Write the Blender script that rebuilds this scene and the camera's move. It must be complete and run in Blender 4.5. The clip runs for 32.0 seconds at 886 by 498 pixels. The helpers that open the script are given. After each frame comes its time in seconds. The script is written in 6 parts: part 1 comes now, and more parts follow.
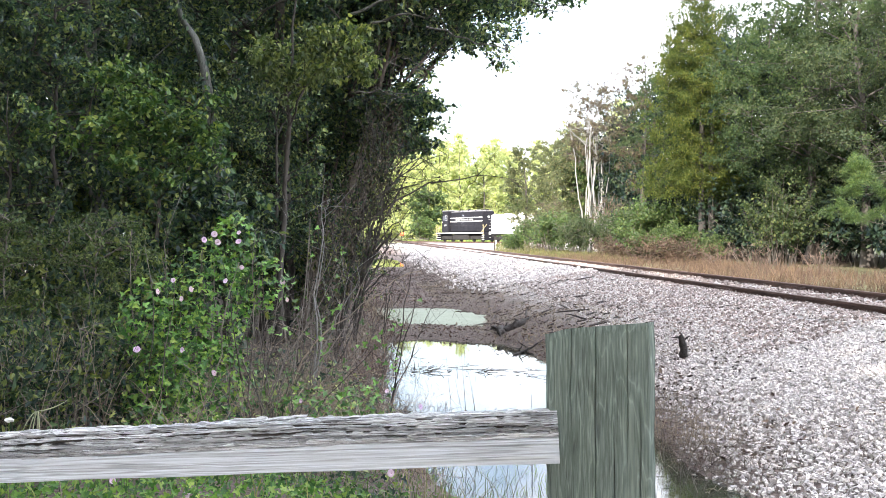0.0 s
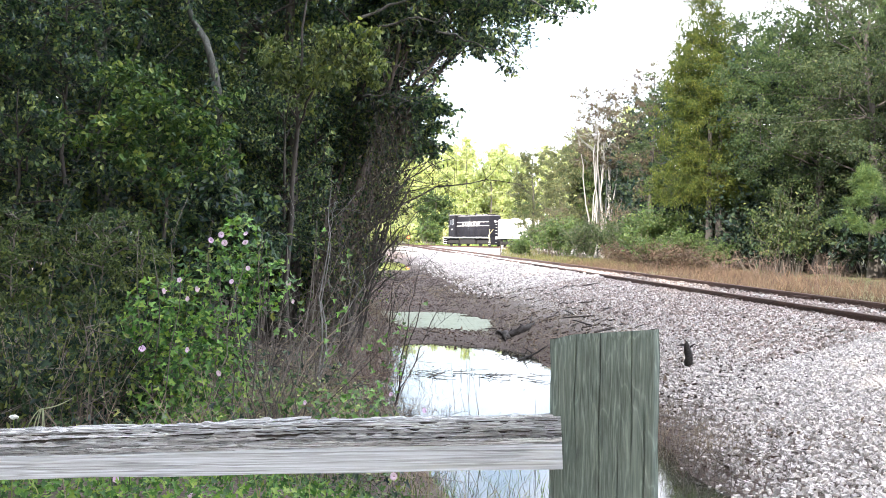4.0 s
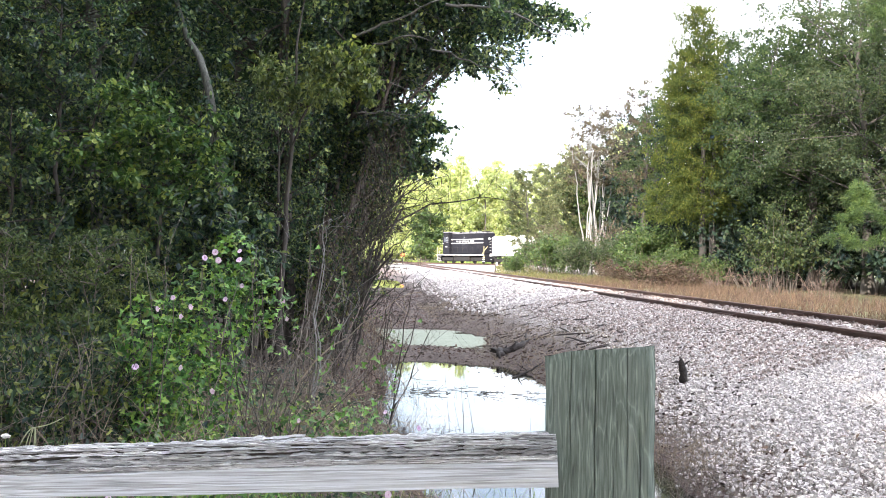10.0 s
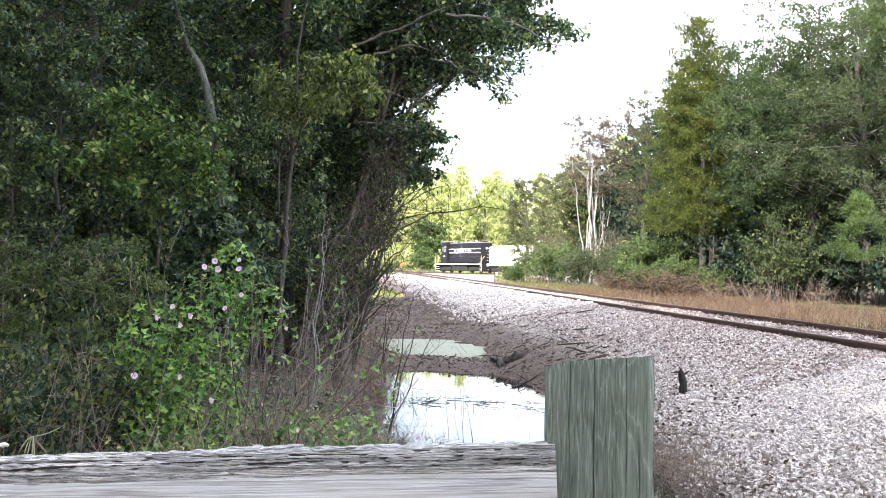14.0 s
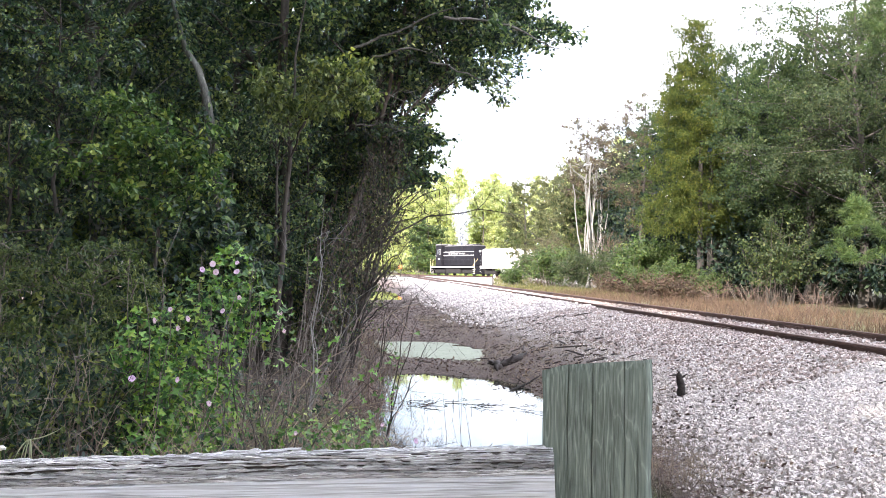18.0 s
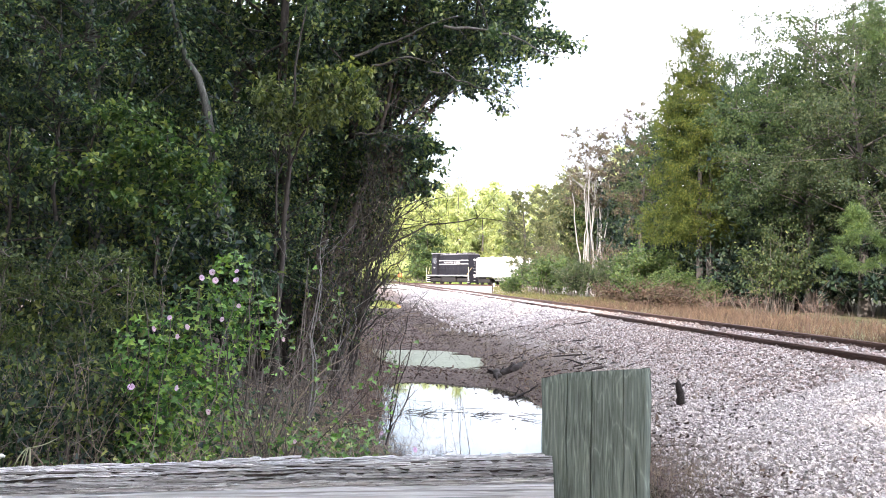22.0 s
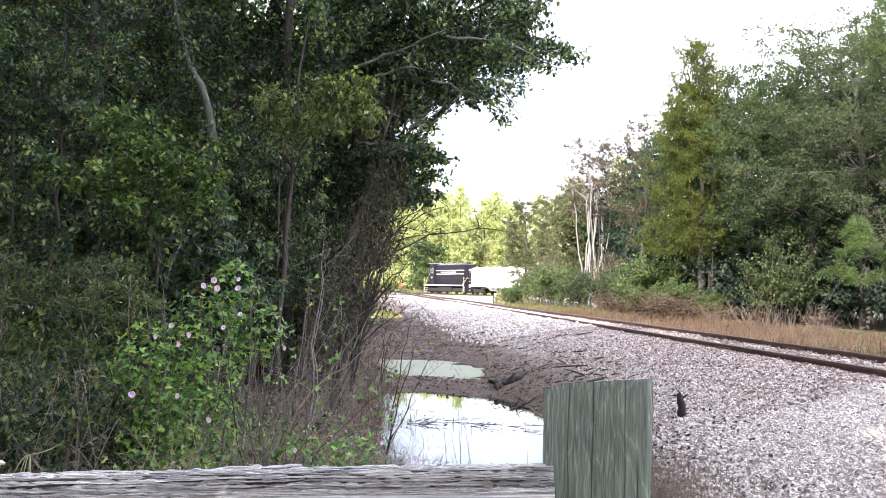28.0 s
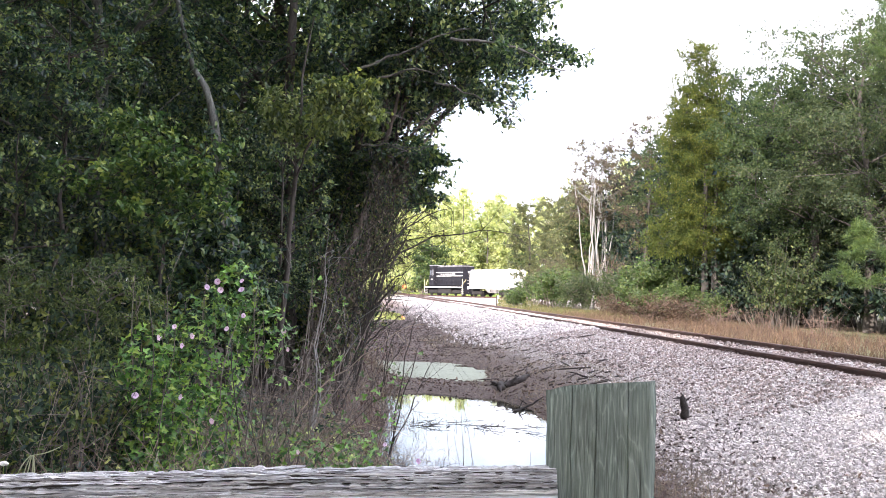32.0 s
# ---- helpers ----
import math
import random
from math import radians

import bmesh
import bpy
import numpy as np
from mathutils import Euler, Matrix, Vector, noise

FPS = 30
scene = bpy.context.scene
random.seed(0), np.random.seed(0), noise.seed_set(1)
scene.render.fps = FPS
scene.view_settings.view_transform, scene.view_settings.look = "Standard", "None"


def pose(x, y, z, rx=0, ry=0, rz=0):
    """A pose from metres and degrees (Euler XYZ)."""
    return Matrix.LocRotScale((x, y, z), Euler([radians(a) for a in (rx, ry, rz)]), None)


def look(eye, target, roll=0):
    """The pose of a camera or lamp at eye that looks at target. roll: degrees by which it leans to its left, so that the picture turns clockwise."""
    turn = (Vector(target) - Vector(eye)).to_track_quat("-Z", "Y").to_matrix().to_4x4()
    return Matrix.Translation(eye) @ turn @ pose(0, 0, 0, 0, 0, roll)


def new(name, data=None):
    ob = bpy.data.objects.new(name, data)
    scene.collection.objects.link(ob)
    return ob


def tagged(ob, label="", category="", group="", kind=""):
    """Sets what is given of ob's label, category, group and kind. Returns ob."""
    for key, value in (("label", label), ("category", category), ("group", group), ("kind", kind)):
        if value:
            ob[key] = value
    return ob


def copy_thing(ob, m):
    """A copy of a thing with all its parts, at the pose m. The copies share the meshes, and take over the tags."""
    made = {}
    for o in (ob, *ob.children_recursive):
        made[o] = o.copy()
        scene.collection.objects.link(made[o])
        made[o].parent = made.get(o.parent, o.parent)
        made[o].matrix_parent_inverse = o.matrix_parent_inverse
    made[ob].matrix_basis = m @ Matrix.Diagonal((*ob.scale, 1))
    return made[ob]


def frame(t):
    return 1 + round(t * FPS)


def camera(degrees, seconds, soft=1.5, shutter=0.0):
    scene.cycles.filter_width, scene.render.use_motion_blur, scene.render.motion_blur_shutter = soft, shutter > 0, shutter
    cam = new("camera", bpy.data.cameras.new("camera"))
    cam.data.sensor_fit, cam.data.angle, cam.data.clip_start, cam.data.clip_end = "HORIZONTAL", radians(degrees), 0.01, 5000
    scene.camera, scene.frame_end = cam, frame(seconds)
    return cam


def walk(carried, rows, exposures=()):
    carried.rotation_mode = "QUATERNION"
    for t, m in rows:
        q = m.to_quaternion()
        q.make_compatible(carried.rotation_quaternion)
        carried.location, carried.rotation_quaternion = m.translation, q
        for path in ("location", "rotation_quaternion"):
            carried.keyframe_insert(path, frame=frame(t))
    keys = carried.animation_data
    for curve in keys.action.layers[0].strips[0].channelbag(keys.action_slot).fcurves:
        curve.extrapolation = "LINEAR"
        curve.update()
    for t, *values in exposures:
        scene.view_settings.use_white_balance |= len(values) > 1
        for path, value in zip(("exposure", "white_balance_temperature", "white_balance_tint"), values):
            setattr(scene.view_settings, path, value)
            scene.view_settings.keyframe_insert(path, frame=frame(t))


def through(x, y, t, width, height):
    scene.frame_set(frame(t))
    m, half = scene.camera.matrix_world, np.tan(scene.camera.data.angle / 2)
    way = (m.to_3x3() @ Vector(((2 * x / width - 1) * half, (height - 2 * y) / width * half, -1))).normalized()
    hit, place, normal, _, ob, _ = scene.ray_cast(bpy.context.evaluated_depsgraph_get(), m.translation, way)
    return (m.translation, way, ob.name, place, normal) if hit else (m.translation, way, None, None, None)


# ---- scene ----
cam = camera(48, 32.0, soft=0.9)
EYE = Vector((0, 0, 1.02))


def shot(yaw, pitch, roll, dx, dy, dz):
    """A handheld pose: degrees right of the track's direction, up, and lean; small sway in metres."""
    y, p = radians(yaw), radians(pitch)
    ahead = Vector((math.sin(y) * math.cos(p), math.cos(y) * math.cos(p), math.sin(p)))
    eye = EYE + Vector((dx, dy, dz))
    return look(eye, eye + ahead, roll)


walk(cam, [
    (0, shot(4.7673, -0.8028, -0.5204, 0.000, 0.001, 0.001)),
    (0.5, shot(4.6136, -0.7958, -0.2821, 0.001, 0.002, 0.001)),
    (1, shot(4.6550, -0.9127, -0.2922, 0.000, 0.004, 0.001)),
    (1.5, shot(4.5387, -0.9082, -0.0950, -0.000, 0.001, 0.001)),
    (2, shot(4.4222, -0.7527, -0.1218, 0.000, 0.001, 0.001)),
    (2.5, shot(4.5916, -0.8769, 0.0446, 0.000, -0.000, 0.001)),
    (4.5, shot(4.3496, -0.3988, 0.4216, 0.000, -0.001, 0.001)),
    (5, shot(4.3542, -0.2475, 0.4436, -0.000, 0.001, 0.000)),
    (5.5, shot(4.3402, -0.0811, 0.4178, -0.000, 0.005, 0.001)),
    (6, shot(4.5411, 0.2898, 0.5014, -0.001, -0.001, 0.001)),
    (6.5, shot(4.3954, 0.2727, 0.6196, 0.000, 0.001, -0.000)),
    (7, shot(4.4132, 0.4444, 0.3794, 0.000, 0.002, 0.001)),
    (7.5, shot(4.3304, 0.4330, 0.4619, -0.001, 0.002, 0.001)),
    (8, shot(4.5457, 0.4738, 0.6490, 0.000, 0.000, -0.000)),
    (8.5, shot(4.6315, 0.7237, 0.1696, 0.000, 0.001, 0.000)),
    (9, shot(4.6826, 0.6791, 0.1602, 0.001, 0.004, 0.001)),
    (9.5, shot(4.4725, 0.6093, 0.4907, 0.001, 0.002, -0.000)),
    (10, shot(4.7318, 0.4268, 0.2591, -0.000, 0.004, 0.000)),
    (10.5, shot(4.6800, 0.6168, 0.3250, -0.001, 0.003, 0.000)),
    (11, shot(4.6095, 0.6584, 0.3555, 0.001, 0.000, 0.000)),
    (11.5, shot(4.4946, 0.8319, 0.4548, -0.001, 0.001, 0.000)),
    (12, shot(4.4844, 0.9031, 0.4319, -0.000, 0.003, 0.000)),
    (12.5, shot(4.7369, 0.8829, 0.4360, 0.001, 0.003, -0.000)),
    (13, shot(4.7720, 0.8785, 0.5000, 0.000, 0.000, 0.000)),
    (13.5, shot(4.8223, 0.8824, 0.5427, 0.001, 0.003, -0.001)),
    (14, shot(4.7372, 0.9726, 0.3859, 0.001, 0.004, -0.000)),
    (14.5, shot(4.7411, 0.9637, 0.4748, 0.000, 0.003, -0.000)),
    (16.5, shot(4.5428, 1.0456, 0.4959, -0.000, 0.005, 0.000)),
    (17, shot(4.9959, 0.7929, 0.6229, 0.003, 0.004, 0.002)),
    (17.5, shot(4.9630, 1.2057, 0.2617, 0.001, 0.003, 0.001)),
    (18, shot(4.8493, 1.1300, 0.4172, 0.001, 0.005, 0.001)),
    (18.5, shot(4.8837, 1.1170, 0.6261, 0.000, -0.000, 0.001)),
    (19, shot(4.6566, 1.2819, 0.5776, -0.000, 0.001, 0.001)),
    (19.5, shot(4.8781, 1.2954, 0.7546, -0.001, -0.000, 0.001)),
    (20, shot(4.6846, 1.4337, 0.7070, 0.000, -0.002, 0.000)),
    (20.5, shot(4.7085, 1.3969, 0.6777, -0.000, -0.002, 0.001)),
    (21, shot(4.5712, 1.4258, 0.7297, -0.000, -0.001, 0.001)),
    (21.5, shot(4.5121, 1.5934, 0.4595, -0.000, 0.001, 0.001)),
    (22, shot(4.8831, 1.6216, 0.4677, 0.000, -0.002, 0.001)),
    (22.5, shot(4.5491, 1.6477, 0.6323, -0.001, 0.000, 0.001)),
    (23, shot(4.7160, 1.5783, 0.6944, -0.001, -0.002, 0.001)),
    (23.5, shot(4.6481, 1.5771, 0.8052, -0.002, -0.002, 0.001)),
    (24, shot(4.5697, 1.5874, 0.9252, -0.001, -0.003, 0.001)),
    (24.5, shot(4.5459, 2.0717, 0.9182, -0.001, -0.001, 0.000)),
    (25, shot(4.5981, 2.0219, 0.9839, -0.002, -0.002, 0.001)),
    (25.5, shot(4.6886, 2.0023, 0.9640, -0.002, -0.004, -0.001)),
    (27.5, shot(4.6668, 1.9627, 1.0907, -0.001, -0.003, 0.001)),
    (28, shot(4.7778, 2.1846, 0.8709, -0.001, -0.002, 0.000)),
    (28.5, shot(4.8278, 2.4024, 1.2846, -0.001, -0.003, 0.000)),
    (29, shot(4.7242, 2.4325, 1.3736, -0.001, -0.004, 0.001)),
    (29.5, shot(4.6195, 2.8515, 1.3119, -0.001, -0.002, 0.001)),
    (30, shot(4.6000, 2.8313, 1.2847, -0.002, -0.005, -0.000)),
    (30.5, shot(4.6438, 2.3253, 1.0869, -0.002, -0.006, 0.000)),
    (31, shot(4.6878, 2.4053, 0.9883, -0.002, -0.005, 0.000)),
    (31.5, shot(4.3971, 2.2010, 1.0906, -0.003, -0.003, 0.000)),
    (32, shot(4.5946, 2.2919, 1.0044, -0.002, -0.005, -0.000)),
], exposures=[(0, 1.75, 6500, 10), (12, 1.72, 6500, 12), (32, 1.61, 6500, 18)])

# ---- world and sun ----
SUN = Vector((-0.36, -0.81, 0.48)).normalized()
world = bpy.data.worlds.new("sky")
scene.world = world
world.use_nodes = True
wn = world.node_tree.nodes
sky = wn.new("ShaderNodeTexSky")
sky.sky_type, sky.sun_disc = "NISHITA", False
sky.sun_elevation = math.asin(SUN.z)
sky.sun_rotation = math.atan2(SUN.x, SUN.y)
sky.dust_density, sky.air_density = 3.0, 1.0
wn["Background"].inputs["Strength"].default_value = 0.15
# bright broken cloud over the blue
wco = wn.new("ShaderNodeTexCoord")
cloud = wn.new("ShaderNodeTexNoise")
cloud.inputs["Scale"].default_value, cloud.inputs["Detail"].default_value, cloud.inputs["Roughness"].default_value = 2.2, 7.0, 0.55
cover = wn.new("ShaderNodeValToRGB")
cover.color_ramp.elements[0].position, cover.color_ramp.elements[1].position = 0.36, 0.50
white = wn.new("ShaderNodeMix")
white.data_type = "RGBA"
white.inputs[7].default_value = (7.6, 7.85, 8.7, 1)
for a, b in ((wco.outputs["Generated"], cloud.inputs["Vector"]), (cloud.outputs[0], cover.inputs[0]), (cover.outputs[0], white.inputs["Factor"]),
             (sky.outputs[0], white.inputs[6]), (white.outputs[2], wn["Background"].inputs["Color"])):
    world.node_tree.links.new(a, b)
sun = new("sun", bpy.data.lights.new("sun", "SUN"))
sun.data.energy, sun.data.angle, sun.data.color = 5.0, radians(0.6), (1.0, 0.93, 0.82)
sun.matrix_world = look(SUN * 50, (0, 0, 0))

# ---- materials ----
def nodes_of(name):
    m = bpy.data.materials.new(name)
    m.use_nodes = True
    t = m.node_tree
    return m, t, t.nodes["Principled BSDF"]


def node(t, kind, **values):
    n = t.nodes.new("ShaderNode" + kind)
    for key, value in values.items():
        n.inputs[key].default_value = value
    return n


def ramp(t, fac, stops):
    r = t.nodes.new("ShaderNodeValToRGB")
    while len(r.color_ramp.elements) < len(stops):
        r.color_ramp.elements.new(0.5)
    for e, (at, c) in zip(r.color_ramp.elements, stops):
        e.position, e.color = at, (*c, 1)
    t.links.new(fac, r.inputs[0])
    return r.outputs[0]


def blend(t, fac, a, b, mode="MIX"):
    n = t.nodes.new("ShaderNodeMix")
    n.data_type, n.blend_type = "RGBA", mode
    for socket, value in ((n.inputs["Factor"], fac), (n.inputs[6], a), (n.inputs[7], b)):
        if isinstance(value, (int, float)):
            socket.default_value = value
        elif isinstance(value, tuple):
            socket.default_value = (*value, 1)
        else:
            t.links.new(value, socket)
    return n.outputs[2]


def surface(name, dark, light, scale=8.0, rough=0.8, bump=0.3, stretch=(1, 1, 1), fine=6.0, metal=0.0, spot=None, pieces="", depth=0.02, grain=0.45, low=0.6, crisp=0.2, cracks=0.0, vary=0.32):
    """A weathered surface: two scales of noise in the colour, relief, optional stains, and variation from piece to piece."""
    m, t, b = nodes_of(name)
    co = t.nodes.new("ShaderNodeTexCoord")
    mp = node(t, "Mapping", Scale=stretch)
    t.links.new(co.outputs["Object"], mp.inputs[0])
    big = node(t, "TexNoise", Scale=scale, Detail=5.0, Roughness=0.6)
    small = node(t, "TexNoise", Scale=scale * fine, Detail=4.0, Roughness=0.65)
    for n in (big, small):
        t.links.new(mp.outputs[0], n.inputs["Vector"])
    mid = tuple((p + q) / 2 for p, q in zip(dark, light))
    c1 = ramp(t, big.outputs[0], [(0.3, dark), (0.5, mid), (0.7, light)])
    c2 = ramp(t, small.outputs[0], [(0.5 - crisp, tuple(v * low for v in dark)), (0.5 + crisp, tuple(min(v * 1.15, 1) for v in light))])
    col = blend(t, grain, c1, c2)
    if spot:
        stain = node(t, "TexNoise", Scale=scale * 0.35, Detail=6.0, Roughness=0.7)
        t.links.new(mp.outputs[0], stain.inputs["Vector"])
        col = blend(t, ramp(t, stain.outputs[0], [(0.52, (0, 0, 0)), (0.66, (1, 1, 1))]), col, spot)
    if cracks:
        fib = node(t, "TexNoise", Scale=scale * 2.2, Detail=3.0, Roughness=0.55)
        t.links.new(mp.outputs[0], fib.inputs["Vector"])
        k = 1 - cracks
        col = blend(t, 1.0, col, ramp(t, fib.outputs[0], [(0.47, (1, 1, 1)), (0.497, (k, k, k)), (0.503, (k, k, k)), (0.53, (1, 1, 1))]), "MULTIPLY")
    if pieces:
        r = t.nodes.new("ShaderNodeNewGeometry" if pieces == "island" else "ShaderNodeObjectInfo")
        out = r.outputs["Random Per Island" if pieces == "island" else "Random"]
        col = blend(t, 1.0, col, ramp(t, out, [(0.0, (vary, vary * 0.98, vary * 0.96)), (0.55, (1, 1, 1)), (1.0, (1.25, 1.22, 1.18))]), "MULTIPLY")
    t.links.new(col, b.inputs["Base Color"])
    b.inputs["Roughness"].default_value, b.inputs["Metallic"].default_value = rough, metal
    if bump:
        bp = node(t, "Bump", Strength=bump, Distance=depth)
        t.links.new(small.outputs[0], bp.inputs["Height"])
        t.links.new(bp.outputs[0], b.inputs["Normal"])
    return m


def leafy(name, colours, rough=0.42, through=0.35, coat=0.5, blue=1.4):
    """Leaf: colour varies from leaf to leaf, light shines through in part."""
    m, t, b = nodes_of(name)
    g = t.nodes.new("ShaderNodeNewGeometry")
    # Bright leaves lose blue: lit green against bluish shade, put into the colour.
    stops = [(k / (len(colours) - 1), (c[0], c[1], c[2] * (blue + (1.1 - blue) * 0.85 * k / (len(colours) - 1)))) for k, c in enumerate(colours)]
    col = ramp(t, g.outputs["Random Per Island"], stops)
    co = t.nodes.new("ShaderNodeTexCoord")
    n = node(t, "TexNoise", Scale=0.9, Detail=3.0)
    t.links.new(co.outputs["Object"], n.inputs["Vector"])
    col = blend(t, 1.0, col, ramp(t, n.outputs[0], [(0.3, (0.65, 0.7, 0.7)), (0.7, (1.25, 1.2, 1.0))]), "MULTIPLY")
    t.links.new(col, b.inputs["Base Color"])
    b.inputs["Roughness"].default_value = rough
    b.inputs["Specular IOR Level"].default_value = coat
    tr = node(t, "BsdfTranslucent")
    t.links.new(blend(t, 1.0, col, (1.3, 1.45, 0.8), "MULTIPLY"), tr.inputs["Color"])
    mix = node(t, "MixShader", Fac=through)
    t.links.new(b.outputs[0], mix.inputs[1])
    t.links.new(tr.outputs[0], mix.inputs[2])
    t.links.new(mix.outputs[0], t.nodes["Material Output"].inputs["Surface"])
    return m


M_BARK = surface("bark_grey_brown", (0.018, 0.0155, 0.0135), (0.095, 0.083, 0.073), 6, 0.9, 0.8, (1, 1, 0.25), 5)
M_BARKBROWN = surface("bark_brown", (0.045, 0.035, 0.03), (0.19, 0.155, 0.13), 5, 0.9, 0.9, (1, 1, 0.2), 5)
M_DEADLIMB = surface("dead_limb_bark", (0.06, 0.056, 0.05), (0.25, 0.24, 0.22), 7, 0.85, 0.4, (1, 1, 0.5), 5)
M_LICHEN = surface("bark_lichen", (0.03, 0.031, 0.027), (0.19, 0.20, 0.18), 9, 0.9, 0.6, (1, 1, 0.4), 5)
M_BARKPALE = surface("bark_pale", (0.11, 0.105, 0.10), (0.34, 0.335, 0.32), 5, 0.85, 0.5, (1, 1, 0.4), 5)
# Darker than cypress bark: the trunk's shade is put into the colour.
M_BARKRED = surface("bark_cypress_shaded", (0.014, 0.0125, 0.0115), (0.058, 0.052, 0.048), 4, 0.9, 0.8, (1, 1, 0.15), 5)
M_TWIG = surface("twig_grey", (0.06, 0.052, 0.046), (0.26, 0.23, 0.205), 5, 0.9, 0.2, pieces="island")
M_TWIGRED = surface("twig_brown", (0.065, 0.044, 0.037), (0.25, 0.175, 0.145), 5, 0.9, 0.2, pieces="island")
# Mostly dark tones with a few bright: gap shade and leaf glints as colour.
M_OAK = leafy("leaf_oak", [(0.016, 0.036, 0.015), (0.03, 0.062, 0.023), (0.062, 0.115, 0.038), (0.15, 0.235, 0.072), (0.44, 0.48, 0.16)], 0.3, blue=2.5)
M_DARKLEAF = leafy("leaf_dark", [(0.014, 0.034, 0.016), (0.026, 0.058, 0.024), (0.055, 0.108, 0.038), (0.11, 0.19, 0.06), (0.32, 0.37, 0.11)], 0.3, blue=2.5)
# Leaf colour darkened in place of the shade under the wood's canopy.
M_DEEP_SHADE = leafy("leaf_understory_shade", [(0.01, 0.02, 0.01), (0.018, 0.034, 0.015), (0.03, 0.052, 0.02), (0.055, 0.075, 0.03)], 0.5, 0.25, 0.2, blue=2.5)
M_LIGHT = leafy("leaf_light", [(0.035, 0.06, 0.022), (0.08, 0.12, 0.036), (0.16, 0.205, 0.06), (0.32, 0.35, 0.11)], 0.4, blue=1.4)
# Low stops kept very dark: the thicket's inner shade is in these tones.
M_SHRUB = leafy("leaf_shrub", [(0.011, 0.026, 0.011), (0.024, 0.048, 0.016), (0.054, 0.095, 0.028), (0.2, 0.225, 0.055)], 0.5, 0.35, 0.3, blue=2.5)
M_MAPLE = leafy("leaf_sweetgum", [(0.029, 0.051, 0.022), (0.043, 0.071, 0.029), (0.064, 0.094, 0.04), (0.105, 0.127, 0.056)], 0.65, 0.5, 0.2)
M_GREY = leafy("leaf_grey_green", [(0.038, 0.058, 0.03), (0.055, 0.078, 0.038), (0.077, 0.098, 0.049), (0.108, 0.125, 0.063)], 0.65, 0.5, 0.2)
M_CYP = leafy("leaf_cypress", [(0.038, 0.058, 0.014), (0.064, 0.089, 0.02), (0.102, 0.123, 0.027), (0.152, 0.155, 0.038)], 0.65, 0.5, 0.2)
M_FRESH = leafy("leaf_fresh", [(0.02, 0.055, 0.016), (0.035, 0.085, 0.024), (0.07, 0.14, 0.035), (0.13, 0.22, 0.055), (0.3, 0.36, 0.09)], 0.34, blue=1.6)
M_WITHER = leafy("leaf_withered", [(0.045, 0.038, 0.028), (0.085, 0.072, 0.054), (0.19, 0.16, 0.125), (0.1, 0.12, 0.06)], 0.75, 0.3, 0.1)
M_YOUNG = leafy("leaf_young_gum", [(0.026, 0.045, 0.018), (0.043, 0.068, 0.026), (0.068, 0.095, 0.036), (0.125, 0.142, 0.055)], 0.5, 0.4, 0.3)
M_BARELEAF = leafy("leaf_sparse_brown", [(0.06, 0.045, 0.035), (0.1, 0.075, 0.058), (0.09, 0.09, 0.05), (0.14, 0.115, 0.08)], 0.7, 0.3, 0.1)
M_ROUND = leafy("leaf_round_tree", [(0.025, 0.05, 0.016), (0.04, 0.075, 0.021), (0.06, 0.1, 0.027), (0.1, 0.13, 0.035)], 0.5)
M_OLIVE = leafy("leaf_olive", [(0.045, 0.062, 0.025), (0.075, 0.095, 0.035), (0.11, 0.125, 0.05), (0.16, 0.135, 0.065)], 0.6)
M_PINE = leafy("needle_pine", [(0.025, 0.05, 0.015), (0.045, 0.085, 0.022), (0.07, 0.12, 0.03), (0.11, 0.14, 0.04)], 0.6)
# Paler and less saturated than leaf: distance haze and glare mixed into the colour.
M_FAR_HAZED = leafy("leaf_far_hazed", [(0.29, 0.33, 0.15), (0.37, 0.405, 0.19), (0.45, 0.475, 0.23), (0.54, 0.53, 0.28)], 0.7, 0.5, 0.1)
M_BUSH = leafy("leaf_bush", [(0.035, 0.066, 0.018), (0.054, 0.096, 0.025), (0.077, 0.127, 0.033), (0.135, 0.16, 0.048)], 0.5)
M_VINE = leafy("leaf_vine", [(0.021, 0.06, 0.015), (0.042, 0.12, 0.024), (0.085, 0.2, 0.036), (0.145, 0.285, 0.05), (0.28, 0.38, 0.08)], 0.45)
M_VINE1 = surface("vine_leaf", (0.065, 0.165, 0.027), (0.15, 0.31, 0.052), 12, 0.5, 0.1, pieces="object")
M_RUST = leafy("leaf_rusty", [(0.038, 0.026, 0.016), (0.066, 0.04, 0.026), (0.09, 0.053, 0.034), (0.055, 0.06, 0.025)], 0.7, 0.2)
M_STRAW = leafy("grass_straw", [(0.06, 0.038, 0.028), (0.1, 0.066, 0.045), (0.175, 0.12, 0.08), (0.08, 0.062, 0.04)], 0.75, 0.25, 0.1)
M_GRASS = leafy("grass_green", [(0.06, 0.11, 0.02), (0.1, 0.17, 0.03), (0.17, 0.24, 0.05), (0.3, 0.28, 0.1)], 0.6, 0.3)
M_VERGE = leafy("grass_verge", [(0.06, 0.075, 0.025), (0.1, 0.11, 0.04), (0.15, 0.14, 0.06), (0.22, 0.18, 0.09)], 0.7, 0.25, 0.1)
M_FEATHER = leafy("leaf_feathery", [(0.026, 0.05, 0.014), (0.046, 0.08, 0.021), (0.085, 0.128, 0.034), (0.2, 0.235, 0.075)], 0.42)
M_LITTER = leafy("leaf_litter", [(0.05, 0.032, 0.025), (0.09, 0.06, 0.045), (0.15, 0.10, 0.08), (0.26, 0.2, 0.165)], 0.8, 0.1, 0.1)
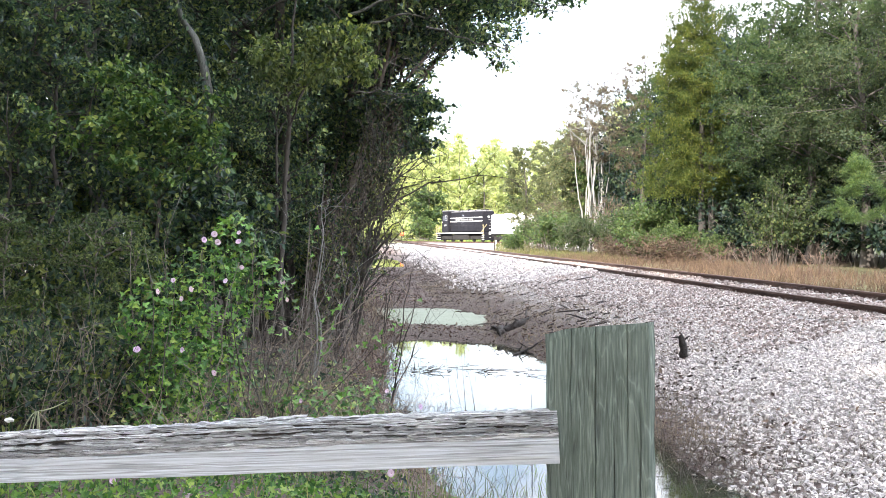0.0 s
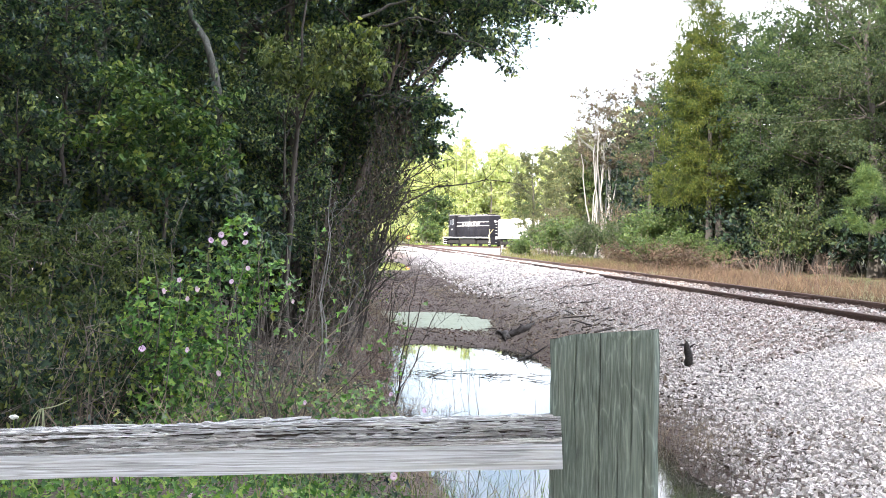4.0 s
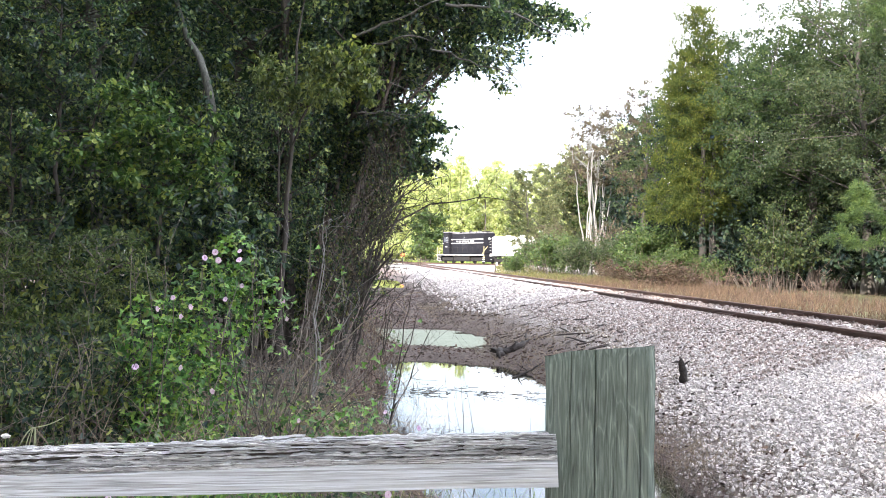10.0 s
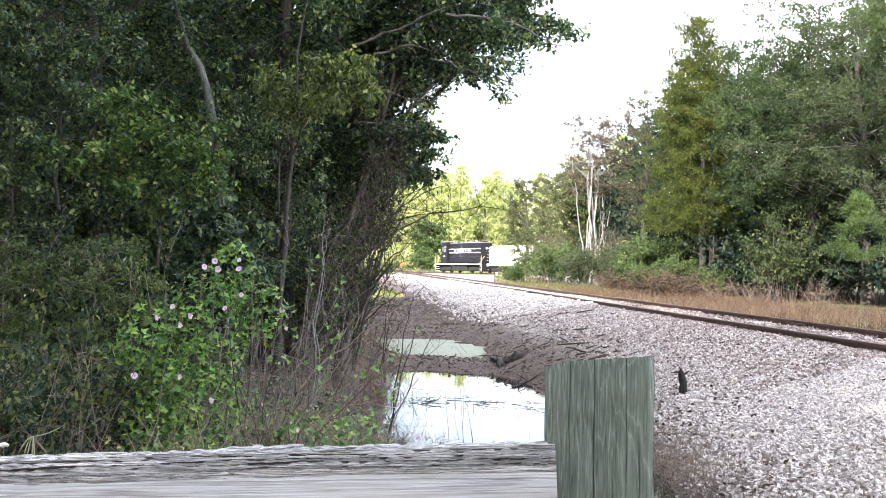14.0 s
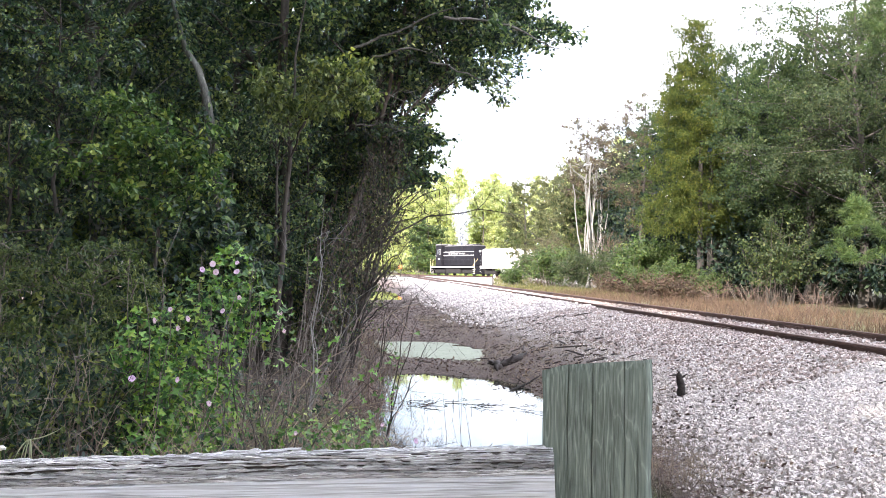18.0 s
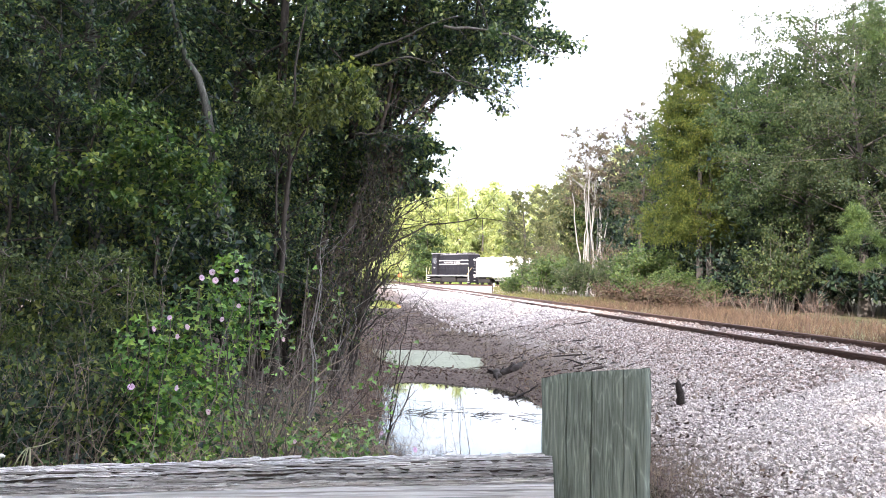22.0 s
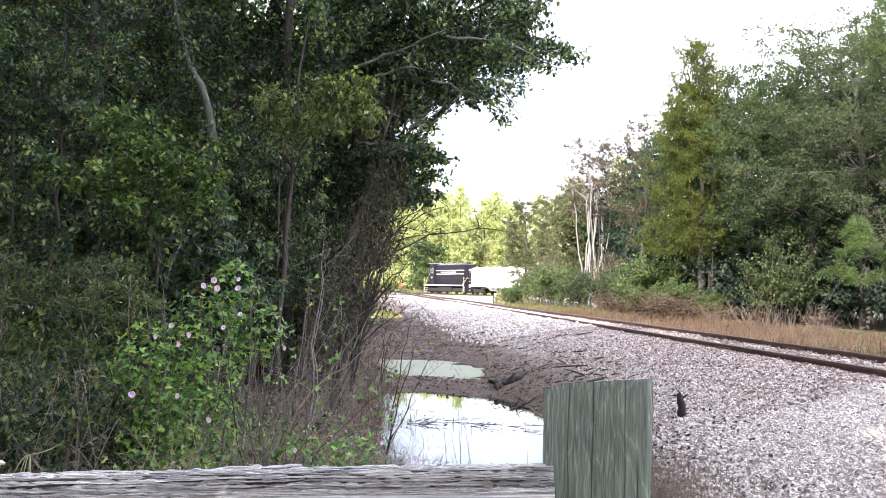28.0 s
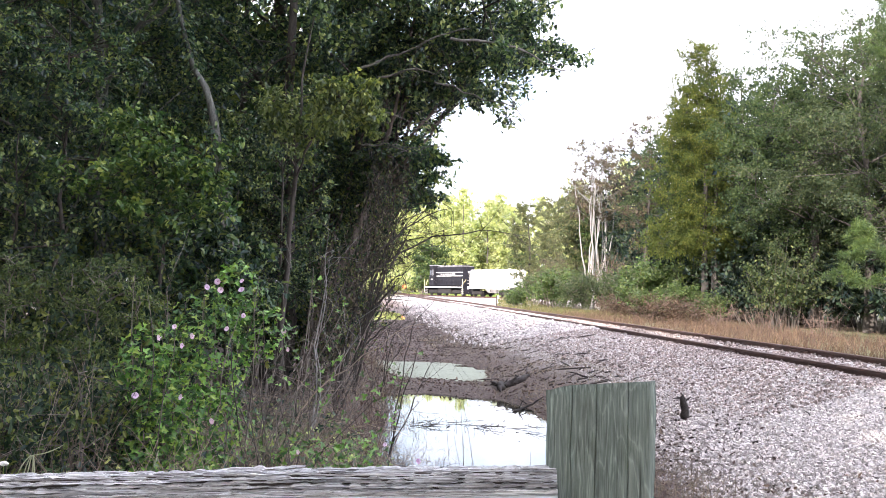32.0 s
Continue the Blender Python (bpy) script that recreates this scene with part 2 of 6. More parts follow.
M_SEED = leafy("grass_seed", [(0.3, 0.34, 0.2), (0.42, 0.45, 0.3)], 0.7, 0.2, 0.1)
M_DEAD = leafy("grass_dead", [(0.12, 0.09, 0.065), (0.2, 0.16, 0.12), (0.3, 0.25, 0.19), (0.38, 0.32, 0.25)], 0.8, 0.15, 0.1)
M_STONE = surface("ballast_stone", (0.45, 0.412, 0.402), (0.80, 0.765, 0.752), 14, 0.85, 0.3, pieces="island", vary=0.55)
M_RUSTSTONE = surface("rust_stained_stone", (0.2, 0.158, 0.145), (0.48, 0.41, 0.385), 14, 0.85, 0.3, pieces="island", vary=0.5)
M_WATER, wt, wb = nodes_of("ditch_water")
wb.inputs["Base Color"].default_value = (0.035, 0.04, 0.03, 1)
wb.inputs["Roughness"].default_value, wb.inputs["IOR"].default_value = 0.03, 1.33
wb.inputs["Specular IOR Level"].default_value = 0.9
wv = node(wt, "TexNoise", Scale=2.5, Detail=2.0)
wbp = node(wt, "Bump", Strength=0.04, Distance=0.05)
wt.links.new(wv.outputs[0], wbp.inputs["Height"])
wt.links.new(wbp.outputs[0], wb.inputs["Normal"])
M_RAIL = surface("rusty_rail", (0.03, 0.018, 0.015), (0.12, 0.06, 0.045), 3, 0.75, 0.3, (4, 0.5, 4), 8)
M_TIE = surface("creosoted_tie", (0.05, 0.04, 0.035), (0.16, 0.13, 0.11), 4, 0.9, 0.6, (0.4, 4, 4), 5, pieces="object")
M_POST = surface("treated_post_wood", (0.11, 0.148, 0.125), (0.195, 0.24, 0.21), 24, 0.85, 0.5, (1.8, 1, 0.075), 13, spot=(0.215, 0.265, 0.23), depth=0.0012, grain=0.6, low=0.55, crisp=0.13, cracks=0.3)
M_BOARD = surface("weathered_board", (0.49, 0.52, 0.555), (0.74, 0.785, 0.84), 26, 0.85, 0.6, (0.035, 1, 1.9), 6, spot=(0.50, 0.52, 0.51), depth=0.0012, grain=0.5, low=0.62, crisp=0.12, cracks=0.38)
M_SPLINTER = surface("splintered_wood", (0.40, 0.405, 0.42), (0.80, 0.83, 0.87), 110, 0.9, 1.0, (0.045, 1, 1.6), 4, spot=(0.3, 0.3, 0.305), depth=0.003, grain=0.65, low=0.3, crisp=0.1, cracks=0.85, pieces="object", vary=0.68)
pt = M_POST.node_tree
pb = pt.nodes["Principled BSDF"]
# flame figure of the sawn face
pco = pt.nodes.new("ShaderNodeTexCoord")
pmap = node(pt, "Mapping", Scale=(26.0, 26.0, 4.2))
pnoise = node(pt, "TexNoise", Scale=1.0, Detail=2.5, Roughness=0.45)
pt.links.new(pco.outputs["Object"], pmap.inputs[0])
pt.links.new(pmap.outputs[0], pnoise.inputs["Vector"])
pmul = node(pt, "Math")
pmul.operation = "MULTIPLY"
pmul.inputs[1].default_value = 24.0
pring = node(pt, "Math")
pring.operation = "PINGPONG"
pring.inputs[1].default_value = 1.0
pt.links.new(pnoise.outputs[0], pmul.inputs[0])
pt.links.new(pmul.outputs[0], pring.inputs[0])
pcol = pb.inputs["Base Color"].links[0].from_socket
pt.links.new(blend(pt, 1.0, pcol, ramp(pt, pring.outputs[0], [(0.05, (0.8, 0.82, 0.81)), (0.5, (0.97, 0.97, 0.97)), (0.8, (1.05, 1.05, 1.05)), (0.97, (1.4, 1.4, 1.38))]), "MULTIPLY"), pb.inputs["Base Color"])
# Near-black colour for the shade in the board's split.
M_GAP_SHADE = surface("split_gap_shade", (0.02, 0.018, 0.016), (0.09, 0.08, 0.07), 30, 0.95, 0.3, (0.1, 1, 1))
M_BLACK = surface("black_paint", (0.005, 0.005, 0.0075), (0.014, 0.014, 0.02), 1.5, 0.75, 0.05)
M_BLACK.node_tree.nodes["Principled BSDF"].inputs["Specular IOR Level"].default_value = 0.2
M_WHITE = surface("white_stripe_paint", (0.6, 0.6, 0.58), (0.8, 0.8, 0.77), 2, 0.5, 0.05)
M_LETTER = surface("faded_lettering", (0.25, 0.25, 0.25), (0.42, 0.42, 0.41), 3, 0.6, 0.05)
# Black roof lightened to grey: the light on its top is in the colour.
M_ROOF = surface("toplit_roof", (0.10, 0.10, 0.11), (0.22, 0.22, 0.23), 2, 0.8, 0.1)
M_YELLOW = surface("yellow_rail_paint", (0.5, 0.4, 0.2), (0.68, 0.57, 0.33), 2, 0.5, 0.05)
M_CAR = surface("pale_grey_car_paint", (0.62, 0.61, 0.58), (0.8, 0.79, 0.76), 0.8, 0.55, 0.05, (1, 1, 0.2))
M_IRON = surface("truck_iron", (0.004, 0.004, 0.004), (0.016, 0.014, 0.013), 4, 0.85, 0.3)
M_PETAL = leafy("petal_pink", [(0.72, 0.48, 0.7), (0.78, 0.58, 0.76), (0.82, 0.7, 0.82)], 0.6, 0.4, 0.1)
M_THROAT = surface("petal_throat", (0.4, 0.12, 0.3), (0.55, 0.22, 0.42), 40, 0.6, 0.0)
M_WOODDARK = surface("wet_driftwood", (0.01, 0.007, 0.006), (0.05, 0.038, 0.033), 8, 0.8, 0.6, (1, 0.3, 1), 5, pieces="object")
M_MUD = surface("mud_clods", (0.06, 0.045, 0.04), (0.24, 0.19, 0.165), 10, 0.9, 0.5, pieces="island")
M_SCUM = surface("algae_film", (0.20, 0.235, 0.17), (0.36, 0.395, 0.32), 3, 0.7, 0.1)
M_SCUM.node_tree.nodes["Principled BSDF"].inputs["Specular IOR Level"].default_value = 0.12
M_ORANGE = surface("orange_paint", (0.6, 0.16, 0.04), (0.8, 0.25, 0.07), 3, 0.6, 0.05)
M_SMOKE, st_, sb_ = nodes_of("exhaust_smoke")
sb_.inputs["Base Color"].default_value = (0.7, 0.77, 0.88, 1)
sb_.inputs["Roughness"].default_value, sb_.inputs["Alpha"].default_value, sb_.inputs["Specular IOR Level"].default_value = 1.0, 0.115, 0.0
M_GLASS, gt, gb = nodes_of("window_glass")
gb.inputs["Base Color"].default_value = (0.02, 0.025, 0.03, 1)
gb.inputs["Roughness"].default_value = 0.05


# ---- geometry tools ----
class Soup:
    """Collects quads from numpy arrays and makes one mesh of them."""

    def __init__(self):
        self.v, self.f, self.n = [], [], 0

    def add(self, verts, quads):
        self.v.append(np.asarray(verts, float).reshape(-1, 3))
        self.f.append(np.asarray(quads, int) + self.n)
        self.n += len(self.v[-1])

    def mesh(self, name, material, smooth=False):
        v, f = np.concatenate(self.v), np.concatenate(self.f)
        me = bpy.data.meshes.new(name)
        me.vertices.add(len(v))
        me.vertices.foreach_set("co", v.ravel())
        me.loops.add(f.size)
        me.loops.foreach_set("vertex_index", f.ravel())
        me.polygons.add(len(f))
        me.polygons.foreach_set("loop_start", np.arange(len(f)) * 4)
        me.polygons.foreach_set("use_smooth", np.full(len(f), smooth))
        me.materials.append(material)
        me.update(calc_edges=True)
        return me

    def tube(self, pts, radii, sides=6):
        pts = np.asarray(pts, float)
        n = len(pts)
        ahead = np.gradient(pts, axis=0)
        ahead /= np.linalg.norm(ahead, axis=1)[:, None] + 1e-9
        ref = np.where(np.abs(ahead[:, 2:3]) > 0.9, [[1.0, 0, 0]], [[0, 0, 1.0]])
        a = np.cross(ahead, ref)
        a /= np.linalg.norm(a, axis=1)[:, None] + 1e-9
        b = np.cross(ahead, a)
        ang = np.arange(sides) * 2 * np.pi / sides
        ring = np.cos(ang)[None, :, None] * a[:, None] + np.sin(ang)[None, :, None] * b[:, None]
        v = pts[:, None] + ring * np.asarray(radii, float)[:, None, None]
        i, k = np.meshgrid(np.arange(n - 1), np.arange(sides), indexing="ij")
        k2 = (k + 1) % sides
        q = np.stack([i * sides + k, i * sides + k2, (i + 1) * sides + k2, (i + 1) * sides + k], -1).reshape(-1, 4)
        self.add(v, q)

    def leaves(self, at, length, width, rng, droop=0.25, fold=0.15, axis=None, oval=False):
        """One folded quad a leaf, or two for an oval one, at the places given; lengths vary."""
        at = np.asarray(at, float)
        n = len(at)
        d = rng.normal(size=(n, 3)) if axis is None else axis + 0.35 * rng.normal(size=(n, 3))
        d[:, 2] -= droop
        d /= np.linalg.norm(d, axis=1)[:, None] + 1e-9
        s = np.cross(d, rng.normal(size=(n, 3)) * [0.5, 0.5, 0.5] + [0, 0, 0.9])
        s /= np.linalg.norm(s, axis=1)[:, None] + 1e-9
        up = np.cross(s, d)
        big = rng.uniform(0.5, 1.25, (n, 1))
        ln, w = length * big, width * big
        if oval:
            up = up * w * fold
            v = [at, at + d * ln * 0.26 + s * w * 0.44 + up, at + d * ln * 0.66 + s * w * 0.42 + up, at + d * ln - up * 0.6,
                 at + d * ln * 0.66 - s * w * 0.42 + up, at + d * ln * 0.26 - s * w * 0.44 + up]
            i = np.arange(n)[:, None] * 6
            self.add(np.stack(v, 1), np.concatenate([i + [0, 1, 2, 3], i + [0, 3, 4, 5]]))
            return
        p0 = at
        p1 = at + d * ln * 0.45 + s * w * 0.5 + up * w * fold
        p2 = at + d * ln
        p3 = at + d * ln * 0.45 - s * w * 0.5 + up * w * fold
        self.add(np.stack([p0, p1, p2, p3], 1), np.arange(n * 4).reshape(n, 4))


def lobed(soup, at, size, rng, face=None, tilt=0.5):
    """Broad three-lobed leaves, two quads each, turned to the side that face gives."""
    n = len(at)
    nrm = rng.normal(size=(n, 3)) * tilt + (face if face is not None else [0, -0.6, 0.7])
    nrm /= np.linalg.norm(nrm, axis=1)[:, None] + 1e-9
    d = np.cross(nrm, rng.normal(size=(n, 3)))
    d[:, 2] -= 0.5
    d -= nrm * (d * nrm).sum(1)[:, None]
    d /= np.linalg.norm(d, axis=1)[:, None] + 1e-9
    s = np.cross(nrm, d)
    k = size * rng.uniform(0.55, 1.3, (n, 1))
    up = nrm * k * 0.10
    rim = [(-0.12, 0.20), (0.09, 0.52), (0.31, 0.21), (0.58, 0.20)]
    v = [at + d * k * 0.06] + [at + d * k * a + s * k * b + up * (b * 2) for a, b in rim] + [at + d * k] + [at + d * k * a - s * k * b + up * (b * 2) for a, b in rim]
    i = np.arange(n)[:, None] * 10
    soup.add(np.stack(v, 1), np.concatenate([i + [0, 1, 2, 3], i + [0, 3, 4, 5], i + [0, 8, 7, 6], i + [0, 5, 9, 8]]))


def part(name, me, parent, label=""):
    ob = new(name, me)
    ob.parent = parent
    return tagged(ob, label) if label else ob


def thing(name, label, category, group="", kind="", at=None):
    ob = new(name)
    ob.empty_display_size = 0.1
    if at is not None:
        ob.matrix_world = at
    return tagged(ob, label, category, group, kind)


def bm_mesh(name, bm, material, smooth=False):
    me = bpy.data.meshes.new(name)
    bm.normal_update()
    bm.to_mesh(me)
    bm.free()
    for p in me.polygons:
        p.use_smooth = smooth
    me.materials.append(material)
    return me


def box(bm, x0, x1, y0, y1, z0, z1, bevel=0.0, m=None):
    made = bmesh.ops.create_cube(bm, size=1.0)["verts"]
    t = Matrix.Translation(((x0 + x1) / 2, (y0 + y1) / 2, (z0 + z1) / 2)) @ Matrix.Diagonal((x1 - x0, y1 - y0, z1 - z0, 1))
    bmesh.ops.transform(bm, matrix=(m or Matrix()) @ t, verts=made)
    if bevel:
        edges = list({e for v in made for e in v.link_edges})
        bmesh.ops.bevel(bm, geom=edges, offset=bevel, segments=2, affect="EDGES", profile=0.5)


def rod(bm, a, b, r, sides=8):
    a, b = Vector(a), Vector(b)
    m = Matrix.Translation((a + b) / 2) @ (b - a).to_track_quat("Z", "Y").to_matrix().to_4x4()
    bmesh.ops.create_cone(bm, cap_ends=True, segments=sides, radius1=r, radius2=r, depth=(b - a).length, matrix=m)


def curve_points(rng, a, b, n, wobble, sag=0.0):
    t = np.linspace(0, 1, n)[:, None]
    p = np.asarray(a) * (1 - t) + np.asarray(b) * t
    off = rng.normal(size=(n, 3)) * wobble
    off[0] = 0
    off = np.cumsum(off, axis=0) * 0.5
    p = p + off - np.c_[np.zeros(n), np.zeros(n), sag * 4 * t[:, 0] * (1 - t[:, 0])]
    return p


def smoothstep(a, b, x):
    t = np.clip((x - a) / (b - a), 0, 1)
    return t * t * (3 - 2 * t)


def waves(x, y, seed=0):
    """Cheap smooth unevenness between -1 and 1."""
    r = np.random.default_rng(seed)
    out = 0
    for k in range(6):
        fx, fy, ph = r.normal(0, 0.5 + 0.45 * k), r.normal(0, 0.4 + 0.4 * k), r.uniform(0, 6.3)
        out = out + np.sin(fx * x + fy * y + ph) / (1 + 0.6 * k)
    return out / 2.6
# ---- ground ----
TRACK_X, GAUGE = 7.80, 1.50
JOIN_Y, ARC_R = 189.0, 107.0
WATER_Z = -1.0


def ground(x, y):
    """Height of the ground: flat bank, ditch, ballast shoulder, track bed, and the low land behind."""
    x, y = np.asarray(x, float), np.asarray(y, float)
    w = waves(x, y * 0.7, 3)
    left = -0.36 + 0.05 * w
    along, y = y, y + (0.75 * (np.clip(x, 0, 4) - 1.8) + 0.8 * waves(x * 1.6, y * 0.5, 21)) * (1 - smoothstep(30, 40, y))
    pool = np.maximum(smoothstep(5.6, 8.6, y) * (1 - smoothstep(17.4, 19.2, y)), smoothstep(21.0, 22.6, y) * (1 - smoothstep(26.0, 28.5, y)))
    pool = np.maximum(pool, smoothstep(60, 66, y) * (1 - smoothstep(82, 90, y)))
    y = along
    bed = -0.90 - 0.22 * pool + 0.05 * waves(x * 1.7, y * 1.2, 8)
    shoulder = -0.178
    wob = 0.25 * waves(x * 0.2, y, 5)
    z = left + (bed - left) * smoothstep(-0.9, 0.75, x + wob)
    slope = np.clip((x - 2.65 - wob) / (6.2 - 2.65), 0, 1)
    z = np.where(x > 1.8, bed + (shoulder - bed) * np.where(slope < 0, 0, slope ** 0.85), z)
    z = np.where(x > 6.2, shoulder + 0.055 * smoothstep(6.1, 6.45, x) * (1 - smoothstep(8.7, 9.2, x)), z)
    z = z + (-0.62 + 0.05 * w - z) * smoothstep(9.6, 11.2, x) * (1 - smoothstep(90, 110, y))
    near = 1 - smoothstep(3.2, 7.6, y + 0.3 * w - 0.25 * np.clip(x - 3, 0, 5))
    z = z + (np.where(x < 3.5, -0.22, z) - z) * near * (1 - smoothstep(2.2, 3.6, x))
    flat = smoothstep(85, 110, y)
    z = z * (1 - flat) + flat * np.where(x < 5, -0.5, -0.22)
    return z + 0.012 * waves(x * 6, y * 6, 11)


def sheet(name, xs, ys, material, high=ground, lift=0.0):
    X, Y = np.meshgrid(xs, ys, indexing="ij")
    v = np.stack([X, Y, high(X, Y) + lift], -1).reshape(-1, 3)
    n, m = len(xs), len(ys)
    i, k = np.meshgrid(np.arange(n - 1), np.arange(m - 1), indexing="ij")
    q = np.stack([i * m + k, (i + 1) * m + k, (i + 1) * m + k + 1, i * m + k + 1], -1).reshape(-1, 4)
    s = Soup()
    s.add(v, q)
    return s.mesh(name, material, True)


M_GROUND, gt2, gb2 = nodes_of("mud_gravel_and_litter")


def ground_material():
    """Mud and litter by the ditch, pale ballast beside the track, dry soil under the woods."""
    t, b = gt2, gb2
    co = t.nodes.new("ShaderNodeTexCoord")
    sep = t.nodes.new("ShaderNodeSeparateXYZ")
    t.links.new(co.outputs["Object"], sep.inputs[0])
    vor = node(t, "TexVoronoi", Scale=30.0)
    n1 = node(t, "TexNoise", Scale=1.3, Detail=6.0, Roughness=0.7)
    n2 = node(t, "TexNoise", Scale=14.0, Detail=5.0, Roughness=0.7)
    for n in (vor, n1, n2):
        t.links.new(co.outputs["Object"], n.inputs["Vector"])
    stone = ramp(t, vor.outputs["Color"], [(0.0, (0.2, 0.185, 0.175)), (0.5, (0.4, 0.375, 0.36)), (1.0, (0.62, 0.59, 0.575))])
    mud = ramp(t, n2.outputs[0], [(0.3, (0.05, 0.037, 0.031)), (0.55, (0.12, 0.09, 0.078)), (0.8, (0.24, 0.19, 0.17))])
    soil = ramp(t, n2.outputs[0], [(0.3, (0.05, 0.05, 0.025)), (0.6, (0.12, 0.12, 0.05)), (0.8, (0.2, 0.16, 0.09))])
    wob = node(t, "Math")
    wob.operation = "MULTIPLY_ADD"
    t.links.new(n1.outputs[0], wob.inputs[0])
    wob.inputs[1].default_value = 2.6
    t.links.new(sep.outputs[0], wob.inputs[2])
    near_track = ramp(t, wob.outputs[0], [(0.0, (0, 0, 0)), (1.0, (1, 1, 1))])
    r = near_track.node
    rng_ = node(t, "MapRange")
    t.links.new(wob.outputs[0], rng_.inputs["Value"])
    rng_.inputs["From Min"].default_value, rng_.inputs["From Max"].default_value = 4.8, 7.0
    t.links.new(rng_.outputs[0], r.inputs[0])
    r2 = node(t, "MapRange")
    t.links.new(wob.outputs[0], r2.inputs["Value"])
    r2.inputs["From Min"].default_value, r2.inputs["From Max"].default_value = 11.6, 12.6
    far = node(t, "MapRange")
    t.links.new(sep.outputs[1], far.inputs["Value"])
    far.inputs["From Min"].default_value, far.inputs["From Max"].default_value = 88.0, 100.0
    beyond = node(t, "MapRange")
    t.links.new(sep.outputs[1], beyond.inputs["Value"])
    beyond.inputs["From Min"].default_value, beyond.inputs["From Max"].default_value = 158.0, 172.0
    col = blend(t, near_track, mud, stone)
    inv = node(t, "Math")
    inv.operation = "SUBTRACT"
    t.links.new(r2.outputs[0], inv.inputs[0])
    t.links.new(far.outputs[0], inv.inputs[1])
    inv.use_clamp = True
    either = node(t, "Math")
    either.operation = "MAXIMUM"
    t.links.new(inv.outputs[0], either.inputs[0])
    t.links.new(beyond.outputs[0], either.inputs[1])
    col = blend(t, either.outputs[0], col, soil)
    t.links.new(col, b.inputs["Base Color"])
    b.inputs["Roughness"].default_value = 0.9
    bp = node(t, "Bump", Strength=0.6, Distance=0.03)
    t.links.new(vor.outputs["Distance"], bp.inputs["Height"])
    t.links.new(bp.outputs[0], b.inputs["Normal"])


ground_material()


def axis(lo, hi, fine_lo, fine_hi, fine, coarse):
    """Grid lines, close together in the part that is passed near."""
    out = [fine_lo]
    step = fine
    while out[0] > lo:
        step = min(step * 1.25, coarse)
        out.insert(0, out[0] - step)
    mid = list(np.arange(fine_lo + fine, fine_hi, fine))
    out += mid
    step = fine
    while out[-1] < hi:
        step = min(step * 1.25, coarse)
        out.append(out[-1] + step)
    return np.array(out)


tagged(new("ground", sheet("ground", axis(-900, 900, -3, 11.5, 0.12, 120), axis(-60, 2200, 2, 40, 0.16, 150), M_GROUND)),
       "muddy bank, pale gravel shoulder and leaf litter beside a railway", "ground", kind="structure")


def water():
    s = Soup()
    s.add([(-1.2, 4.5, WATER_Z), (4.2, 4.5, WATER_Z), (4.2, 95, WATER_Z), (-1.2, 95, WATER_Z)], [(0, 1, 2, 3)])
    tagged(new("water", s.mesh("water", M_WATER)), "still ditch water mirroring the sky and branches", "water", kind="structure")


water()


# ---- track ----
RAIL_PROFILE = [(-0.07, -0.17), (0.07, -0.17), (0.07, -0.158), (0.012, -0.14), (0.010, -0.045), (0.036, -0.035), (0.036, -0.004), (0.028, 0.0),
                (-0.028, 0.0), (-0.036, -0.004), (-0.036, -0.035), (-0.010, -0.045), (-0.012, -0.14), (-0.07, -0.158)]


def sweep(points, headings):
    """The rail's profile drawn along a line; heading is the angle of the line from +y towards -x."""
    s = Soup()
    prof = np.array(RAIL_PROFILE)
    n, k = len(points), len(prof)
    rings = []
    for (x, y), h in zip(points, headings):
        side = np.array([math.cos(h), math.sin(h)])
        rings.append(np.c_[x + prof[:, 0] * side[0], y + prof[:, 0] * side[1], prof[:, 1]])
    i, j = np.meshgrid(np.arange(n - 1), np.arange(k), indexing="ij")
    j2 = (j + 1) % k
    s.add(np.array(rings).reshape(-1, 3), np.stack([i * k + j, i * k + j2, (i + 1) * k + j2, (i + 1) * k + j], -1).reshape(-1, 4))
    return s


def arc(back):
    """Place and heading on the curved branch, so many metres before it joins the main line."""
    if back <= 0:
        return Vector((TRACK_X, JOIN_Y - back, 0)), 0.0
    a = back / ARC_R
    return Vector((TRACK_X + ARC_R * (1 - math.cos(a)), JOIN_Y - ARC_R * math.sin(a), 0)), a


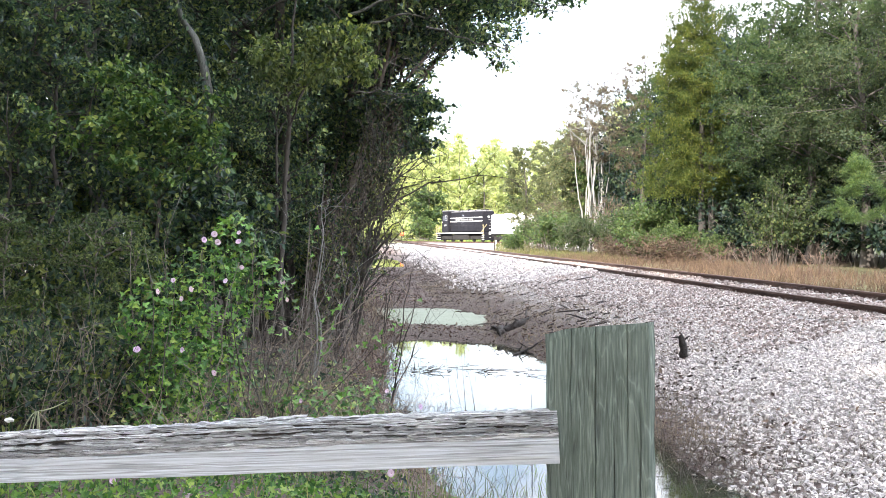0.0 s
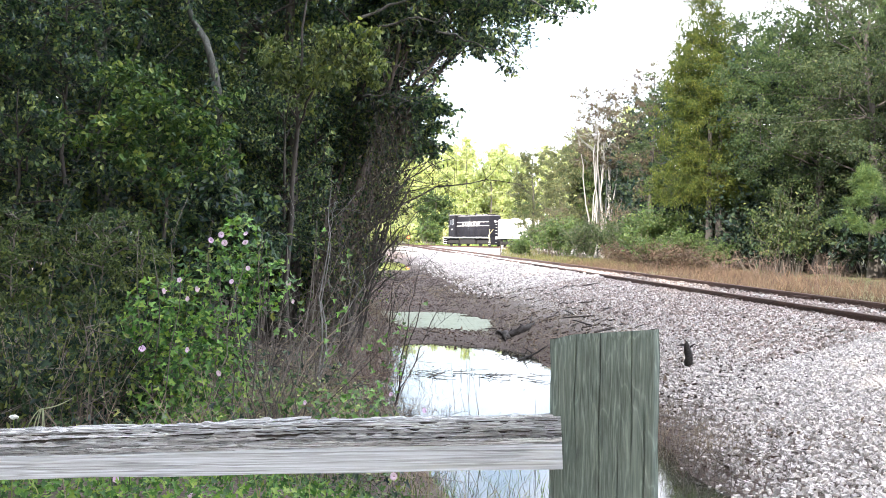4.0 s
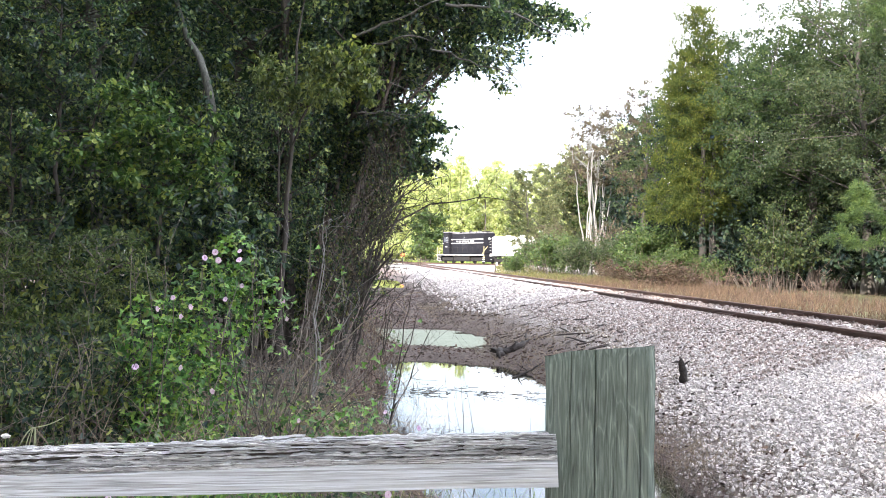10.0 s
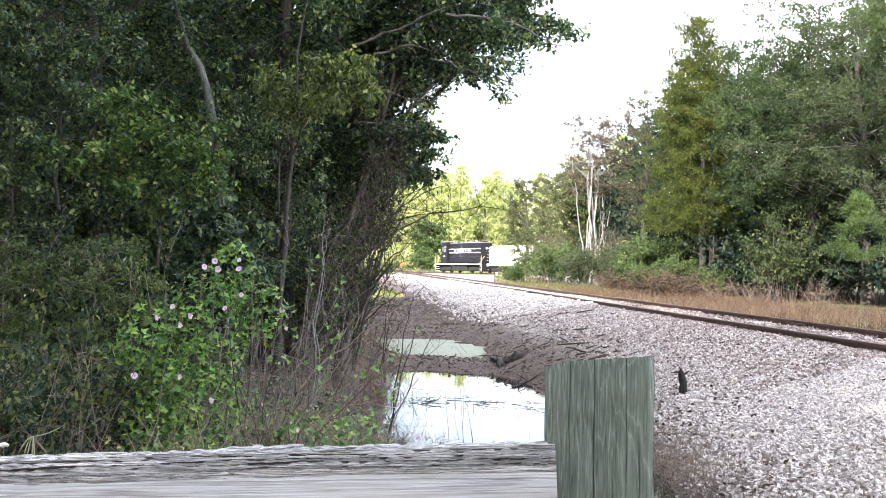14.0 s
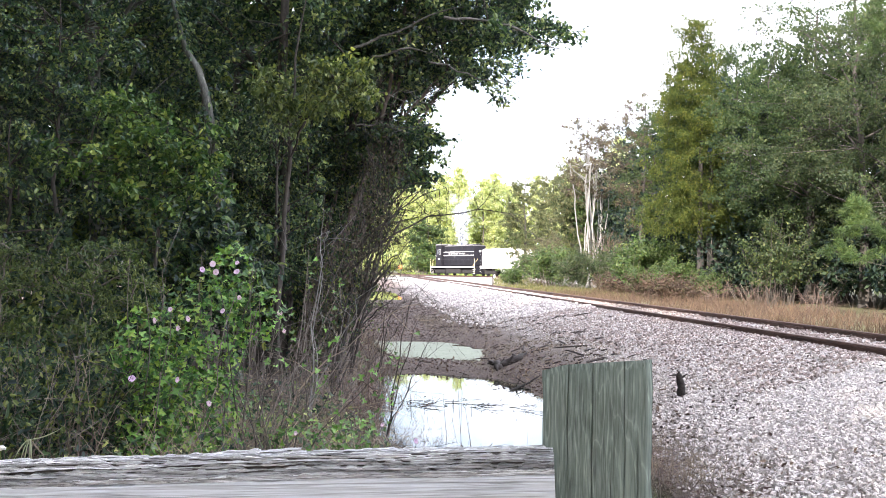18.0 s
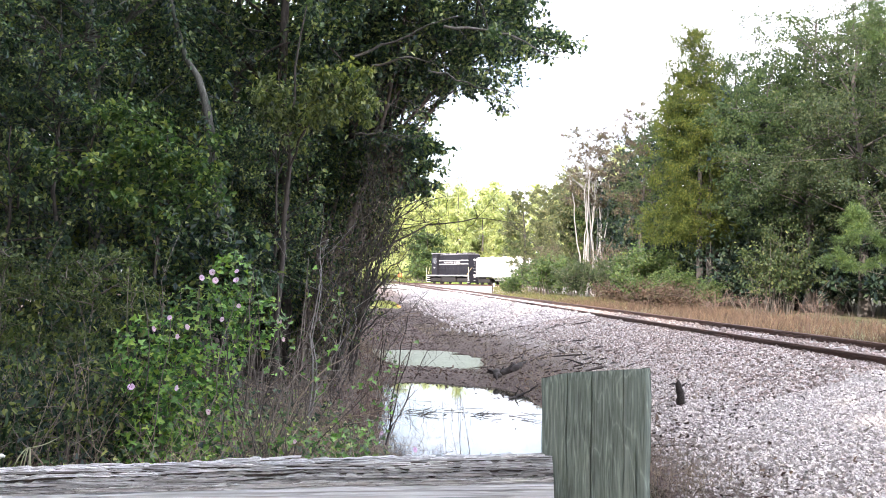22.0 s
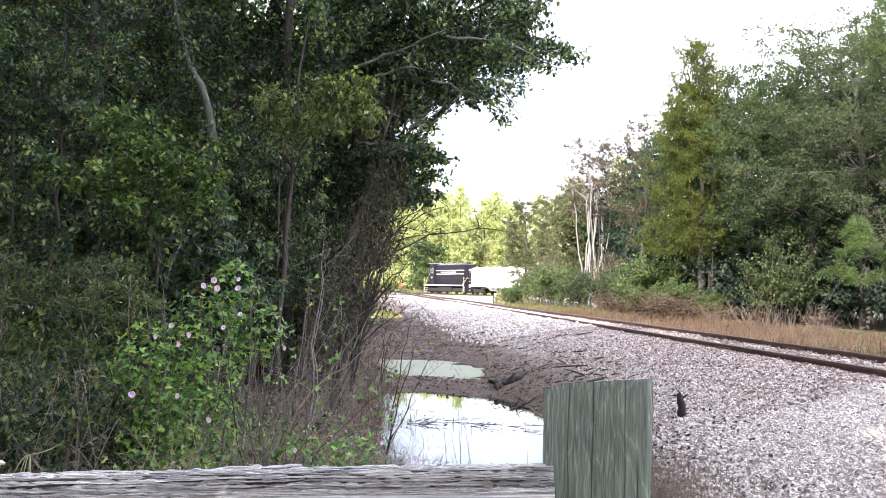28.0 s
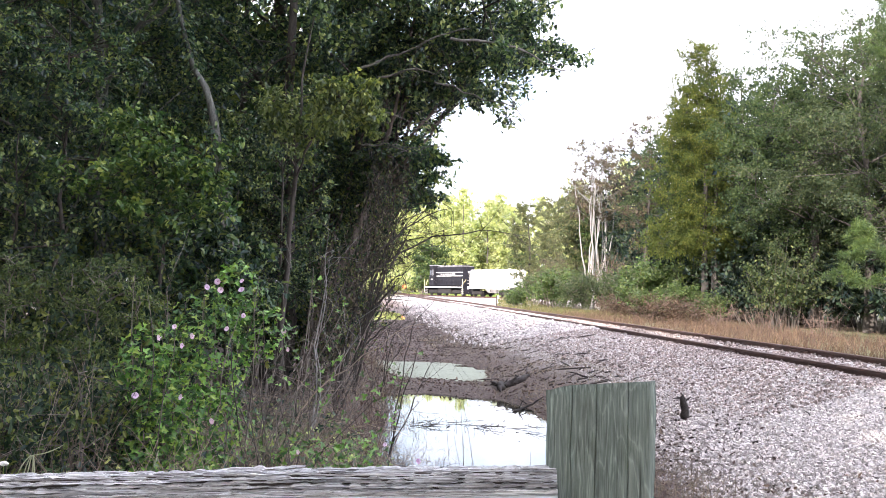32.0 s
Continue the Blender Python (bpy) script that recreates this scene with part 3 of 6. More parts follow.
def tracks():
    main = thing("railway_track", "rusty single railway track on pale ballast", "railway track")
    for off in (-GAUGE / 2, GAUGE / 2):
        y, k = -20.0 + (3 if off < 0 else 3.2), 0
        while y < 260:
            end = y + (11.9 if y < 130 else 60)
            ys = np.linspace(y + 0.006, end - 0.006, 6)
            part("rail", sweep([(TRACK_X + off, v) for v in ys], [0] * 6).mesh("rail", M_RAIL), main)
            if y < 100:
                bm = bmesh.new()
                for side in (-1, 1):
                    box(bm, -0.016 + side * 0.034, 0.016 + side * 0.034, -0.45, 0.45, -0.135, -0.05, 0.006)
                    for q in (-0.33, -0.12, 0.12, 0.33):
                        box(bm, -0.012 + side * 0.06, 0.012 + side * 0.06, q - 0.02, q + 0.02, -0.115, -0.075)
                j = part("joint_bar", bm_mesh("joint_bar", bm, M_RAIL), main, "bolted rust-red joint bar")
                j.matrix_local = Matrix.Translation((TRACK_X + off, y, 0))
            y = end
    rng = random.Random(4)
    bm = bmesh.new()
    box(bm, -1.3, 1.3, -0.115, 0.115, -0.16, 0, 0.012)
    tie_me = bm_mesh("tie", bm, M_TIE)
    for k in range(150):
        y = 8 + k * 0.53
        o = part("tie", tie_me, main)
        o.matrix_local = pose(TRACK_X + rng.uniform(-0.04, 0.04), y + rng.uniform(-0.02, 0.02), -0.124 + rng.uniform(-0.014, 0.004), 0, 0, rng.uniform(-1.5, 1.5))
    side = thing("branch_track", "curved branch railway track joining the main line", "railway track")
    for off in (-GAUGE / 2, GAUGE / 2):
        pts, hs = [], []
        for back in np.linspace(6, 110, 40):
            p, h = arc(back)
            pts.append((p.x + math.cos(h) * off, p.y + math.sin(h) * off))
            hs.append(h)
        part("rail", sweep(pts, hs).mesh("rail", M_RAIL), side)


tracks()
# ---- fence ----
def grid_box(w, h, d, nx, nz, carve, fall=0.0):
    """A board or post with a front of fine quads that carve() works into; x across, z up, y into depth."""
    s = Soup()
    xs, zs = np.linspace(0, w, nx), np.linspace(0, h, nz)
    X, Z = np.meshgrid(xs, zs, indexing="ij")
    x, y, z = carve(X, Z)
    front = np.stack([x, y, z], -1).reshape(-1, 3)
    i, k = np.meshgrid(np.arange(nx - 1), np.arange(nz - 1), indexing="ij")
    q = np.stack([i * nz + k, (i + 1) * nz + k, (i + 1) * nz + k + 1, i * nz + k + 1], -1).reshape(-1, 4)
    s.add(front, q)
    rim = [(a, 0) for a in range(nx)] + [(nx - 1, b) for b in range(1, nz)] + [(a, nz - 1) for a in range(nx - 2, -1, -1)] + [(0, b) for b in range(nz - 2, 0, -1)]
    a = np.array([front[p * nz + r] for p, r in rim])
    c = a.copy()
    c[:, 1] = d
    c[:, 2] -= fall * (a[:, 2] > h * 0.9)
    n = len(rim)
    j = np.arange(n)
    s.add(np.r_[a, c], np.stack([j, j + n, (j + 1) % n + n, (j + 1) % n], -1))
    return s


def fence():
    f = thing("wooden_fence", "weathered grey fence rail and greenish treated post", "fence")
    post_w, post_h = 0.152, 1.12
    rng = np.random.default_rng(6)
    cracks = ((0.24, 0.93, 1.2, 0.0005), (0.46, 0.6, 1.2, 0.0006), (0.63, 0.55, 1.0, 0.00045), (0.745, 0.9, 1.2, 0.00045), (0.86, 0.6, 1.04, 0.0005), (0.34, 0.4, 0.9, 0.00045))

    def carve_post(X, Z):
        y = 0.0001 * np.sin(X * 330 + 5 * np.sin(Z * 11 + X * 9)) + 0.00015 * np.sin(X * 1300 + 7 * np.sin(Z * 6.5 + X * 30))
        for k, (c, lo, hi, wd) in enumerate(cracks):
            line = c * post_w + 0.0010 * np.sin(Z * 17 + k) + 0.0005 * np.sin(Z * 53 + 2 * k)
            y = y + 0.006 * np.exp(-((X - line) / wd) ** 2) * smoothstep(lo, lo + 0.12, Z) * (1 - smoothstep(hi - 0.1, hi, Z))
        edge = np.minimum(X, post_w - X)
        y = y + 0.009 * (1 - smoothstep(0, 0.011, edge)) ** 2 + 0.003 * smoothstep(post_h - 0.006, post_h, Z)
        lean = 0.012 * (X / post_w) * (Z / post_h) - 0.006 * np.exp(-((X / 0.02) ** 2)) * (Z / post_h)
        side = (0.0007 * np.sin(Z * 31) + 0.0004 * np.sin(Z * 83)) * (1 - smoothstep(0.0, 0.02, edge))
        return X + side, y, Z + lean

    p = part("post", grid_box(post_w, post_h, 0.14, 400, 90, carve_post, 0.035).mesh("post", M_POST, True), f, "greenish grey treated timber post with long cracks")
    p.matrix_local = Matrix.Translation((0.2595, 1.389, -0.235)) @ pose(0, 0, 0, 0, 0, -13.5)
    length, hb = 2.6, 0.070
    knots = np.cumsum(rng.uniform(0.004, 0.035, 220))
    scars = rng.uniform(0.0, 1.0, (6, 220))

    def carve_board(X, Z):
        u, v = X, Z / hb
        split = 0.52 + 0.05 * np.sin(u * 2.1 + 0.5) + 0.02 * np.sin(u * 9) + 0.03 * np.interp(u, knots, scars[0])
        y = 0.0002 * np.sin(Z * 1500 + 4 * np.sin(u * 3)) + 0.0001 * np.sin(Z * 3100 + 3 * np.sin(u * 5))
        y = y + 0.016 * smoothstep(-0.012, 0.012, v - split) + 0.006 * smoothstep(0.75, 1.0, v)
        for off, ph in ((-0.13, 1.1), (-0.3, 3.0)):
            line = split + off + 0.02 * np.sin(u * 3.3 + ph)
            y = y + 0.0025 * np.exp(-((v - line) / 0.014) ** 2) * np.clip(2.2 * np.interp(u * 0.35 + ph * 0.2, knots, scars[int(ph)]) - 0.9, 0, 1)
        return X, y, Z - smoothstep(0.2, 0.0, v) * 0.0006 * np.sin(u * 25) - 0.05 * hb * smoothstep(0.9, 1.0, v)

    b = part("rail_board", grid_box(length, hb, 0.034, 420, 70, carve_board).mesh("rail_board", M_BOARD, True), f, "silver-grey weathered rail board, its upper edge split away")
    b.matrix_local = Matrix.Translation((0.274, 1.362, 0.7025)) @ pose(0, 0, 0, 0, 0, -8) @ pose(0, 0, 0, 0, -2.25, 0) @ Matrix.Translation((-length, 0, 0))

    def splinter(x0, x1, v, wide, deep, tilt):
        """A long sliver of the grain with frayed ends and sharp edges, lying on the split face."""
        n, m = int((x1 - x0) / 0.007) + 8, 4
        u = np.linspace(x0, x1, n)
        t = np.linspace(0, 1, n)
        ends = np.minimum(smoothstep(0, rng.uniform(0.02, 0.2), t), 1 - smoothstep(rng.uniform(0.8, 0.97), 1.0, t)) if x1 < length - 0.01 else smoothstep(0, 0.08, t)
        jig = np.repeat(rng.uniform(-1, 1, n // 2 + 2), 2)[:n] * 0.0013
        mid = v * hb + 0.0034 * np.sin(u * 2.1 + 0.5) + 0.0016 * np.sin(u * 6 + 0.8) + 0.0006 * np.sin(u * 19 + v * 4) + jig * 0.4 + tilt * (u - (x0 + x1) / 2)
        s = np.array([-1, -0.86, 0.86, 1])
        half = (wide * hb * 0.5) * (0.15 + 0.85 * ends) + jig * ends + 0.0004 * np.sin(u * 60 + v * 30)
        Zs = mid[:, None] + s[None] * np.maximum(half, 0.0003)[:, None]
        roll = rng.uniform(-0.0016, 0.0016)
        Ys = (deep + 0.003 * (1 - ends) + 0.0007 * np.sin(u * 35 + v * 11))[:, None] + np.array([0.0022, 0, 0, 0.0022])[None] + roll * s[None]
        sp = Soup()
        i, k = np.meshgrid(np.arange(n - 1), np.arange(m - 1), indexing="ij")
        sp.add(np.stack([np.repeat(u[:, None], m, 1), Ys, Zs], -1), np.stack([i * m + k, (i + 1) * m + k, (i + 1) * m + k + 1, i * m + k + 1], -1).reshape(-1, 4))
        back = np.stack([np.repeat(u[:, None], 2, 1), Ys[:, [0, -1]] + 0.007, Zs[:, [0, -1]]], -1)
        front = np.stack([np.repeat(u[:, None], 2, 1), Ys[:, [0, -1]], Zs[:, [0, -1]]], -1)
        rim = np.stack([front[:, 0], back[:, 0], back[:, 1], front[:, 1]], 1)
        i = np.arange(n - 1)[:, None] * 4
        sp.add(rim, np.concatenate([i + [0, 4, 5, 1], i + [1, 5, 6, 2], i + [2, 6, 7, 3]]))
        part("splinter", sp.mesh("splinter", M_SPLINTER), b)

    # Dark strip set behind the splinters so the gaps look shaded.
    bm = bmesh.new()
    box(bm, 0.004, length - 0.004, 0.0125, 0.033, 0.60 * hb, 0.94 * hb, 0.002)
    part("split_core", bm_mesh("split_core", bm, M_GAP_SHADE), b, "dark strip for the shade inside the split")
    for v, wide, deep in ((0.575, 0.09, 0.0005), (0.655, 0.072, 0.0042), (0.735, 0.072, 0.0030), (0.815, 0.072, 0.0052), (0.89, 0.068, 0.0066), (0.95, 0.055, 0.0090),
                          (0.99, 0.05, 0.0115), (1.0, 0.045, 0.0150), (1.005, 0.045, 0.0190), (1.0, 0.05, 0.0235), (0.995, 0.05, 0.0285)):
        x = rng.uniform(-0.2, 0.0)
        while x < length:
            ln = rng.uniform(0.35, 0.9) if v < 0.6 else rng.uniform(0.06, 0.5)
            if x + ln > 0.05:
                splinter(max(x, 0.0), min(x + ln, length), v + rng.uniform(-0.012, 0.012), wide * rng.uniform(0.7, 1.25), deep + rng.uniform(-0.0012, 0.0016), rng.normal(0, 0.009) if v > 0.6 else 0)
            x += ln * rng.uniform(0.84, 1.0)
    p2 = part("post", p.data, f, "greenish grey treated timber post with long cracks")
    p2.matrix_local = Matrix.Translation((0.263 - 2.44, 1.78, -0.32))


fence()


# ---- trees ----
def tree(name, label, at, height, lean, trunk_r, crown, blobs, leaf, count, m_leaf, m_bark, seed, group="", spread=0.33, droop=0.3, trunks=1, open_=0.0, shape="round", twiggy=5, fine=True, tight=0.6, limit=None, gap=0.0, oval=False, line=None, flat=0.7, bare=(), ivy=None):
    """A tapered trunk with limbs and a crown of leaf clumps. crown: centre and half-axes, from the tree's foot.
    gap: least distance between clumps, in clump sizes; line: the trunk's course; bare: balls (x, y, z, r) that the clumps leave free;
    ivy: how many leaves climb the trunk, up to which height, and their material."""
    rng = np.random.default_rng(seed)
    wood, green = Soup(), Soup()
    c, r = np.array(crown[:3]), np.array(crown[3:])
    stems = []
    for k in range(trunks):
        foot = np.array([0, 0, -0.25]) + (rng.normal(size=3) * [0.35, 0.35, 0] if trunks > 1 else 0)
        top = np.array([lean[0], lean[1], height * 0.93]) + (rng.normal(size=3) * [0.8, 0.8, 0.6] if trunks > 1 else 0)
        if line:
            q = np.array(line, float)
            u = np.linspace(0, len(q) - 1, 14)
            p = np.stack([np.interp(u, np.arange(len(q)), q[:, a]) for a in range(3)], 1)
            p[1:-1] = (p[:-2] + 2 * p[1:-1] + p[2:]) / 4
            p += rng.normal(size=p.shape) * trunk_r * 0.12 + np.array([0.72, 0.3, 0]) * k
        else:
            p = curve_points(rng, foot, top, 14, height * 0.012)
        rad = trunk_r * (1 - 0.86 * np.linspace(0, 1, 14)) * (1 + 0.6 * np.exp(-np.linspace(0, 1, 14) * 14)) * rng.uniform(0.92, 1.08, 14)
        wood.tube(p, rad, 10)
        stems.append(p)
    centres, size = [], []
    tries = 0
    while len(centres) < blobs and tries < blobs * 40:
        tries += 1
        d = rng.normal(size=3)
        d /= np.linalg.norm(d)
        d *= rng.uniform(0.25, 0.95) ** 0.6
        if shape == "cone":
            h = rng.uniform(0, 1) ** 1.25
            a = rng.uniform(0, 6.283)
            q = rng.uniform(0.3, 1.0) * (1.06 - h) ** 0.5
            d = np.array([math.cos(a) * q, math.sin(a) * q, h * 2 - 1])
        pt = c + d * r
        sz = spread * r.mean() * rng.uniform(0.6, 1.3)
        if limit and (pt[0] > pt[2] + limit[0] or pt[0] > limit[1]):
            continue
        if any(math.dist(pt, q[:3]) < q[3] for q in bare):
            continue
        if gap and centres and np.any(np.linalg.norm((np.array(centres) - pt) * [1, 1, 1.4], axis=1) < gap * (np.array(size) + sz) * 0.5):
            continue
        if pt[2] > 0.25:
            centres.append(pt)
            size.append(sz)
    per = count / max(sum(v * v for v in size), 1e-6)
    pts, limbs = [], []
    for q, sz in zip(centres, size):
        stem = stems[rng.integers(len(stems))]
        want = q[2] - (0.25 if shape == "cone" else 0.9) * np.hypot(q[0], q[1]) * 0.6 + rng.normal(0, 0.03) * height
        want = np.clip(want, (0.22 + 0.12 * rng.random()) * height, 0.86 * height)
        root = np.array([np.interp(want, stem[:, 2], stem[:, a]) for a in range(3)])
        if len(limbs) > 6:
            joints = np.array(limbs)
            away = np.linalg.norm(joints - q, axis=1)
            if away.min() < 0.6 * np.linalg.norm(q - root):
                root = joints[away.argmin()]
        reach = np.linalg.norm(q - root)
        lp = curve_points(rng, root, q, 7, reach * 0.035, -0.06 * reach if shape != "cone" else 0.02)
        base_r = np.clip(reach * (0.007 if shape == "cone" else 0.013), 0.01, trunk_r * 0.5)
        wood.tube(lp if fine else lp[::3], base_r * np.linspace(1, 0.35, 7 if fine else 3), 5 if fine else 3)
        limbs += [lp[3], lp[5]]
        ends = q + rng.normal(size=(twiggy, 3)) * sz * [0.75, 0.75, 0.75 * flat]
        for e in ends:
            s0 = lp[rng.integers(3, 7)]
            if fine:
                wood.tube(curve_points(rng, s0, e, 4, 0.05 * sz), base_r * 0.4 * np.array([1, 0.7, 0.5, 0.25]), 3)
            n = max(int(per * sz * sz / twiggy * rng.uniform(0.4, 1.6)), 2)
            if rng.random() < open_:
                continue
            along = 1.1 - 0.75 * rng.uniform(0, 1, (n, 1)) ** 1.4
            base = s0 * (1 - along) + e * along
            pts.append(base + rng.normal(size=(n, 3)) * sz * tight * [0.24, 0.24, 0.24 * flat])
    pts = np.concatenate(pts)
    if limit:
        pts = pts[(pts[:, 0] < pts[:, 2] + limit[0] + 0.45) & (pts[:, 0] < limit[1] + 0.4)]
    green.leaves(pts, leaf[0], leaf[1], rng, droop, oval=oval)
    ob = thing(name, label, "tree", group)
    part("trunk", wood.mesh("trunk", m_bark, True), ob)
    if ivy:
        n, top, m_ivy = ivy
        creeper, stem = Soup(), stems[0]
        z = rng.uniform(0, top, n)
        z = z[rng.uniform(0, 1, n) < 0.55 + 0.6 * np.sin(z * 4.1 + seed)]
        n, a = len(z), rng.uniform(0, 6.283, len(z))
        thick = np.interp(z, stem[:, 2], rad) + np.abs(rng.normal(0, 0.05, n)) + 0.01
        q = np.stack([np.interp(z, stem[:, 2], stem[:, 0]) + np.cos(a) * thick, np.interp(z, stem[:, 2], stem[:, 1]) + np.sin(a) * thick, z], 1)
        creeper.leaves(q, 0.065, 0.042, rng, 0.8, oval=True, axis=np.stack([np.cos(a), np.sin(a), 0 * a], 1) * 0.6)
        part("creeper", creeper.mesh("creeper", m_ivy), ob, "leafy creeper climbing the trunk")
    part("crown", green.mesh("crown", m_leaf), ob)
    ob.matrix_world = at
    return ob


def gz(x, y):
    return float(ground(x, y))


def foot(x, y, turn=0):
    return pose(x, y, gz(x, y), 0, 0, turn)


def shrub(name, label, at, width, height, stems, leaf, count, m_leaf, m_stem, seed, group="", category="shrub", up=0.6, droop=0.1, stem_r=0.010, oval=False):
    """Many stems from one foot, forked, with leaves along their outer half."""
    rng = np.random.default_rng(seed)
    wood, green = Soup(), Soup()
    pts = []
    for k in range(stems):
        a, q = rng.uniform(0, 6.283), rng.uniform(0, 1) ** 0.6
        h = height * rng.uniform(0.45, 1.0) * (1 - 0.35 * q)
        s0 = np.array([math.cos(a), math.sin(a), 0]) * q * width * 0.22
        s1 = np.array([math.cos(a), math.sin(a), 0]) * q * width * 0.5 + [0, 0, h]
        p = curve_points(rng, s0 - [0, 0, 0.08], s1, 7, height * 0.035, -0.08 * height)
        wood.tube(p, stem_r * np.linspace(1, 0.3, 7), 4)
        for j in range(5):
            b0 = p[rng.integers(2, 6)]
            b1 = b0 + rng.normal(size=3) * [0.16, 0.16, 0.10] * width + [0, 0, up * 0.2 * height]
            bp = curve_points(rng, b0, b1, 4, 0.02 * height)
            wood.tube(bp, stem_r * 0.45 * np.array([1, 0.8, 0.6, 0.3]), 3)
            if count:
                n = max(int(count / stems / 5), 1)
                t = (rng.integers(1, 5, (n, 1)) + rng.normal(0, 0.25, (n, 1))) / 4
                pts.append(b0 * (1 - t) + b1 * t + rng.normal(size=(n, 3)) * 0.024 * width)
    ob = thing(name, label, category, group)
    part("stem_tangle", wood.mesh("stem_tangle", m_stem), ob)
    if count:
        green.leaves(np.concatenate(pts), leaf[0], leaf[1], rng, droop, oval=oval)
        part("foliage", green.mesh("foliage", m_leaf), ob)
    ob.matrix_world = at
    return ob


def left_woods():
    """The dark thicket of trees along the near side of the ditch, with added trees that block the sun."""
    g = "trees along the ditch"
    lab = "dark green broadleaf tree leaning over the ditch"
    tree("oak_tree", lab, foot(-1.3, 15.2), 10.5, (0.3, 0.3), 0.17, (1.0, 0, 6.75, 4.3, 3.4, 4.25), 130, (0.078, 0.05), 74000, M_OAK, M_BARK, 11, g, 0.17, limit=(-0.7, 3.9), gap=0.85, oval=True)
    tree("oak_tree", "dark green broadleaf tree with pale lichen on the trunk", foot(-3.4, 13.5), 10, (-0.5, 0.2), 0.13, (0.1, 0, 5.2, 3.0, 2.8, 4.6), 95, (0.07, 0.043), 42000, M_DARKLEAF, M_LICHEN, 12, g, 0.17, gap=1.0, oval=True,
         bare=((-0.2, -1.5, 4.7, 1.0), (1.2, -1.5, 4.2, 0.9), (1.5, -1.5, 3.0, 0.8)), ivy=(2400, 3.7, M_SHRUB))
    tree("oak_tree", "slender dark green tree in a thicket", foot(-5.3, 12.6), 9, (0.3, 0.2), 0.13, (0, 0, 4.6, 2.9, 2.4, 4.4), 85, (0.066, 0.041), 42000, M_OAK, M_BARK, 13, g, 0.16, gap=0.95, oval=True, ivy=(1500, 3.5, M_SHRUB))
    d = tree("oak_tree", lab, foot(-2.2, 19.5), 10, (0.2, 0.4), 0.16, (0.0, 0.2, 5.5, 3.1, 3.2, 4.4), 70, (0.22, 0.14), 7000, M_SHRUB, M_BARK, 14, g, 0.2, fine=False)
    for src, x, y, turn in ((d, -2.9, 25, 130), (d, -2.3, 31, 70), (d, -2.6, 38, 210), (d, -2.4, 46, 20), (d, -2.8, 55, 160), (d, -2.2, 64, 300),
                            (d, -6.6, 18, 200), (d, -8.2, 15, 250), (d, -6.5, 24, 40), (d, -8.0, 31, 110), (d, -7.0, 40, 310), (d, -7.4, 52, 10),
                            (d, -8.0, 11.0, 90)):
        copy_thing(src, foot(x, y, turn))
    # the leaning lichened trunk, the upright one beside it, and the thick one bent over the water
    tree("leaning_tree", "slender grey trunk with pale lichen leaning in the thicket", foot(-1.55, 12.0), 8.5, (-2.4, 0.3), 0.085, (-1.6, 0.6, 7.4, 1.8, 1.5, 1.6), 24, (0.08, 0.05), 7000, M_OAK, M_LICHEN, 15, g, 0.25,
         line=((0.1, 0, -0.2), (0.02, 0, 1.4), (-0.2, 0.05, 2.6), (-0.27, 0.1, 3.25), (-0.3, 0.2, 3.6), (-0.62, 0.3, 4.05), (-0.85, 0.4, 5.0), (-1.5, 0.5, 8.3)), ivy=(2400, 5.0, M_DARKLEAF))
    tree("straight_tree", "dark brown upright trunk in the thicket's shade", foot(-1.05, 13.0), 9.5, (0.1, 0.2), 0.11, (-0.2, 0.4, 7.6, 1.7, 1.5, 1.6), 20, (0.08, 0.05), 6000, M_DARKLEAF, M_BARK, 16, g, 0.25, ivy=(2600, 5.0, M_SHRUB))
    for k, (x, y, r, reach) in enumerate(((-0.72, 12.4, 0.10, 0.85), (-0.6, 12.9, 0.075, 0.95), (-0.65, 13.3, 0.06, 0.7), (-0.5, 12.7, 0.05, 0.75), (-0.82, 12.9, 0.055, 0.6))):
        tree("bent_tree", "slim brown tree bent over the ditch, wrapped in creeper", foot(x, y), 6.6, (2.0, 1.5), r, (1.8 * reach, 1.6, 4.9, 0.9, 0.9, 0.9), 8, (0.075, 0.05), 1700, M_OAK, M_BARKBROWN, 170 + k, "bent trees", 0.24, gap=0.9, oval=True,
             line=((-0.05, -0.1, -0.3), (0.06, 0.1, 0.6), (0.32 * reach, 0.5, 1.35), (0.66 * reach, 0.9, 1.95), (0.98 * reach, 1.3, 2.75), (1.25 * reach, 1.6, 3.6), (1.8 * reach, 1.9, 6.2)), limit=(-1.0, 4), ivy=(900, 3.4, M_WITHER if k % 2 else M_SHRUB))
    tree("young_tree", "low dark green young tree at the ditch's edge", foot(-0.5, 15.8), 4.6, (0.4, 0), 0.06, (0.45, 0, 3.5, 1.15, 1.4, 1.3), 36, (0.08, 0.055), 9000, M_OAK, M_BARK, 18, g, 0.24, gap=0.8, oval=True)
    tree("overhanging_tree", "leafy bough tree drooping at the thicket's rim", foot(-0.4, 13.9), 4.4, (0.9, 0), 0.05, (0.95, 0.1, 3.3, 0.7, 0.6, 0.5), 22, (0.072, 0.048), 5200, M_DARKLEAF, M_BARK, 36, g, 0.3, 0.6, gap=0.7, oval=True, tight=0.8, limit=(-1.35, 3))
    # sunlit-edge foliage: round fresh leaves, dark glossy ones below, small ones above
    tree("young_tree", "young tree with round fresh green leaves", foot(-2.1, 10.1), 3.1, (0.1, 0), 0.035, (-0.02, 0, 2.42, 0.95, 0.5, 0.68), 38, (0.064, 0.043), 5600, M_FRESH, M_BARK, 26, g, 0.24, 0.15, gap=0.9, oval=True, twiggy=6, tight=0.8)
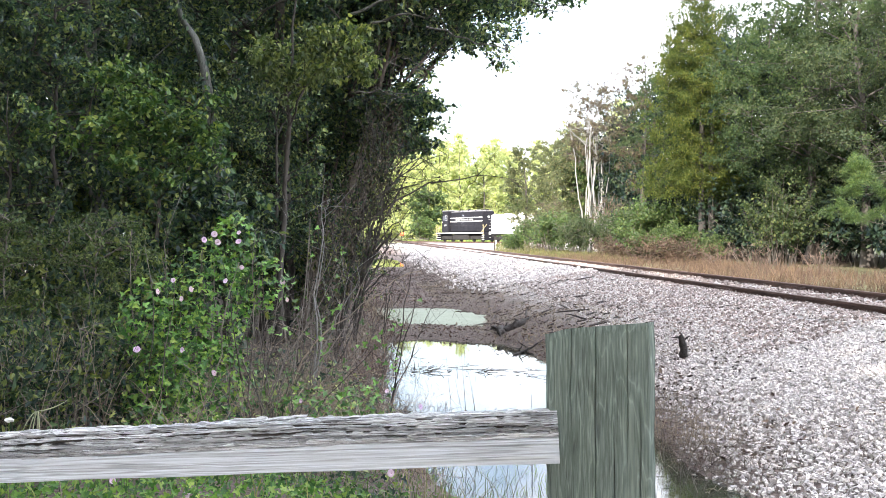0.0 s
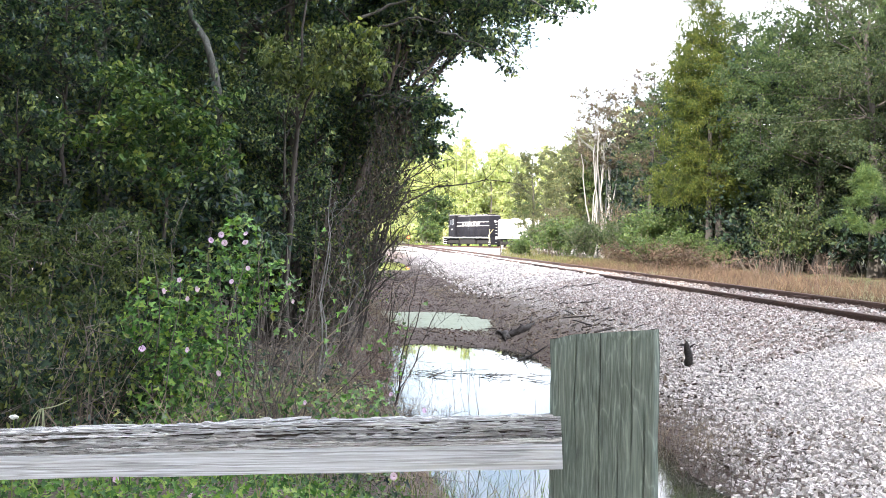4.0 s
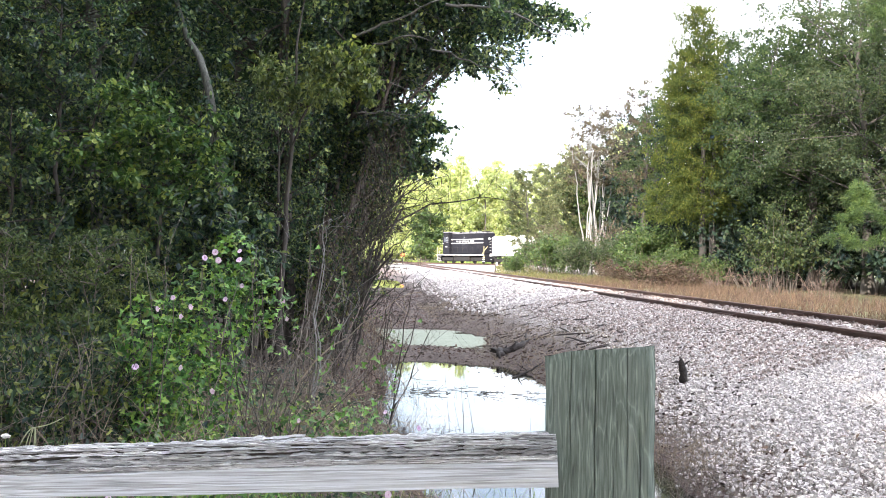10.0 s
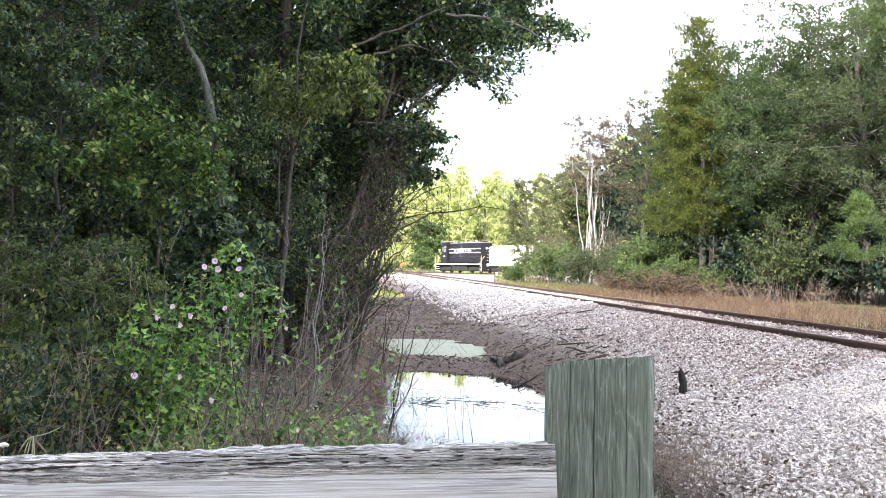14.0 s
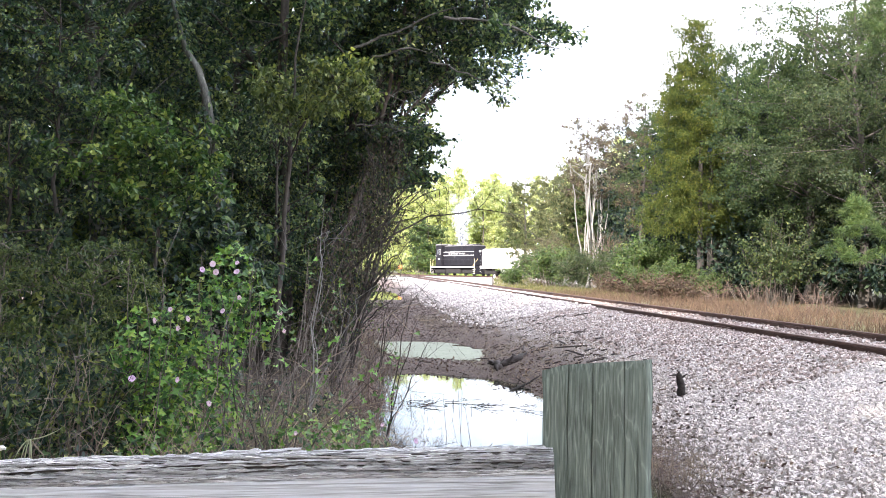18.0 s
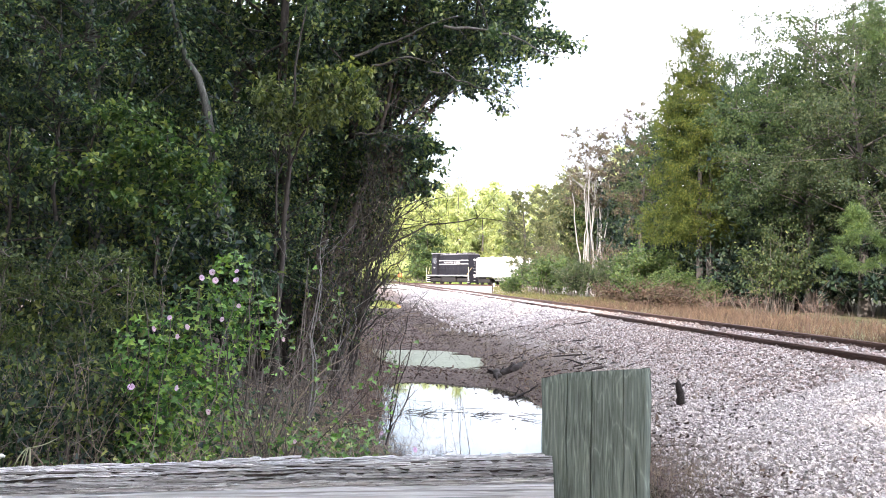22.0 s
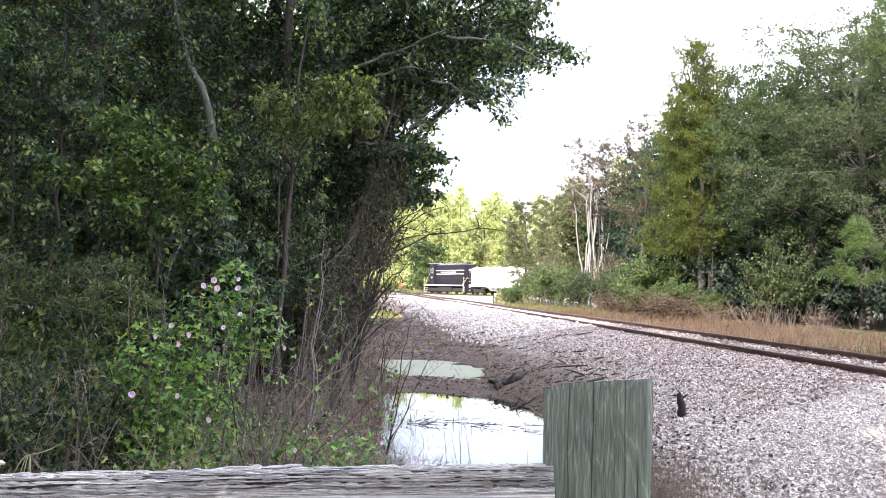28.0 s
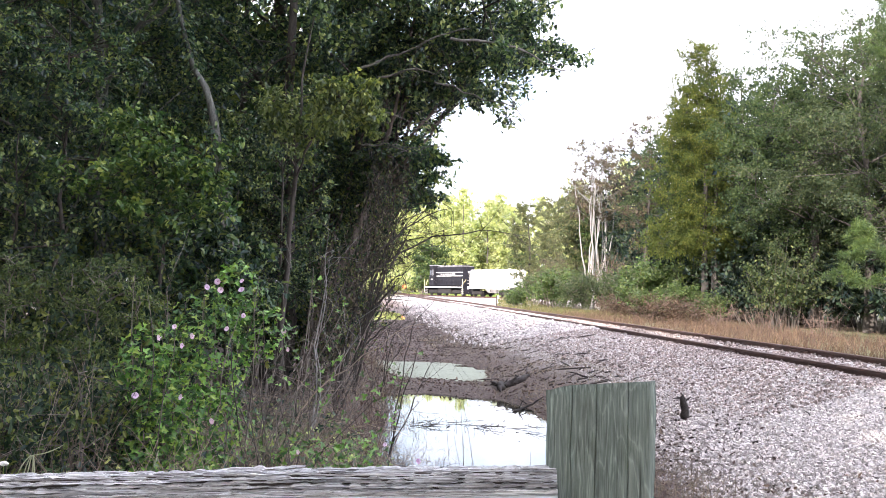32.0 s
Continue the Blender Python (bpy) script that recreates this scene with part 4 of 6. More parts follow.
    tree("young_tree", "dark glossy leafy young tree in the thicket", foot(-1.35, 10.5), 2.6, (0.1, 0), 0.03, (-0.2, 0, 1.55, 0.8, 0.5, 0.75), 30, (0.078, 0.05), 4200, M_DARKLEAF, M_BARK, 27, g, 0.3, gap=0.8, oval=True, tight=0.8)
    tree("young_tree", "small-leaved young tree at the thicket's edge", foot(-3.3, 11.0), 4.6, (0.1, 0), 0.04, (-0.1, 0, 3.55, 1.0, 0.7, 0.85), 34, (0.055, 0.036), 8500, M_DARKLEAF, M_BARK, 28, g, 0.26, gap=0.85, oval=True, twiggy=6)
    tree("young_tree", "leafy young tree with yellowing leaves", foot(-3.5, 10.3), 3.1, (0, 0), 0.035, (-0.15, 0, 2.15, 0.8, 0.5, 0.75), 30, (0.06, 0.04), 5200, M_OAK, M_BARK, 29, g, 0.28, gap=0.85, oval=True)
    tree("overhanging_tree", "dark green young tree among the overhanging limbs", foot(-0.8, 14.6), 5.6, (0.8, 0), 0.06, (0.75, 0.4, 3.95, 1.0, 0.9, 1.5), 44, (0.078, 0.052), 15000, M_OAK, M_BARK, 33, g, 0.24, tight=0.8, limit=(-1.2, 3), gap=0.75, oval=True)
    over = tree("overhanging_tree", "dense dark green tree overhanging the ditch", foot(-1.0, 15.4), 7.4, (1.5, 0), 0.1, (2.0, -0.4, 5.8, 2.5, 1.9, 2.0), 105, (0.075, 0.05), 36000, M_OAK, M_BARK, 20, g, 0.17, tight=0.9, limit=(-0.9, 4.1), gap=0.9, oval=True)
    rng = np.random.default_rng(34)
    for start, tip, thick in (((0.9, -2.1, 4.35), (2.3, -2.5, 4.75), 0.02), ((2.1, -2.3, 4.75), (3.7, -2.5, 4.25), 0.022), ((1.15, -2.3, 4.2), (2.0, -2.5, 4.15), 0.016), ((1.9, -2.3, 4.15), (3.1, -2.5, 3.5), 0.013),
                              ((0.85, -2.2, 3.9), (1.05, -2.5, 3.2), 0.013), ((0.95, -2.2, 3.3), (1.75, -2.5, 3.2), 0.011), ((0.8, -2.4, 3.65), (1.7, -2.5, 3.6), 0.01)):
        s = Soup()
        p = curve_points(rng, start, tip, 12, 0.07, -0.05)
        s.tube(p, thick * np.linspace(1, 0.3, 12), 6)
        for k in range(8):
            b0 = p[rng.integers(3, 12)]
            s.tube(curve_points(rng, b0, b0 + rng.normal(size=3) * [0.22, 0.1, 0.2] + [0.1, 0, -0.05], 6, 0.04), 0.0055 * np.linspace(1, 0.3, 6), 3)
        part("bare_limb", s.mesh("bare_limb", M_DEADLIMB, True), over, "pale bare dead limb")
    tree("young_tree", "young tree with pale green hanging leaves before the thicket", foot(-0.95, 11.2), 4.6, (0.3, 0), 0.045, (0.42, -0.4, 3.3, 0.82, 0.6, 0.5), 26, (0.064, 0.04), 4600, M_LIGHT, M_BARK, 24, g, 0.3, 0.9, gap=0.8, oval=True, tight=0.8)
    tall = tree("tall_tree", "tall dark green backing tree, added to block sun from the near ground", foot(-9.5, 34), 22, (0, 0), 0.32, (0, 0, 13.0, 4.0, 4.0, 9.0), 60, (0.75, 0.48), 3400, M_DARKLEAF, M_BARK, 19, g, 0.22, fine=False)
    # Backing trees, most of them unseen, added to keep sun off the near ground.
    for k, (x, y) in enumerate(((-9.2, 8), (-9.4, 2), (-10.0, -5), (-9.6, 14), (-9.8, 20), (-9.4, 27), (-13.5, 10), (-13, 22), (-9.5, 44), (-9, 56),
                                (-7.5, -9.5), (-3.5, -10.5), (0.5, -11), (4.5, -11), (8.5, -10.5), (-11.5, -12), (-5.5, -14.5), (-1.5, -15.5), (2.5, -15), (6.5, -15.5), (-9, -14))):
        copy_thing(tall, foot(x, y, k * 67))
    sg = "shrubs under the trees"
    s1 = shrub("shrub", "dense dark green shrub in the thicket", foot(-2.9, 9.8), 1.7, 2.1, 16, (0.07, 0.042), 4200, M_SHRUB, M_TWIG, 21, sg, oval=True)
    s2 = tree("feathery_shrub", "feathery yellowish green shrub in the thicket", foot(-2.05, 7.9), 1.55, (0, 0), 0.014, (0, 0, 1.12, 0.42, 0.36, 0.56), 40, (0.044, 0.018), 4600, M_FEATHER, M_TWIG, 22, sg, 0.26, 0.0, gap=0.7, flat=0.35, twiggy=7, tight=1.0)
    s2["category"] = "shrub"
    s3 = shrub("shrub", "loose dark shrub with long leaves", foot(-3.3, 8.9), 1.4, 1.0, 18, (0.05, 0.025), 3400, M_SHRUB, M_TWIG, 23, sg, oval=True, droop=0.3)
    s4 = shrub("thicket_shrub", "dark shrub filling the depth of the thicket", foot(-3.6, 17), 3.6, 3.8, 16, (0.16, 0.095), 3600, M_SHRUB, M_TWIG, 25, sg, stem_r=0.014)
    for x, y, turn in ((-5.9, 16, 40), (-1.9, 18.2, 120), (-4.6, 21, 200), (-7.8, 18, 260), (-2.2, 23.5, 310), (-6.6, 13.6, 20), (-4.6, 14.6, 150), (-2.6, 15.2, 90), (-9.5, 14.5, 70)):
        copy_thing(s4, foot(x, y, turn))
    for src, x, y, turn in ((s2, -2.72, 7.9, 140), (s1, -3.9, 10.3, 100), (s1, -1.7, 10.9, 200), (s3, -2.3, 7.2, 60), (s3, -2.75, 6.4, 10), (s3, -2.2, 5.8, 75), (s3, -1.75, 6.6, 160), (s3, -2.7, 5.2, 220), (s3, -3.2, 7.3, 110), (s1, -2.1, 9.2, 45), (s2, -3.25, 8.3, 80), (s1, -5.2, 11, 20),
                            (s1, -1.4, 14.5, 30), (s3, -4.2, 8.9, 260), (s1, -0.6, 20.5, 80), (s1, -0.4, 27, 10), (s1, -0.3, 34, 130), (s1, 0.1, 43, 220), (s1, 0.2, 52, 70)):
        copy_thing(src, foot(x, y, turn))
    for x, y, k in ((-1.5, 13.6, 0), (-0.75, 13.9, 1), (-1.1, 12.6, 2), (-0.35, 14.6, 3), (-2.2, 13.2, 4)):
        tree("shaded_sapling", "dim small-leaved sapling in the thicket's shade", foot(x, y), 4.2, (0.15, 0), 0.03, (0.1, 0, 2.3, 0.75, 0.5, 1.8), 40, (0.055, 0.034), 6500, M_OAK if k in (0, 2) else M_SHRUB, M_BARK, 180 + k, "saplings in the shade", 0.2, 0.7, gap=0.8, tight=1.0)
    # hanging dead vines and twigs on the bent trunk
    veil = np.random.default_rng(35)
    ob = thing("dead_vine_veil", "grey-brown dead vines hanging from the bent trunk", "vine")
    wood, green, fresh = Soup(), Soup(), Soup()
    for k in range(130):
        u = veil.uniform(0, 1)
        a = np.array([-0.55 + 0.95 * u + veil.normal(0, 0.12), 12.1 + 1.4 * u + veil.normal(0, 0.2), 0.8 + 2.0 * u + veil.normal(0, 0.2)])
        b = a + [veil.normal(0.08, 0.12), veil.normal(0, 0.1), -veil.uniform(0.5, 1.3)]
        p = curve_points(veil, a, b, 8, 0.045)
        wood.tube(p, veil.uniform(0.003, 0.007) * np.linspace(1, 0.5, 8), 3)
        q = p[veil.integers(0, 8, 36)] + veil.normal(size=(36, 3)) * 0.07
        (green if k % 5 < 3 else fresh).leaves(q, 0.06, 0.028, veil, 0.5)
    part("stem", wood.mesh("stem", M_BARK), ob)
    part("withered_leaves", green.mesh("withered_leaves", M_WITHER), ob)
    part("green_leaves", fresh.mesh("green_leaves", M_SHRUB), ob, "few dark green leaves")


left_woods()


def brush():
    """Bare grey stems at the foot of the trees."""
    g = "bare brush by the ditch"
    a = shrub("bare_brush", "leafless grey-brown brush beside the ditch", foot(-0.55, 10.4), 1.3, 0.9, 11, None, 0, None, M_TWIG, 31, g, "brush", 0.2, stem_r=0.006)
    b = shrub("bare_brush", "tangled reddish brown dead brush by the water", foot(0.1, 12.0), 1.3, 1.0, 14, None, 0, None, M_TWIGRED, 32, g, "brush", 0.3, stem_r=0.007)
    for src, x, y, turn in ((a, -0.2, 11.2, 70), (b, 0.25, 14.5, 50), (b, 0.3, 18.6, 200), (a, -0.1, 16.5, 280), (b, 0.2, 20.6, 110), (b, 0.3, 24, 20), (a, -0.5, 9.0, 200), (b, -0.05, 10.2, 300), (a, -0.9, 9.6, 100)):
        copy_thing(src, foot(x, y, turn))
    for x, y, turn, k in ((2.8, 9.1, 10, 0.4), (2.75, 9.9, 240, 0.42), (2.75, 8.2, 300, 0.36), (0.7, 9.6, 80, 0.4), (0.55, 10.6, 190, 0.5), (0.95, 11.5, 20, 0.36)):
        copy_thing(b, foot(x, y, turn) @ Matrix.Scale(k, 4))


brush()


def right_woods():
    g = "trees behind the track"
    th = shrub("thicket_shrub", "dark green understory shrub, the wood's shade in its leaf colour", foot(23.5, 40), 5.0, 4.6, 16, (0.3, 0.18), 3200, M_DEEP_SHADE, M_TWIG, 55, "understory of the wood", "shrub", stem_r=0.02)
    tree("cypress_tree", "tall yellowish green cypress with flared fluted trunk", foot(20.3, 57), 15.4, (0, 0), 0.24, (-0.7, 0, 10.3, 3.0, 2.9, 6.1), 230, (0.17, 0.05), 78000, M_CYP, M_BARKRED, 41, g, 0.17, 1.0, trunks=2, shape="cone", twiggy=6, gap=0.55, flat=0.9, line=((-0.35, 0, -0.3), (-0.3, 0, 2.5), (-0.3, 0, 6), (-0.2, 0, 10), (-0.2, 0, 15)))
    s1 = tree("sweetgum_tree", "large pale green broadleaf tree at the wood's edge", foot(22.7, 48.8), 16.2, (0.5, 0), 0.24, (0, 0, 9.0, 4.9, 4.6, 7.4), 120, (0.15, 0.095), 44000, M_MAPLE, M_BARK, 42, g, 0.2, gap=0.8, open_=0.08)
    s2 = tree("sweetgum_tree", "grey-green broadleaf tree hung with moss", foot(23, 43.5), 15.5, (-0.5, 0), 0.24, (0, 0, 8.6, 4.6, 4.6, 7.1), 92, (0.145, 0.088), 33000, M_GREY, M_BARK, 43, g, 0.2, 0.6, gap=0.9, open_=0.25)
    shrub("bush", "tall bush with pale green leaves at the wood's foot", foot(19.9, 46), 3.6, 5.4, 30, (0.16, 0.1), 5600, M_YOUNG, M_BARK, 47, "bushes behind the track", "bush", 0.4, 0.5, stem_r=0.02, oval=True)
    s3 = tree("sweetgum_tree", "dark green tree deep in the wood, shade in its leaf colour", foot(25.5, 62), 15, (0, 0), 0.22, (0, 0, 8.0, 4.4, 4.4, 7.0), 70, (0.36, 0.23), 6000, M_DEEP_SHADE, M_BARK, 44, g, 0.22, fine=False)
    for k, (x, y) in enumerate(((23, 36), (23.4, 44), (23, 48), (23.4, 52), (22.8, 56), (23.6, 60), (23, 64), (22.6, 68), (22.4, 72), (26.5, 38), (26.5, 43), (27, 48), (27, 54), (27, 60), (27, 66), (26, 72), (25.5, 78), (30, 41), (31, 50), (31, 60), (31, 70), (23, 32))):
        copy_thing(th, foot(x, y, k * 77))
    un = shrub("thicket_shrub", "tall undergrowth deep in the wood, shade in its leaf colour", foot(26, 75), 8.0, 8.0, 16, (0.48, 0.3), 2600, M_DEEP_SHADE, M_TWIG, 56, "understory of the wood", "shrub", stem_r=0.03)
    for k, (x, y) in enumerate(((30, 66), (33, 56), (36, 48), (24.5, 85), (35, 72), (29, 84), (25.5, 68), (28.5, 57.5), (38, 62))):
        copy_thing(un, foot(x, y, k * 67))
    for src, x, y, turn in ((s1, 25.6, 50.5, 200), (s1, 23.4, 60.5, 45), (s2, 26.2, 44.5, 80), (s3, 24, 53, 30), (s3, 27, 47, 90), (s2, 22.5, 37.5, 140), (s3, 24, 69, 100), (s3, 25, 84, 60),
                            (s3, 27, 78, 310), (s3, 26, 92, 20), (s3, 31, 55, 180), (s3, 31, 68, 220), (s1, 27.2, 63, 100), (s1, 22.2, 59.5, 200), (s3, 23.2, 65, 70), (s3, 31, 47, 250), (s3, 34, 60, 15), (s3, 34, 44, 130)):
        copy_thing(src, foot(x, y, turn))
    bi = tree("pale_trunk_tree", "pale-barked half-bare tree with several white trunks", foot(19.3, 84), 15.5, (0.3, 0), 0.075, (0, 0, 10.8, 2.3, 2.3, 4.2), 46, (0.19, 0.12), 5200, M_BARELEAF, M_BARKPALE, 45, g, 0.19, trunks=6, open_=0.3, gap=0.8)
    copy_thing(bi, foot(21.4, 87, 120))
    copy_thing(bi, foot(20.5, 85, 215))
    bare = shrub("bush", "half-bare reddish grey bush before the pale trunks", foot(17.4, 92), 4.6, 5.6, 26, (0.16, 0.07), 2600, M_BARELEAF, M_TWIGRED, 57, "bushes behind the track", "bush", stem_r=0.022)
    copy_thing(bare, foot(20.3, 79, 80))
    tree("half_bare_tree", "slim half-bare tree with sparse brownish leaves", foot(19.0, 67), 15.2, (0.3, 0), 0.13, (0, 0, 9.6, 1.9, 1.9, 5.4), 54, (0.17, 0.11), 6500, M_BARELEAF, M_BARK, 48, g, 0.2, open_=0.3, gap=0.7)
    tree("half_bare_tree", "slim tree with thin grey-green leaves", foot(20.6, 70), 14, (-0.2, 0), 0.13, (0, 0, 8.6, 2.2, 2.2, 5.2), 54, (0.17, 0.11), 8500, M_GREY, M_BARK, 49, g, 0.2, open_=0.15, gap=0.7)
    tree("pine_tree", "young bright green long-needled pine", foot(18.8, 33.5), 4.9, (0, 0), 0.07, (-1.3, 0, 3.1, 1.3, 1.2, 1.1), 26, (0.24, 0.013), 16000, M_PINE, M_BARK, 46, g, 0.14, 0.0, shape="cone")
    tree("pine_tree", "tall long-needled pine at the wood's edge", foot(19.4, 33), 12.6, (0, 0), 0.14, (-0.9, 0, 10.8, 1.7, 1.5, 2.0), 26, (0.24, 0.016), 9000, M_PINE, M_BARK, 50, g, 0.2, 0.0)
    b1 = shrub("bush", "bright green bushy sapling", foot(16.4, 84), 3.8, 4.3, 36, (0.2, 0.12), 8000, M_BUSH, M_TWIG, 51, "bushes behind the track", "bush", stem_r=0.02)
    b2 = shrub("bush", "grey-green bush at the wood's edge", foot(17.5, 78), 4.4, 3.8, 36, (0.2, 0.1), 8000, M_GREY, M_TWIG, 52, "bushes behind the track", "bush", stem_r=0.02)
    b3 = shrub("bush", "rusty brown bush at the wood's edge", foot(17.6, 68), 3.4, 1.6, 36, (0.15, 0.07), 5000, M_RUST, M_TWIGRED, 53, "bushes behind the track", "bush", stem_r=0.015)
    shrub("bush", "small yellowish green bush beside the junction", foot(13.8, 88), 2.6, 2.4, 24, (0.17, 0.1), 4500, M_BUSH, M_TWIG, 54, "bushes behind the track", "bush", stem_r=0.015)
    for src, x, y, turn in ((b3, 16.9, 57, 30), (b3, 17.4, 62.5, 140), (b3, 16.6, 51.5, 260), (b1, 17.8, 88, 200), (b2, 19.5, 72, 40), (b1, 18.9, 63, 70), (b2, 18.8, 66, 250), (b1, 17.6, 60.5, 20), (th, 21.8, 53, 200),
                            (b2, 17, 95, 50)):
        copy_thing(src, foot(x, y, turn))
    for x, y, turn, k in ((17.5, 54.5, 30, 0.62), (18.5, 56, 160, 0.55), (16.7, 57.5, 260, 0.5), (19.2, 53, 90, 0.45)):
        copy_thing(b1, foot(x, y, turn) @ Matrix.Scale(k, 4))


right_woods()


def far_woods():
    g = "sunlit woods beyond the junction"
    a = tree("tall_tree", "sunlit yellow-green tree beyond the junction", foot(14, 214), 21.5, (0, 0), 0.3, (0, 0, 11.5, 4.2, 4.2, 10.2), 100, (0.55, 0.38), 7500, M_FAR_HAZED, M_BARK, 61, g, 0.2, fine=False)
    b = tree("tall_tree", "slender sunlit yellow-green tree", foot(21, 210), 22.5, (0, 0), 0.25, (0, 0, 12, 3.6, 3.6, 10.6), 100, (0.55, 0.38), 7500, M_FAR_HAZED, M_BARK, 62, g, 0.2, shape="cone", fine=False)
    c = tree("tall_tree", "dark green round tree behind the train", foot(12.2, 180), 10.6, (0, 0), 0.25, (0, 0, 6.4, 3.2, 3.2, 4.4), 60, (0.42, 0.28), 8000, M_ROUND, M_BARK, 63, g, 0.24, fine=False, gap=0.6)
    shrub("bush", "fresh green bush beside the junction", foot(10.9, 174), 4.2, 5.0, 24, (0.4, 0.26), 3500, M_BUSH, M_TWIG, 66, "far undergrowth", "bush", stem_r=0.03)
    hedge = shrub("bush", "sunlit yellow-green undergrowth below the far trees", foot(2, 208), 9.0, 6.0, 16, (0.7, 0.46), 3000, M_FAR_HAZED, M_TWIG, 65, "far undergrowth", "bush", stem_r=0.03)
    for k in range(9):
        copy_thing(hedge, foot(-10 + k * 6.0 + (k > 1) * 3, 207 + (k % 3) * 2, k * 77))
    d = tree("pine_tree", "brownish green pine beside the branch track", foot(20.2, 119), 13, (0, 0), 0.2, (0, 0, 7.4, 3.0, 3.0, 5.6), 70, (0.22, 0.13), 15000, M_OLIVE, M_BARK, 64, g, 0.2, fine=False)
    rng = random.Random(3)
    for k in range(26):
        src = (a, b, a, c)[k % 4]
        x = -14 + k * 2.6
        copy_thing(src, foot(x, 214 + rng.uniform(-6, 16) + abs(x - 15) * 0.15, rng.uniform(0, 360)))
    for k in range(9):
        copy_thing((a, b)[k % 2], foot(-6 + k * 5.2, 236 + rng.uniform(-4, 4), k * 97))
    for src, x, y, turn in ((d, 22.4, 112, 60), (d, 25, 108, 120), (d, 22.5, 104, 220), (d, 27.5, 112, 300), (c, 24, 98, 20), (c, 28.5, 103, 200), (a, 45, 168, 140), (b, 42, 158, 10), (a, 38, 176, 60), (d, 22.0, 97, 10)):
        copy_thing(src, foot(x, y, turn))


far_woods()


# ---- train ----
def loco():
    t = thing("diesel_locomotive", "black diesel switcher with white stripes and yellow handrails", "locomotive")
    L = 7.3

    def p(name, build, material, label="", parent=None):
        bm = bmesh.new()
        build(bm)
        return part(name, bm_mesh(name, bm, material), parent or t, label)

    p("frame", lambda bm: box(bm, -1.5, 1.5, -L, L, 1.15, 1.42, 0.03), M_BLACK)
    for s in (-1, 1):
        p("stripe", lambda bm: box(bm, s * 1.504 - 0.012, s * 1.504 + 0.012, -L, L, 1.2, 1.36), M_WHITE, "white stripe along the sill")
        p("stripe", lambda bm: box(bm, s * 1.012 - 0.012, s * 1.012 + 0.012, -6.2, 6.4, 2.96, 3.06), M_WHITE, "white stripe along the hood")
        p("stripe", lambda bm: box(bm, s * 1.012 - 0.012, s * 1.012 + 0.012, -6.2, 3.6, 3.5, 3.6), M_WHITE, "white stripe under the roof")
        for y0, y1 in ((-3.4, -2.3), (-2.0, -1.5), (-1.2, 0.3), (0.6, 1.1), (1.35, 1.9)):
            p("lettering_bar", lambda bm: box(bm, s * 1.012 - 0.01, s * 1.012 + 0.01, y0, y1, 3.17, 3.38), M_LETTER, "faded white lettering bar")
        for k in range(10):
            y = -L + 0.25 + k * (2 * L - 0.5) / 9
            p("stanchion", lambda bm: rod(bm, (s * 1.44, y, 1.4), (s * 1.44, y, 2.4), 0.016), M_IRON)
        p("handrail", lambda bm: rod(bm, (s * 1.44, -L + 0.25, 2.4), (s * 1.44, L - 0.25, 2.4), 0.016), M_IRON, "dark handrail")
    p("hood", lambda bm: box(bm, -1.0, 1.0, -6.2, 3.6, 1.42, 4.4, 0.12), M_BLACK)
    p("hood_top", lambda bm: box(bm, -0.86, 0.86, -6.1, 3.58, 4.402, 4.52, 0.05), M_ROOF, "hood top, lightened to grey as lit from above")
    for y in (-4.1, -1.9, 0.6, 2.8):
        p("roof_hatch", lambda bm: box(bm, -0.6, 0.6, y - 0.35, y + 0.35, 4.52, 4.68, 0.04), M_ROOF)
    p("nose", lambda bm: box(bm, -1.0, 1.0, 5.4, 6.5, 1.42, 4.0, 0.1), M_BLACK)
    cab = p("cab", lambda bm: box(bm, -1.45, 1.45, 3.6, 5.4, 1.42, 4.62, 0.1), M_BLACK)
    p("roof", lambda bm: box(bm, -1.5, 1.5, 3.5, 5.5, 4.6, 4.76, 0.06), M_ROOF, "cab roof, lightened to grey as lit from above", cab)
    for s in (-1, 1):
        p("window_pane", lambda bm: box(bm, s * 1.452 - 0.01, s * 1.452 + 0.01, 3.85, 4.35, 3.2, 3.95), M_GLASS, "", cab)
        p("window_pane", lambda bm: box(bm, s * 1.452 - 0.01, s * 1.452 + 0.01, 4.55, 5.05, 3.2, 3.95), M_GLASS, "", cab)
        p("window_frame", lambda bm: box(bm, s * 1.447 - 0.01, s * 1.447 + 0.01, 3.80, 4.40, 3.15, 4.0), M_LETTER, "pale window frame", cab)
        p("cab_number_bar", lambda bm: box(bm, s * 1.452 - 0.01, s * 1.452 + 0.01, 4.1, 4.7, 2.4, 2.6), M_LETTER, "faded white number bar", cab)
    for y in (-5.0, -3.2, -0.6, 1.8):
        p("exhaust_stack" if y == -0.6 else "roof_fan", lambda bm: bmesh.ops.create_cone(bm, cap_ends=True, segments=16, radius1=0.5 if y != -0.6 else 0.2, radius2=0.46 if y != -0.6 else 0.17,
                                                               depth=0.2 if y != -0.6 else 0.6, matrix=Matrix.Translation((0, y, 4.6))), M_IRON)
    p("bell", lambda bm: box(bm, -0.3, 0.3, -6.0, -5.8, 4.5, 4.72, 0.05), M_IRON)
    for s in (-1, 1):
        for k in range(5):
            p("hood_door", lambda bm: box(bm, s * 1.008 - 0.012, s * 1.008 + 0.012, -5.8 + k * 1.8, -4.1 + k * 1.8, 1.55, 2.85, 0.01), M_BLACK)
    p("fuel_tank", lambda bm: box(bm, -1.25, 1.25, -2.4, 2.4, 0.3, 1.15, 0.15), M_IRON)
